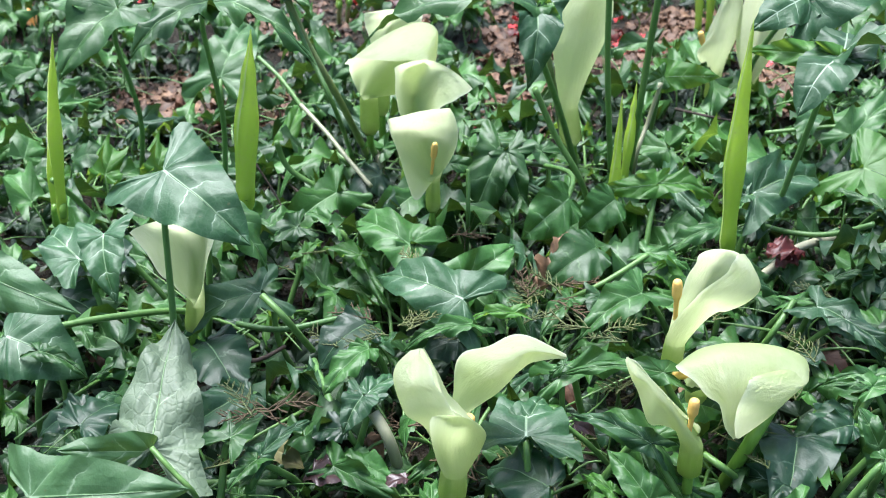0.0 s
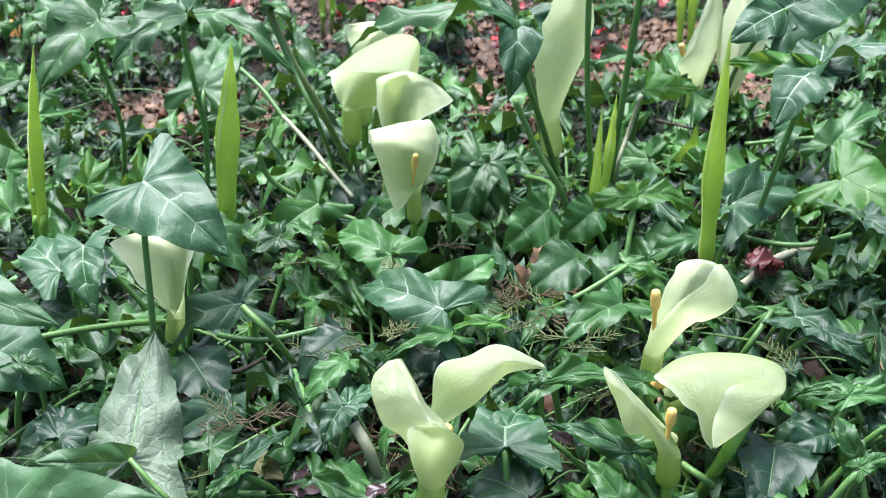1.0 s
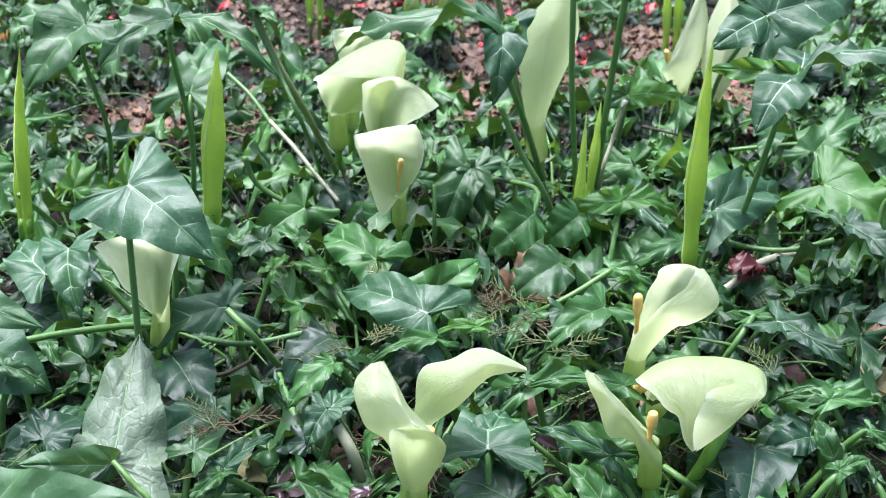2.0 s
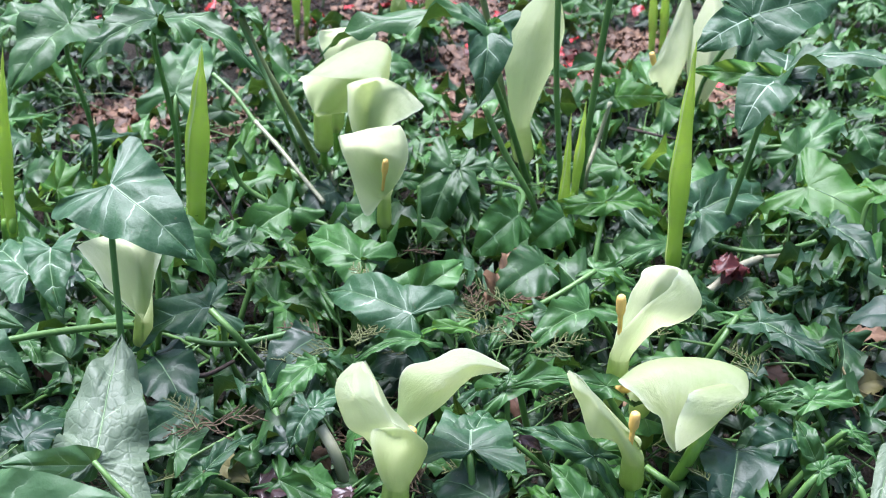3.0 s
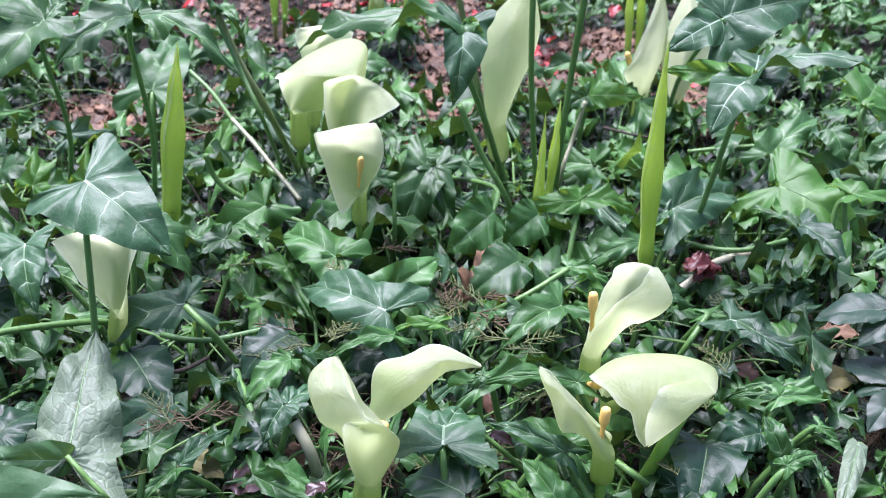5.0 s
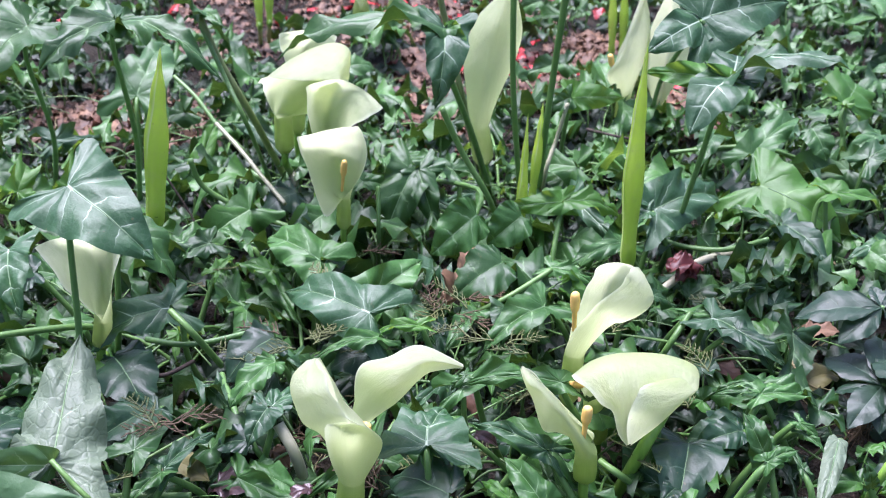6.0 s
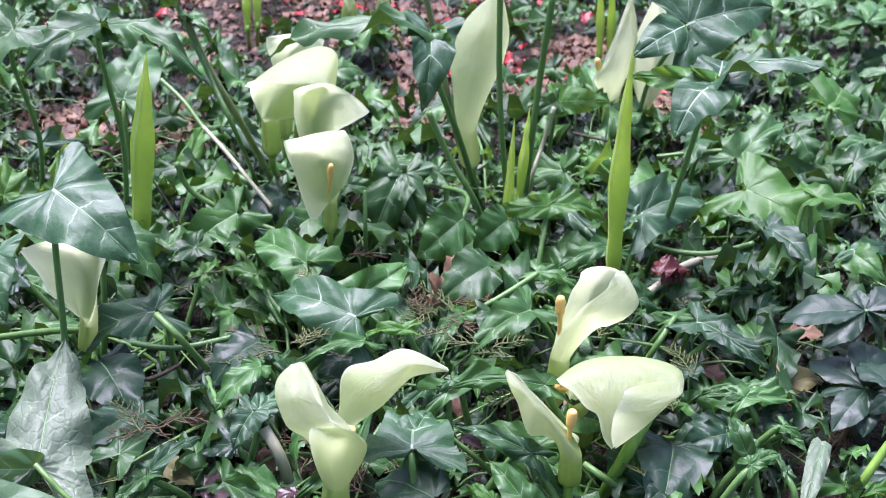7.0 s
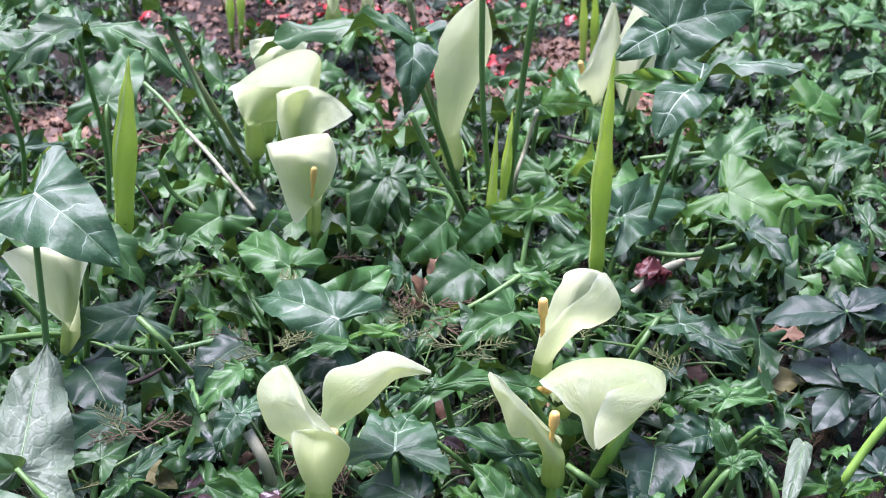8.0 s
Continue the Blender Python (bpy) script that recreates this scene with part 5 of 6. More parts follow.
# bare and fallen stalks
stalk("leaf_stalk", "tall leaning green leaf stalk", "stalk", [(-0.305, 1.500, 0.382), (-0.280, 1.500, 0.309), (-0.240, 1.520, 0.205), (-0.207, 1.671, 0.000)], 0.0055, STALK_BROWN)
stalk("leaf_stalk", "thin leaning green leaf stalk", "stalk", [(-0.305, 1.500, 0.370), (-0.274, 1.480, 0.298), (-0.238, 1.450, 0.220), (-0.243, 1.678, 0.000)], 0.0035, STALK)
stalk("leaf_stalk", "pale limp arum stalk on the ground", "stalk", [(-0.319, 1.600, 0.172), (-0.275, 1.550, 0.147), (-0.234, 1.500, 0.120), (-0.194, 1.450, 0.096)], 0.0036, STALK_PALE)
stalk("leaf_stalk", "green leaf stalk bent over to the ground", "stalk", [(-0.398, 1.680, 0.226), (-0.356, 1.640, 0.203), (-0.319, 1.600, 0.170)], 0.0036, STALK)
stalk("leaf_stalk", "pale green stalk arching to the ground", "stalk", [(-0.323, 1.602, 0.085), (-0.272, 1.558, 0.105), (-0.238, 1.535, 0.095), (-0.229, 1.653, 0.000)], 0.005, STALK)
stalk("leaf_stalk", "green leaf stalk lying among the leaves", "stalk", [(-0.333, 1.448, 0.175), (-0.317, 1.452, 0.125), (-0.249, 1.444, 0.085), (-0.168, 1.418, 0.065)], 0.0045, STALK)
stalk("leaf_stalk", "short whitish stalk base", "stalk", [(-0.199, 1.600, 0.085), (-0.192, 1.577, 0.065), (-0.195, 1.639, 0.000)], 0.006, STALK_PALE)
stalk("leaf_stalk", "tall upright green leaf stalk", "stalk", [(0.147, 1.330, 0.471), (0.150, 1.350, 0.349), (0.159, 1.380, 0.237), (0.187, 1.512, 0.000)], 0.0042, STALK)
stalk("leaf_stalk", "tall upright green leaf stalk", "stalk", [(0.223, 1.380, 0.449), (0.213, 1.400, 0.331), (0.205, 1.420, 0.210), (0.209, 1.552, 0.000)], 0.005, STALK)
stalk("leaf_stalk", "tall brownish leaf stalk", "stalk", [(0.049, 1.500, 0.418), (0.068, 1.500, 0.332), (0.091, 1.520, 0.216), (0.125, 1.780, -0.000)], 0.0048, STALK_BROWN)
stalk("leaf_stalk", "leaning green leaf stalk", "stalk", [(0.051, 1.280, 0.320), (0.079, 1.300, 0.246), (0.121, 1.320, 0.158), (0.152, 1.474, 0.000)], 0.0042, STALK)
stalk("leaf_stalk", "pale thin leaf stalk", "stalk", [(0.248, 1.500, 0.239), (0.232, 1.500, 0.176), (0.215, 1.480, 0.127), (0.218, 1.552, 0.000)], 0.0035, STALK_PALE)
stalk("leaf_stalk", "green leaf stalk lying across leaves", "stalk", [(0.082, 1.133, 0.085), (0.133, 1.129, 0.115), (0.194, 1.166, 0.135)], 0.0035, STALK)
stalk("leaf_stalk", "green leaf stalk lying among the leaves", "stalk", [(0.336, 1.331, 0.105), (0.396, 1.301, 0.095), (0.451, 1.269, 0.105), (0.503, 1.243, 0.135)], 0.0038, STALK)
stalk("leaf_stalk", "dead whitish arum stalk on the ground", "stalk", [(0.291, 1.181, 0.055), (0.357, 1.214, 0.075), (0.408, 1.249, 0.095), (0.477, 1.298, 0.085)], 0.006, STALK_PALE)
stalk("leaf_stalk", "pale green stalk of an upturned leaf", "stalk", [(-0.320, 0.713, 0.196), (-0.300, 0.699, 0.182), (-0.282, 0.701, 0.146), (-0.324, 0.814, 0.000)], 0.0026, STALK)
stalk("leaf_stalk", "pale green leaf stalk leaning over", "stalk", [(-0.278, 1.026, 0.165), (-0.250, 1.007, 0.145), (-0.228, 1.040, 0.075)], 0.0042, STALK)
stalk("leaf_stalk", "green leaf stalk lying among the leaves", "stalk", [(-0.518, 0.973, 0.155), (-0.467, 1.009, 0.145), (-0.401, 1.055, 0.125), (-0.356, 1.106, 0.085)], 0.0042, STALK)
stalk("leaf_stalk", "pale leaning leaf stalk", "stalk", [(-0.613, 1.274, 0.200), (-0.594, 1.303, 0.150), (-0.591, 1.378, 0.060)], 0.004, STALK)
stalk("leaf_stalk", "thick pinkish-white stalk base", "stalk", [(-0.134, 0.868, 0.115), (-0.116, 0.853, 0.085), (-0.107, 0.876, 0.000)], 0.0065, STALK_PALE)
stalk("leaf_stalk", "green leaf stalk lying among the leaves", "stalk", [(-0.218, 0.992, 0.095), (-0.187, 0.909, 0.095), (-0.175, 0.897, 0.065)], 0.004, STALK_DARK)
stalk("leaf_stalk", "green leaf stalk lying among the leaves", "stalk", [(-0.170, 0.872, 0.085), (-0.193, 0.849, 0.065), (-0.225, 0.874, 0.010)], 0.004, STALK_DARK)
stalk("leaf_stalk", "green leaf stalk leaning over the soil", "stalk", [(0.212, 0.824, 0.095), (0.234, 0.810, 0.085), (0.289, 0.864, 0.000)], 0.004, STALK)
stalk("leaf_stalk", "stout pale green flower stalk", "stalk", [(0.298, 0.867, 0.155), (0.258, 0.822, 0.115), (0.238, 0.865, 0.000)], 0.007, FLOWER_STALK)
stalk("leaf_stalk", "green leaf stalk lying among the leaves", "stalk", [(0.418, 0.916, 0.125), (0.392, 0.895, 0.095), (0.379, 0.921, 0.000)], 0.004, STALK)
stalk("leaf_stalk", "green leaf stalk lying among the leaves", "stalk", [(0.069, 0.896, 0.135), (0.071, 0.887, 0.095), (0.083, 0.897, 0.055)], 0.0032, STALK)
stalk("leaf_stalk", "green leaf stalk lying among the leaves", "stalk", [(0.064, 0.840, 0.125), (0.095, 0.839, 0.095), (0.121, 0.849, 0.055)], 0.003, STALK)
stalk("leaf_stalk", "green leaf stalk lying among the leaves", "stalk", [(-0.330, 1.086, 0.085), (-0.266, 1.058, 0.095), (-0.184, 1.089, 0.095)], 0.004, STALK_DARK)
stalk("leaf_stalk", "green leaf stalk lying among the leaves", "stalk", [(-0.326, 0.812, 0.065), (-0.224, 0.812, 0.065)], 0.004, STALK)
stalk("leaf_stalk", "green leaf stalk lying among the leaves", "stalk", [(0.447, 1.636, 0.095), (0.582, 1.612, 0.115), (0.679, 1.607, 0.085)], 0.0035, STALK)
stalk("leaf_stalk", "smooth yellow-green leaning stalk", "stalk", [(0.533, 0.779, 0.195), (0.505, 0.769, 0.155), (0.484, 0.765, 0.105), (0.525, 0.853, 0.000)], 0.0045, FLOWER_STALK)
stalk("leaf_stalk", "green leaf stalk lying among the leaves", "stalk", [(0.174, 1.096, 0.135), (0.166, 1.081, 0.085), (0.175, 1.141, 0.000)], 0.0035, STALK_DARK)
stalk("leaf_stalk", "green leaf stalk lying among the leaves", "stalk", [(0.363, 1.086, 0.115), (0.331, 1.054, 0.085), (0.310, 1.089, 0.000)], 0.004, STALK)
stalk("leaf_stalk", "thin upright green stalk", "stalk", [(-0.039, 1.302, 0.195), (-0.040, 1.282, 0.125), (-0.048, 1.369, 0.000)], 0.003, STALK)

# more leaves at the far side
grown_leaf("arum_leaf", "bright green arum leaf with light shining through", "leaf", (0.755, 1.683, 0.162), (0.805, 1.786, 0.172), ARUM_BRIGHT, width=0.9, face=(0, -1, 0.6), outline=OVAL)
grown_leaf("arum_leaf", "bright green arum leaf with light shining through", "leaf", (0.749, 1.678, 0.162), (0.748, 1.750, 0.162), ARUM_BRIGHT, width=0.6, face=(0, -1, 0.6), outline=OVAL)
grown_leaf("arum_leaf", "bright green arum leaf with light shining through", "leaf", (0.608, 1.312, 0.172), (0.688, 1.316, 0.152), ARUM_BRIGHT, width=0.63, fold=0.35, wave=0.07)
grown_leaf("arum_leaf", "bright green arum leaf with light shining through", "leaf", (0.611, 1.335, 0.172), (0.589, 1.366, 0.162), ARUM_BRIGHT, width=0.756, wave=0.07)
grown_leaf("arum_leaf", "green arrow-shaped arum leaf on a long stalk", "leaf", (0.748, 1.353, 0.152), (0.701, 1.364, 0.152), ARUM_GREEN, width=0.504)
grown_leaf("arum_leaf", "green arrow-shaped arum leaf on a long stalk", "leaf", (0.696, 1.262, 0.152), (0.696, 1.351, 0.152), ARUM_GREEN, width=0.42)
grown_leaf("arum_leaf", "dark green arum leaf with pale marbled veins", "leaf", (0.699, 1.269, 0.112), (0.614, 1.238, 0.112), ARUM_MARBLED, width=0.504)
grown_leaf("arum_leaf", "green arrow-shaped arum leaf on a long stalk", "leaf", (0.724, 1.478, 0.152), (0.822, 1.544, 0.152), ARUM_GREEN, width=0.504)
grown_leaf("arum_leaf", "green arrow-shaped arum leaf on a long stalk", "leaf", (0.786, 1.593, 0.142), (0.711, 1.523, 0.132), ARUM_GREEN, width=0.588)
grown_leaf("arum_leaf", "green arrow-shaped arum leaf on a long stalk", "leaf", (0.509, 1.178, 0.112), (0.440, 1.150, 0.112), ARUM_GREEN, width=0.336, bow=0.16)
grown_leaf("ivy_leaf", "dark glossy ivy leaf with fine pale veins", "leaf", (0.513, 1.276, 0.102), (0.551, 1.228, 0.082), IVY_DARK, width=0.9, outline=OVAL)
grown_leaf("arum_leaf", "pale strap-shaped leaf lying on the ground", "leaf", (0.481, 0.859, 0.092), (0.431, 0.760, 0.082), ARUM_UNDER, width=0.2, outline=OVAL, wave=0.01, bow=0.03, fold=0.1)
grown_leaf("arum_leaf", "green arrow-shaped arum leaf on a long stalk", "leaf", (0.475, 0.755, 0.112), (0.466, 0.755, 0.142), ARUM_GREEN, width=0.5, outline=OVAL, face=(0, -1, 0.5))
grown_leaf("arum_leaf", "green arrow-shaped arum leaf on a long stalk", "leaf", (0.439, 0.861, 0.102), (0.458, 0.834, 0.092), ARUM_GREEN, width=0.504)
grown_leaf("ivy_leaf", "dark glossy ivy leaf with fine pale veins", "leaf", (0.428, 0.905, 0.092), (0.463, 0.886, 0.082), IVY_DARK, width=0.9, outline=OVAL)
grown_leaf("arum_leaf", "green arrow-shaped arum leaf on a long stalk", "leaf", (0.598, 0.935, 0.082), (0.565, 0.895, 0.072), ARUM_GREEN, width=0.42)
grown_leaf("arum_leaf", "bright green arum leaf with light shining through", "leaf", (0.490, 0.768, 0.092), (0.547, 0.793, 0.092), ARUM_BRIGHT, width=0.25, outline=LANCE)

# single fallen leaves
fallen("dead_leaf", "large lobed pinkish-brown dead leaf between green leaves", "dead leaf", (0.052, 1.156, 0.092), (0.095, 1.201, 0.152), DEAD_PINK, outline=LOBED, width=0.62, fold=0.2, wave=0.06, face=(0.2, -1, 0.6))
fallen("dead_leaf", "pinkish-brown dead leaf between green leaves", "dead leaf", (0.068, 1.217, 0.080), (0.097, 1.211, 0.060), DEAD_PINK, width=0.5)
fallen("dead_leaf", "crumpled dark red fallen leaf", "dead leaf", (0.372, 1.238, 0.110), (0.400, 1.210, 0.090), RED_DARK, width=0.8, wave=0.09, fold=0.6)
fallen("dead_leaf", "crumpled dark red fallen leaf", "dead leaf", (0.404, 1.231, 0.105), (0.371, 1.211, 0.090), RED_DARK, width=0.7, wave=0.09, fold=-0.4)
fallen("dead_leaf", "crumpled dark red fallen leaf", "dead leaf", (0.363, 1.207, 0.110), (0.411, 1.227, 0.100), RED_DARK, width=0.5, wave=0.1)
fallen("dead_leaf", "pinkish fallen leaf behind a spadix", "dead leaf", (0.206, 0.945, 0.080), (0.244, 0.933, 0.070), DEAD_PINK, width=0.6, face=(0, -0.9, 1))
fallen("dead_leaf", "pinkish-brown fallen leaf on the soil", "dead leaf", (0.522, 1.119, 0.060), (0.580, 1.115, 0.060), DEAD_PINK, width=0.5)
fallen("dead_leaf", "dark purple shiny fallen leaf", "dead leaf", (-0.197, 0.826, 0.070), (-0.135, 0.797, 0.070), DEAD_PURPLE, width=0.55)
fallen("dead_leaf", "dark purple shiny fallen leaf", "dead leaf", (-0.097, 0.815, 0.070), (-0.127, 0.808, 0.060), DEAD_PURPLE, width=0.55)
fallen("dead_leaf", "brown curled dead leaf standing in a gap", "dead leaf", (0.076, 0.967, 0.090), (0.091, 0.937, 0.060), DEAD_LEAF, width=0.5, face=(0, -1, 0.6))
fallen("dead_leaf", "greyish-brown curled dead leaf in a gap", "dead leaf", (0.083, 0.891, 0.080), (0.111, 0.890, 0.060), DEAD_PURPLE, width=0.6)
fallen("dead_leaf", "brown dead leaf in a dark gap", "dead leaf", (0.298, 0.957, 0.060), (0.327, 0.978, 0.060), DEAD_LEAF, width=0.6)
fallen("dead_leaf", "brown dead leaf in a dark gap", "dead leaf", (-0.147, 0.892, 0.060), (-0.126, 0.875, 0.050), DEAD_PINK, width=0.7)
fallen("dead_leaf", "brown dead leaf on the soil", "dead leaf", (0.476, 1.187, 0.050), (0.529, 1.158, 0.050), DEAD_LEAF, width=0.5)
fallen("dead_leaf", "brown dead leaf on the soil", "dead leaf", (-0.514, 1.061, 0.060), (-0.475, 1.027, 0.050), DEAD_LEAF, width=0.5)
fallen("dead_leaf", "brown dead leaf on the soil", "dead leaf", (-0.480, 1.063, 0.050), (-0.524, 1.088, 0.050), DEAD_LEAF, width=0.5)
fallen("dead_leaf", "brown dead leaf on the soil", "dead leaf", (0.394, 1.067, 0.050), (0.417, 1.019, 0.050), DEAD_LEAF, width=0.6)
fallen("dead_leaf", "yellowing dead leaf between dark leaves", "dead leaf", (0.487, 1.005, 0.060), (0.542, 1.028, 0.060), STRAW_LEAF, width=0.6)
fallen("dead_leaf", "yellowing dead leaf between green leaves", "dead leaf", (-0.260, 0.874, 0.060), (-0.212, 0.845, 0.060), STRAW_LEAF, width=0.6)
fallen("dead_leaf", "yellowing dead leaf between green leaves", "dead leaf", (-0.235, 0.966, 0.060), (-0.211, 0.939, 0.060), STRAW_LEAF, width=0.8)
fallen("dead_leaf", "orange fallen leaf at the bed's edge", "dead leaf", (-1.194, 2.555, 0.030), (-1.123, 2.472, 0.030), ORANGE_LEAF, width=0.7)

# twigs and sprigs
stalk("twig", "dark knobbly fallen twig on leaves", "twig", [(-0.359, 1.036, 0.085), (-0.327, 1.014, 0.085), (-0.287, 0.992, 0.095), (-0.261, 1.035, 0.085)], 0.0035, TWIG, 0.0025)
stalk("twig", "thin dark twig across the soil", "twig", [(-0.354, 1.516, 0.095), (-0.296, 1.454, 0.075), (-0.234, 1.449, 0.065), (-0.178, 1.429, 0.065)], 0.002, TWIG, 0.0012)
stalk("twig", "thin dark twig leaning on leaves", "twig", [(-0.379, 1.451, 0.155), (-0.343, 1.435, 0.095), (-0.325, 1.417, 0.065)], 0.0018, TWIG, 0.0012)
stalk("twig", "thin dry twig bent over leaves", "twig", [(0.502, 1.113, 0.075), (0.471, 1.003, 0.095), (0.487, 0.990, 0.075), (0.502, 0.989, 0.065)], 0.0018, STRAW, 0.0012)
stalk("twig", "grey straight fallen twig", "twig", [(0.329, 1.816, 0.065), (0.368, 1.735, 0.085), (0.423, 1.756, 0.065)], 0.003, TWIG, 0.002)
sprig("brown dry shed conifer sprig lying on leaves", (-0.146, 1.017, 0.130), 60, 0.06, SPRIG_BROWN, 1)
sprig("yellow-green shed conifer sprig lying on leaves", (-0.117, 1.004, 0.130), -70, 0.05, SPRIG, 2)
sprig("yellow-green shed conifer sprig lying on leaves", (-0.063, 1.120, 0.130), 80, 0.05, SPRIG, 3)
sprig("brown dry shed conifer sprig lying on leaves", (-0.085, 1.127, 0.130), -60, 0.05, SPRIG_BROWN, 4)
sprig("yellow-green shed conifer sprig lying on leaves", (0.045, 1.117, 0.110), 90, 0.07, SPRIG, 5)
sprig("brown dry shed conifer sprig lying on leaves", (0.074, 1.124, 0.110), -80, 0.06, SPRIG_BROWN, 6)
sprig("yellow-green shed conifer sprig lying on leaves", (0.060, 1.097, 0.110), 30, 0.05, SPRIG, 7)
sprig("yellow-green shed conifer sprig lying on leaves", (0.110, 1.014, 0.120), 70, 0.06, SPRIG, 8)
sprig("yellow-green shed conifer sprig lying on leaves", (0.030, 1.018, 0.120), -50, 0.05, SPRIG, 9)
sprig("yellow-green shed conifer sprig lying on leaves", (-0.312, 0.799, 0.100), 20, 0.06, SPRIG, 10)
sprig("yellow-green shed conifer sprig lying on leaves", (-0.322, 0.808, 0.100), 120, 0.05, SPRIG, 11)
sprig("brown dry shed conifer sprig lying on leaves", (-0.249, 0.832, 0.140), -80, 0.06, SPRIG_BROWN, 12)
sprig("brown dry shed conifer sprig lying on leaves", (-0.238, 0.837, 0.140), 100, 0.05, SPRIG_BROWN, 13)
sprig("brown dry shed conifer sprig lying on leaves", (-0.093, 0.853, 0.100), -60, 0.06, SPRIG_BROWN, 14)
sprig("brown dry shed conifer sprig lying on leaves", (-0.027, 0.789, 0.100), 10, 0.06, SPRIG_BROWN, 15)
sprig("yellow-green shed conifer sprig lying on leaves", (0.277, 1.070, 0.100), 60, 0.06, SPRIG, 16)
sprig("yellow-green shed conifer sprig lying on leaves", (0.323, 0.899, 0.100), 10, 0.05, SPRIG, 17)
sprig("yellow-green shed conifer sprig lying on leaves", (0.370, 0.987, 0.090), 20, 0.06, SPRIG, 18)
sprig("yellow-green shed conifer sprig lying on leaves", (0.465, 1.166, 0.090), -30, 0.06, SPRIG, 19)
sprig("yellow-green shed conifer sprig lying on leaves", (0.052, 0.820, 0.080), 70, 0.06, SPRIG, 20)
sprig("yellow-green shed conifer sprig lying on leaves", (0.064, 0.830, 0.080), -40, 0.05, SPRIG, 21)
sprig("yellow-green shed conifer sprig lying on leaves", (0.222, 0.851, 0.100), -90, 0.06, SPRIG, 22)
sprig("yellow-green shed conifer sprig lying on leaves", (-0.187, 0.973, 0.120), 40, 0.05, SPRIG, 23)
sprig("yellow-green shed conifer sprig lying on leaves", (-0.011, 1.009, 0.110), 70, 0.06, SPRIG, 24)
sprig("yellow-green shed conifer sprig lying on leaves", (0.270, 0.788, 0.100), 20, 0.05, SPRIG, 25)
sprig("brown dry shed conifer sprig lying on leaves", (-0.063, 1.260, 0.110), -70, 0.05, SPRIG_BROWN, 26)
sprig("yellow-green shed conifer sprig lying on leaves", (-0.231, 1.215, 0.110), 80, 0.05, SPRIG, 27)
sprig("yellow-green shed conifer sprig lying on leaves", (0.414, 1.093, 0.110), 60, 0.05, SPRIG, 28)
sprig("yellow-green shed conifer sprig lying on leaves", (0.052, 1.095, 0.115), 140, 0.06, SPRIG, 29)
sprig("brown dry shed conifer sprig lying on leaves", (0.065, 1.082, 0.115), -120, 0.05, SPRIG_BROWN, 30)
sprig("brown dry shed conifer sprig lying on leaves", (0.041, 1.081, 0.120), 10, 0.06, SPRIG_BROWN, 31)
sprig("yellow-green shed conifer sprig lying on leaves", (0.081, 1.095, 0.115), 50, 0.06, SPRIG, 32)
sprig("yellow-green shed conifer sprig lying on leaves", (-0.099, 1.121, 0.140), 30, 0.05, SPRIG, 33)
sprig("yellow-green shed conifer sprig lying on leaves", (-0.076, 1.097, 0.140), 130, 0.04, SPRIG, 34)
sprig("yellow-green shed conifer sprig lying on leaves", (-0.106, 0.985, 0.135), -20, 0.05, SPRIG, 35)
sprig("yellow-green shed conifer sprig lying on leaves", (-0.125, 0.979, 0.135), 100, 0.05, SPRIG, 36)
sprig("yellow-green shed conifer sprig lying on leaves", (-0.255, 0.823, 0.140), 40, 0.06, SPRIG, 37)
sprig("yellow-green shed conifer sprig lying on leaves", (-0.300, 0.781, 0.105), -50, 0.06, SPRIG, 38)
sprig("brown dry shed conifer sprig lying on leaves", (-0.321, 0.784, 0.105), 80, 0.05, SPRIG_BROWN, 39)
sprig("yellow-green shed conifer sprig lying on leaves", (0.149, 0.982, 0.120), 60, 0.05, SPRIG, 40)
sprig("yellow-green shed conifer sprig lying on leaves", (0.124, 1.005, 0.120), -60, 0.05, SPRIG, 41)
sprig("yellow-green shed conifer sprig lying on leaves", (0.258, 1.043, 0.110), -30, 0.06, SPRIG, 42)
sprig("brown dry shed conifer sprig lying on leaves", (-0.021, 0.787, 0.090), 60, 0.05, SPRIG_BROWN, 43)
sprig("yellow-green shed conifer sprig lying on leaves", (0.161, 0.915, 0.120), 100, 0.05, SPRIG, 44)

# end of the single things


# ---- hellebore leaves at the bed's side ----
def hellebore_leaf(label, hub, foot, tips, skin=HELLEBORE):
    """A fingered leaf: leaflets that spread from one hub on a stalk."""
    SEED[0] += 1
    foot = Vector(foot)
    hub = Vector(hub)
    thing = new("hellebore_leaf")
    thing.matrix_world = Matrix.Translation(foot)
    for i, tip in enumerate(tips):
        m, length = leaf_frame(hub, tip, random.Random(SEED[0] * 9 + i).uniform(-15, 15), (0, -0.25, 1))
        me = mesh_of("leaflet", *blade(LANCE, length, 0.5, 0.07, 0.2, 0.015, 0, 0.004, 0.03, SEED[0] * 9 + i, 26, 4, 9, 0.03), [skin])
        part("leaflet", me, thing, m)
    v, f = tube([(0, 0, -0.01), (hub - foot) * 0.5 + Vector((0.01, 0, 0.01)), hub - foot], [(0, 0.004), (1, 0.003)], 8, 12)
    part("stalk", mesh_of("hellebore_stalk", v, f, None, [STALK_DARK]), thing, Matrix.Translation(foot))
    return tagged(thing, label, "leaf", "hellebore leaves")


def fan(hub, reach, start, sweep, count, drop=0.02):
    hub = Vector(hub)
    out = []
    for i in range(count):
        a = radians(start + sweep * i / max(count - 1, 1))
        r = reach * (0.8 + 0.2 * math.sin(i * 2.4 + 1))
        out.append(hub + Vector((math.cos(a) * r, math.sin(a) * r, -drop)))
    return out


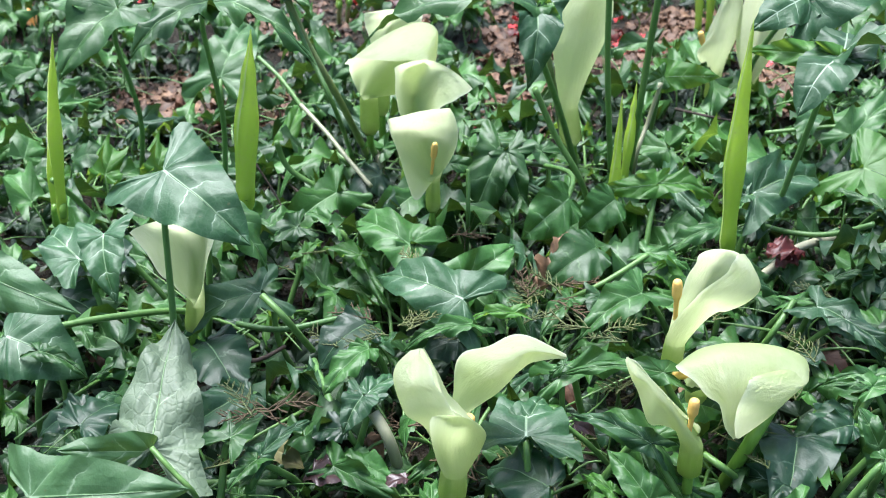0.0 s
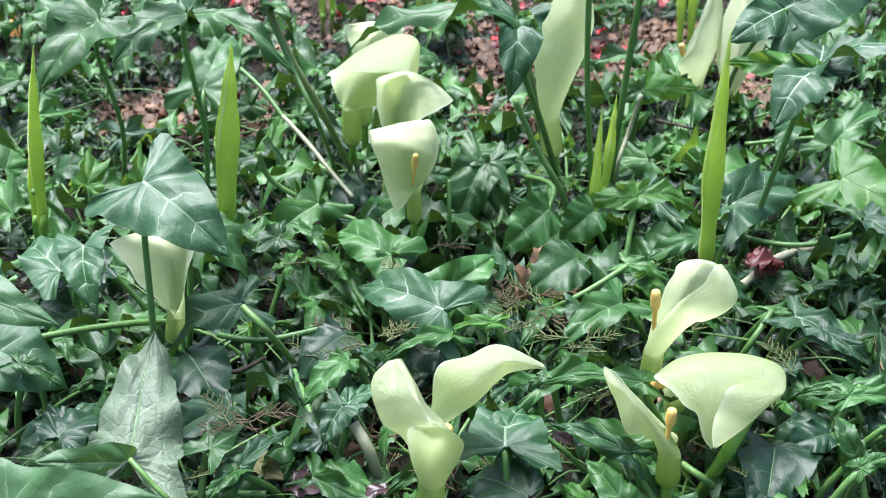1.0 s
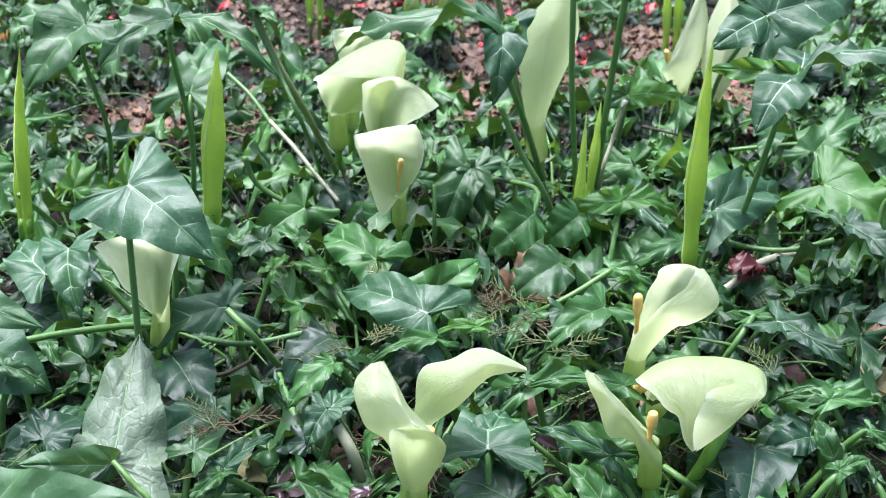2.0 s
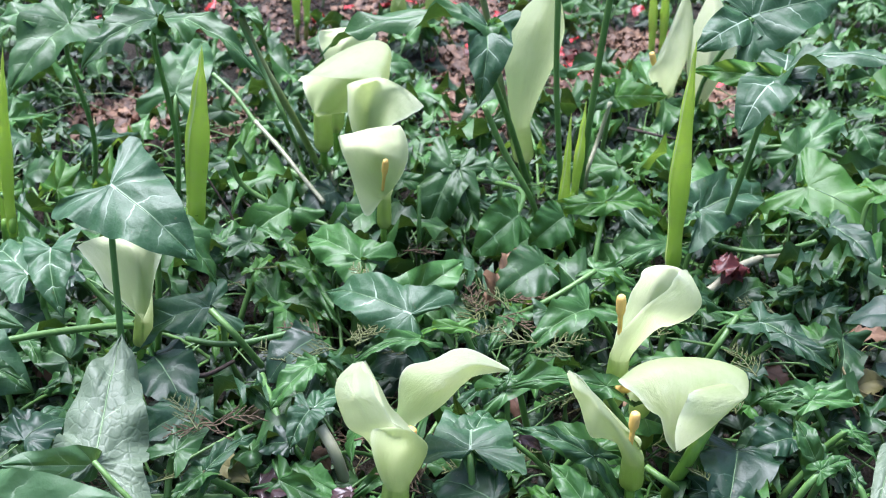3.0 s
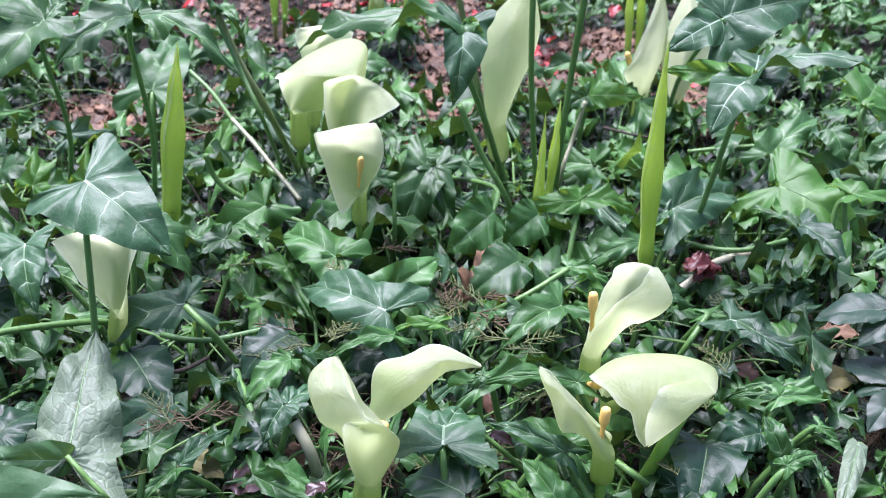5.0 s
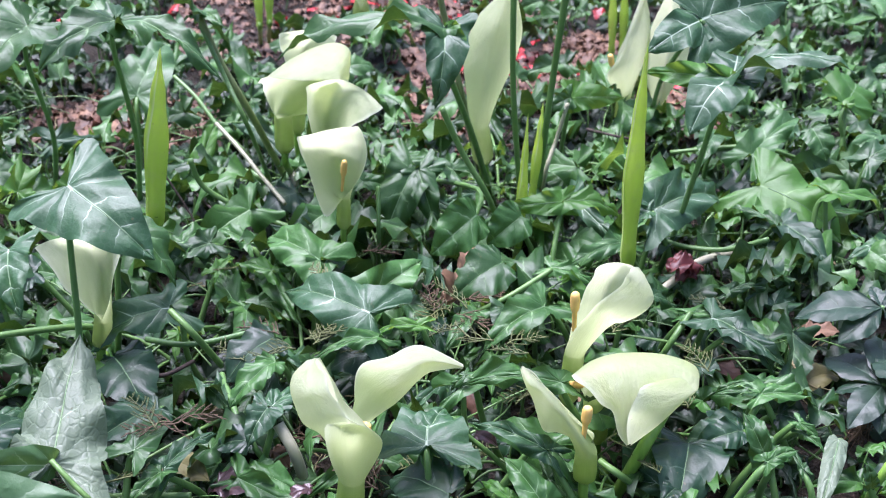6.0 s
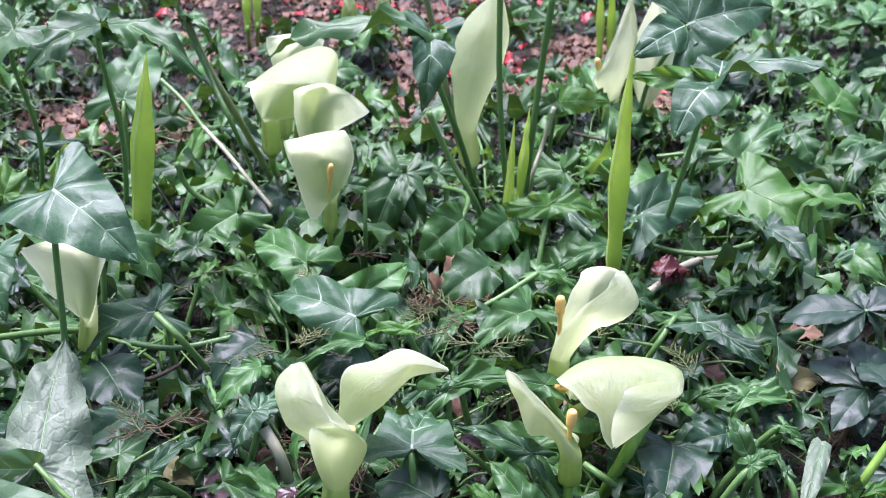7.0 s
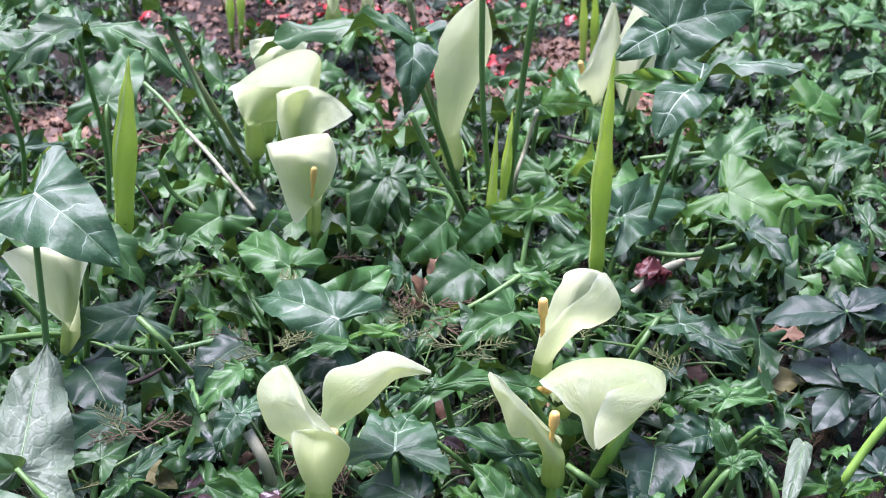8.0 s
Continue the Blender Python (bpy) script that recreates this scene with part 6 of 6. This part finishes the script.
hellebore_leaf("grey-green fingered hellebore leaf with spreading leaflets", (0.579, 1.029, 0.155), (0.667, 1.147, 0.000), [(0.480, 1.047, 0.135), (0.518, 1.002, 0.125), (0.600, 1.014, 0.125), (0.646, 1.034, 0.145), (0.646, 1.061, 0.165), (0.576, 1.064, 0.165)])
hellebore_leaf("dark fingered hellebore leaf in the shade", (0.563, 0.952, 0.095), (0.614, 1.044, 0.000), [(0.529, 1.037, 0.085), (0.511, 0.964, 0.075), (0.506, 0.903, 0.075), (0.548, 0.899, 0.065), (0.593, 0.911, 0.075), (0.640, 1.023, 0.085), (0.594, 1.060, 0.095)])
hellebore_leaf("dark fingered hellebore leaf in the shade", (0.583, 0.912, 0.115), (0.647, 0.996, 0.000), [(0.563, 0.996, 0.105), (0.553, 0.921, 0.085), (0.579, 0.880, 0.075), (0.629, 0.916, 0.095), (0.637, 0.979, 0.115)])
hellebore_leaf("dark fingered hellebore leaf in the shade", (0.543, 0.799, 0.095), (0.601, 0.880, 0.000), [(0.498, 0.815, 0.075), (0.521, 0.838, 0.095), (0.574, 0.846, 0.095), (0.595, 0.807, 0.095)])
hellebore_leaf("far glossy fingered hellebore leaf", (0.987, 2.156, 0.170), (1.118, 2.415, 0.000), [(0.945, 2.236, 0.140), (0.966, 2.177, 0.120), (1.040, 2.175, 0.120), (1.101, 2.219, 0.150), (1.071, 2.283, 0.170), (0.995, 2.285, 0.170)], ARUM_GREEN)
hellebore_leaf("far glossy fingered hellebore leaf", (0.899, 2.265, 0.170), (1.001, 2.505, 0.000), [(0.845, 2.281, 0.140), (0.881, 2.228, 0.130), (0.952, 2.257, 0.140), (0.972, 2.331, 0.170), (0.897, 2.344, 0.180)], ARUM_GREEN)
hellebore_leaf("far glossy fingered hellebore leaf", (0.963, 1.936, 0.140), (1.058, 2.113, 0.000), [(0.902, 1.961, 0.120), (0.941, 1.933, 0.100), (1.008, 1.932, 0.100), (1.044, 1.979, 0.130), (0.983, 2.009, 0.150)], ARUM_GREEN)


def root_tuft(label, top, end, count, seed):
    """A hanging tuft of thin dry roots."""
    rnd = random.Random(seed)
    top, d = Vector(top), Vector(end) - Vector(top)
    verts, faces = [], []
    for i in range(count):
        f = rnd.uniform(0.6, 1.05)
        j = [Vector((rnd.uniform(-1, 1), rnd.uniform(-1, 1), rnd.uniform(-1, 1))) * (0.018 * k) for k in (0.25, 0.7, 1.2)]
        v, g = tube([(0, 0, 0), d * (0.35 * f) + j[0], d * (0.7 * f) + j[1], d * f + j[2]], [(0, 0.0012), (1, 0.0005)], 5, 10)
        n = len(verts)
        verts += v
        faces += [tuple(a + n for a in q) for q in g]
    ob = new("root_tuft", mesh_of("root_tuft", verts, faces, None, [SPRIG_BROWN]))
    ob.matrix_world = Matrix.Translation(top)
    return tagged(ob, label, "roots")


root_tuft("dry brown thread-like roots hanging among dark leaves", (0.565, 0.947, 0.090), (0.522, 0.930, 0.020), 26, 3)
root_tuft("dry brown thread-like roots beside a pale flower", (-0.025, 0.875, 0.050), (-0.040, 0.850, 0.010), 14, 4)
root_tuft("dry brown thread-like roots beside a pale flower", (-0.092, 0.907, 0.060), (-0.140, 0.960, 0.030), 12, 5)

# ---- the leaf carpet that fills the bed ----
def small_leaf(outline, length, width, skin, seed, rise, wave=0.12):
    """The blade and the stalk of a low carpet leaf, tilted at random, standing on the origin."""
    rnd = random.Random(seed)
    verts, faces, uvs = blade(outline, length, width, rnd.uniform(0.04, 0.24), rnd.uniform(-0.2, 0.6), wave * rnd.uniform(0.6, 1.3), rnd.uniform(-0.2, 0.6),
                              0.012, rnd.uniform(0, 0.35), seed, 26, 5, 5)
    turn = pose(0, -0.4 * length, rise, rnd.uniform(-42, 24), rnd.uniform(-36, 36), 0)
    hub = turn @ Vector((0, 0, -0.001))
    sv, sf = tube([(0, -0.3 * length, -0.012), (0, -0.6 * length, rise * 0.5), hub], [(0, 0.0024), (1, 0.0015)], 6, 7)
    return mesh_of("small_blade", [turn @ Vector(v) for v in verts], faces, uvs, [skin]), mesh_of("small_stalk", sv, sf, None, [STALK])


BARE = [((-0.62, 2.02), (0.15, 0.15)), ((-0.46, 2.0), (0.08, 0.14)), ((-0.38, 2.75), (0.30, 0.42)), ((0.06, 2.18), (0.11, 0.30)), ((0.27, 2.24), (0.09, 0.15)),
        ((0.46, 2.4), (0.15, 0.18)), ((0.56, 2.04), (0.10, 0.12)), ((0.10, 2.78), (0.25, 0.28))]


def bare(x, y, grow=1.0):
    return any(((x - c[0]) / (s[0] * grow)) ** 2 + ((y - c[1]) / (s[1] * grow)) ** 2 < 1 for c, s in BARE)


KINDS = [("arum_leaf", ARUM, 0.58, ARUM_GREEN, 0.105, 0.13, "small wavy green arum leaf close to the ground"),
         ("arum_leaf", ARROW, 0.60, ARUM_MARBLED, 0.095, 0.12, "small marbled arum leaf close to the ground"),
         ("cover_leaf", OVAL, 0.66, IVY_GREEN, 0.062, 0.06, "small oval green leaf close to the ground"),
         ("ivy_leaf", IVY, 0.90, IVY_DARK, 0.060, 0.06, "dark green ivy leaf in the ground cover"),
         ("arum_leaf", HALBERD, 0.55, ARUM_BRIGHT, 0.080, 0.14, "small bright green arum leaf close to the ground"),
         ("cover_leaf", OVAL, 0.74, IVY_DARK, 0.060, 0.06, "small dark oval leaf close to the ground")]
shapes = []
for k, (name, outline, width, skin, length, wave, label) in enumerate(KINDS):
    for v in range(4):
        shapes.append((k, *small_leaf(outline, length * (0.82 + 0.13 * v), width, skin, 900 + k * 10 + v, 0.042 + 0.023 * v, wave)))
UPPER = (0, 1, 2, 3, 0, 1, 2, 3, 4, 5, 6, 7, 8, 9, 10, 11, 12, 14, 16, 17, 18, 20, 21, 22)

rnd = random.Random(5)
spots = []
y = 0.45
while y < 3.7:
    half = 0.50 * y + 0.22
    gap = 0.046 if y < 1.3 else 0.053
    x = -half
    while x < half:
        px, py = x + rnd.uniform(-0.6, 0.6) * gap, y + rnd.uniform(-0.6, 0.6) * gap
        by_hellebore = ((px - 0.60) / 0.12) ** 2 + ((py - 1.0) / 0.12) ** 2 < 1
        if not by_hellebore and (not bare(px, py) or rnd.random() < 0.06):
            spots.append((px, py))
        x += gap
    y += gap
rnd.shuffle(spots)
single = [s for s in spots if 0.6 < s[1] < 1.75 and abs(s[0]) < 0.42 * s[1] + 0.1][:300]
taken = set(single)
models = {}
for px, py in single:
    pick = rnd.choice(UPPER)
    k, blade_mesh, stalk_mesh = shapes[pick]
    m = pose(px, py, ground_z(px, py), 0, 0, rnd.uniform(0, 360)) @ Matrix.Scale(rnd.uniform(0.45, 0.75) if py < 0.85 else rnd.uniform(0.6, 0.95) if py < 1.2 else rnd.uniform(0.7, 1.1), 4)
    if pick in models:
        copy_thing(models[pick], m @ Matrix.Scale(1 / models[pick].scale.x, 4))
        continue
    thing = new(KINDS[k][0])
    thing.matrix_world = m
    models[pick] = tagged(thing, KINDS[k][6], "leaf", "ground cover leaves")
    for part_name, me in (("blade", blade_mesh), ("stalk", stalk_mesh)):
        ob = new(part_name, me)
        ob.parent = thing


def joined(name, pieces, mats, label, category):
    """One mesh out of many placed copies of small meshes."""
    allv, allf, alluv, slots, n = [], [], [], [], 0
    for me, m in pieces:
        co = np.empty(len(me.vertices) * 3)
        me.vertices.foreach_get("co", co)
        co = np.c_[co.reshape(-1, 3), np.ones(len(me.vertices))]
        allv.append((co @ np.array(m).T)[:, :3])
        uv = np.zeros((len(me.vertices), 2))
        if me.uv_layers:
            li = np.empty(len(me.loops), dtype=np.int32)
            me.loops.foreach_get("vertex_index", li)
            lu = np.empty(len(me.loops) * 2, dtype=np.float32)
            me.uv_layers[0].data.foreach_get("uv", lu)
            uv[li] = lu.reshape(-1, 2)
        alluv.append(uv)
        for p in me.polygons:
            allf.append(tuple(i + n for i in p.vertices))
            slots.append(mats.index(me.materials[p.material_index]) if me.materials[p.material_index] in mats else 0)
        n += len(me.vertices)
    ob = new(name, mesh_of(name, np.concatenate(allv).tolist(), allf, np.concatenate(alluv), mats, slots))
    return tagged(ob, label, category, kind="stuff")


# low leaves, coloured darker to deepen the shade in the gaps
low = [small_leaf(o, n, w, COVER_SHADED, 960 + i, 0.008 + 0.004 * (i % 4), 0.10) for i, (o, n, w) in enumerate(
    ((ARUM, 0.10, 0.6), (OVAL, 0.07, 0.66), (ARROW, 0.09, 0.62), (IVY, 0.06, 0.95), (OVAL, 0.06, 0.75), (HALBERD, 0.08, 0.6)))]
pieces = []
for px, py in spots:
    if (px, py) in taken:
        continue
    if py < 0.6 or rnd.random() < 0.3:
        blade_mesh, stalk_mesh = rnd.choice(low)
    else:
        k, blade_mesh, stalk_mesh = shapes[rnd.choice(UPPER)]
    m = pose(px, py, ground_z(px, py), 0, 0, rnd.uniform(0, 360)) @ Matrix.Scale(rnd.uniform(0.45, 0.75) if py < 0.85 else rnd.uniform(0.55, 0.95) if py < 1.2 else rnd.uniform(0.7, 1.15), 4)
    pieces += [(blade_mesh, m), (stalk_mesh, m)]
# a lower storey under the others, its shade put into the leaf colour
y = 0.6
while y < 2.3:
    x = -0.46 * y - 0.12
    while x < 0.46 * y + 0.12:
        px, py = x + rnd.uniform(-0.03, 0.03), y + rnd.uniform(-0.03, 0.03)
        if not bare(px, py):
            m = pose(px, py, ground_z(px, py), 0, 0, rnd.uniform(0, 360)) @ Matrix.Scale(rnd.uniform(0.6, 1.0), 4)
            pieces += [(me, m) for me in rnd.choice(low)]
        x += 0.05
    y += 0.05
# the bed goes on to the sides, with larger and sparser leaves
rough = [small_leaf(o, n, w, COVER_GREEN, 980 + i, r)[0] for i, (o, n, w, r) in enumerate(((IVY, 0.10, 1.0, 0.03), (OVAL, 0.11, 0.65, 0.05), (ARUM, 0.15, 0.66, 0.06), (ARROW, 0.14, 0.7, 0.05)))]
y = -0.7
while y < 3.9:
    x = -2.3 + 0.2 * noise.noise((y * 1.3, 4, 0))
    while x < 2.3 + 0.2 * noise.noise((y * 1.3, 9, 0)):
        px, py = x + rnd.uniform(-0.04, 0.04), y + rnd.uniform(-0.04, 0.04)
        if py < 0.42 or abs(px) > 0.50 * py + 0.20:
            pieces.append((rnd.choice(rough), pose(px, py, ground_z(px, py), 0, 0, rnd.uniform(0, 360)) @ Matrix.Scale(rnd.uniform(0.7, 1.2), 4)))
        x += 0.075
    y += 0.075
joined("ground_cover", pieces, [COVER_GREEN, STALK, COVER_SHADED], "dense carpet of small green ivy and arum leaves", "ground cover")


# ---- fallen leaves, petals, twigs and crumbs ----
def curled(name, outline, length, width, skin, seed, curl):
    rnd = random.Random(seed)
    v, f, uv = blade(outline, length, width, curl * rnd.uniform(0.6, 1.2), rnd.uniform(-0.3, 0.5), 0.09, 0.2, 0.01, rnd.uniform(-0.2, 0.2), seed, 12, 3, 5)
    return mesh_of(name, v, f, uv, [skin])


dead = [curled("dead_leaf", o, 0.05 + 0.008 * i, 0.6, s, 40 + i, 0.14) for i, (o, s) in enumerate(
    ((OVAL, DEAD_LEAF), (IVY, DEAD_LEAF), (OVAL, DEAD_PINK), (LANCE, DEAD_LEAF), (OVAL, DEAD_PINK)))]
red = [curled("red_petal", OVAL, 0.035 + 0.006 * i, 0.8, s, 60 + i, 0.2) for i, s in enumerate((RED_LEAF, RED_LEAF, RED_DARK, RED_LEAF))]
rnd = random.Random(11)
count = 0
for c, s in BARE:
    for i in range(33):
        a, r = rnd.uniform(0, 6.28), math.sqrt(rnd.random())
        px, py = c[0] + math.cos(a) * r * s[0], c[1] + math.sin(a) * r * s[1]
        ob = new("dead_leaf", rnd.choice(dead))
        ob.matrix_world = pose(px, py, ground_z(px, py) + 0.008, rnd.uniform(-25, 25), rnd.uniform(-25, 25), rnd.uniform(0, 360)) @ Matrix.Scale(rnd.uniform(0.3, 0.75), 4)
        tagged(ob, "brown dry curled fallen leaf on the soil", "dead leaf", "fallen leaves")
for (cx, cy, sx, sy, n) in ((0.25, 2.31, 0.05, 0.05, 34), (0.07, 2.25, 0.08, 0.18, 26), (0.02, 2.9, 0.25, 0.2, 36), (-0.35, 2.85, 0.2, 0.2, 14), (0.52, 2.0, 0.12, 0.08, 8)):
    for i in range(n):
        px, py = rnd.gauss(cx, sx), rnd.gauss(cy, sy)
        ob = new("red_petal", rnd.choice(red))
        ob.matrix_world = pose(px, py, ground_z(px, py) + rnd.uniform(0.008, 0.03), rnd.uniform(-40, 40), rnd.uniform(-40, 40), rnd.uniform(0, 360)) @ Matrix.Scale(rnd.uniform(0.45, 1.0), 4)
        tagged(ob, "fallen crimson red petal on the leaf litter", "petal", "fallen petals")

chip = mesh_of("chip", [(0.005, 0, 0), (-0.004, 0.003, 0), (-0.002, -0.004, 0.001), (0.001, 0.001, 0.004), (0, 0, -0.003)],
               [(0, 1, 3), (1, 2, 3), (2, 0, 3), (1, 0, 4), (2, 1, 4), (0, 2, 4)], None, [CRUMBS])
pieces = []
for c, s in BARE:
    for i in range(1500):
        a, r = rnd.uniform(0, 6.28), rnd.random() ** 0.6 * 1.1
        px, py = c[0] + math.cos(a) * r * s[0], c[1] + math.sin(a) * r * s[1]
        pieces.append((chip, pose(px, py, ground_z(px, py) + 0.001, rnd.uniform(0, 360), rnd.uniform(0, 360), rnd.uniform(0, 360)) @ Matrix.Scale(rnd.uniform(0.4, 1.9), 4)))
for i in range(1500):
    py = rnd.uniform(0.55, 2.0)
    px = rnd.uniform(-0.5, 0.5) * py
    pieces.append((chip, pose(px, py, ground_z(px, py) + 0.001, rnd.uniform(0, 360), rnd.uniform(0, 360), rnd.uniform(0, 360)) @ Matrix.Scale(rnd.uniform(0.4, 1.5), 4)))
joined("soil_crumbs", pieces, [CRUMBS], "loose brown crumbs and bark chips on the soil", "soil crumbs")

pieces = []
for c, s in BARE:
    for i in range(240):
        a, r = rnd.uniform(0, 6.28), math.sqrt(rnd.random()) * 1.1
        px, py = c[0] + math.cos(a) * r * s[0], c[1] + math.sin(a) * r * s[1]
        pieces.append((rnd.choice(dead), pose(px, py, ground_z(px, py) + 0.004, rnd.uniform(-20, 20), rnd.uniform(-20, 20), rnd.uniform(0, 360)) @ Matrix.Scale(rnd.uniform(0.3, 0.8), 4)))
joined("leaf_litter", pieces, [LITTER], "small broken brown dead leaves on the soil", "leaf litter")

# thin green and dry stems that criss-cross between the leaves
thin = []
for i in range(8):
    r = random.Random(70 + i)
    n = 0.16 + 0.02 * i
    v, f = tube([(0, 0, 0), (r.uniform(-0.014, 0.014), n * 0.35, r.uniform(0.005, 0.03)), (r.uniform(-0.014, 0.014), n * 0.7, r.uniform(0.01, 0.03)), (r.uniform(-0.03, 0.03), n, r.uniform(-0.01, 0.03))],
                [(0, 0.0012), (1, 0.0007)], 5, 10)
    thin.append(mesh_of("thin_stem", v, f, None, [STALK]))
pieces = []
for i in range(190):
    py = 0.5 + 1.8 * rnd.random() ** 1.6
    px = rnd.uniform(-0.55, 0.55) * py
    if py < 0.95 and rnd.random() < 0.65:
        continue
    pieces.append((rnd.choice(thin), pose(px, py, ground_z(px, py) + rnd.uniform(0.01, 0.07), rnd.uniform(-6, 8), 0, rnd.uniform(0, 360))))
needle = []
for i in range(5):
    r = random.Random(170 + i)
    n = 0.012 + 0.005 * i
    v, f = tube([(0, 0, 0), (r.uniform(-0.004, 0.004), n * 0.5, 0.003), (r.uniform(-0.006, 0.006), n, r.uniform(0, 0.003))], [(0, 0.0009), (1, 0.0005)], 4, 4)
    needle.append(mesh_of("needle", v, f, None, [STRAW]))
for i in range(900):
    py = 0.5 + 1.7 * rnd.random() ** 1.5
    px = rnd.uniform(-0.52, 0.52) * py
    pieces.append((rnd.choice(needle), pose(px, py, ground_z(px, py) + rnd.uniform(0.002, 0.02), rnd.uniform(-20, 20), 0, rnd.uniform(0, 360)) @ Matrix.Scale(rnd.uniform(0.8, 1.6), 4)))
# leaf stalks that lean and lie between the leaves
leaning = []
for i in range(10):
    r = random.Random(270 + i)
    n, up = r.uniform(0.10, 0.22), r.uniform(0.02, 0.075)
    v, f = tube([(0, 0, -0.01), (r.uniform(-0.01, 0.01), n * 0.35, up * 0.75), (r.uniform(-0.015, 0.015), n * 0.7, up), (r.uniform(-0.03, 0.03), n, up * r.uniform(0.5, 1.1))],
                [(0, r.uniform(0.002, 0.0032)), (1, 0.0014)], 7, 12)
    leaning.append(mesh_of("leaning_stalk", v, f, None, [STALK]))
for i in range(420):
    py = 0.62 + 1.5 * rnd.random() ** 1.3
    px = rnd.uniform(-0.5, 0.5) * py
    if bare(px, py):
        continue
    me, m = rnd.choice(leaning), pose(px, py, ground_z(px, py), 0, 0, rnd.uniform(0, 360)) @ Matrix.Scale(rnd.uniform(0.5, 0.85) if py < 0.85 else rnd.uniform(0.7, 1.1), 4)
    if py < 1.3:
        ob = new("leaf_stalk", me)
        ob.matrix_world = m
        tagged(ob, "slender green leaf stalk leaning between leaves", "stalk", "leaning leaf stalks")
    else:
        pieces.append((me, m))
joined("thin_stems", pieces, [STALK, STRAW], "tangle of thin green and dry stems between leaves", "stems")
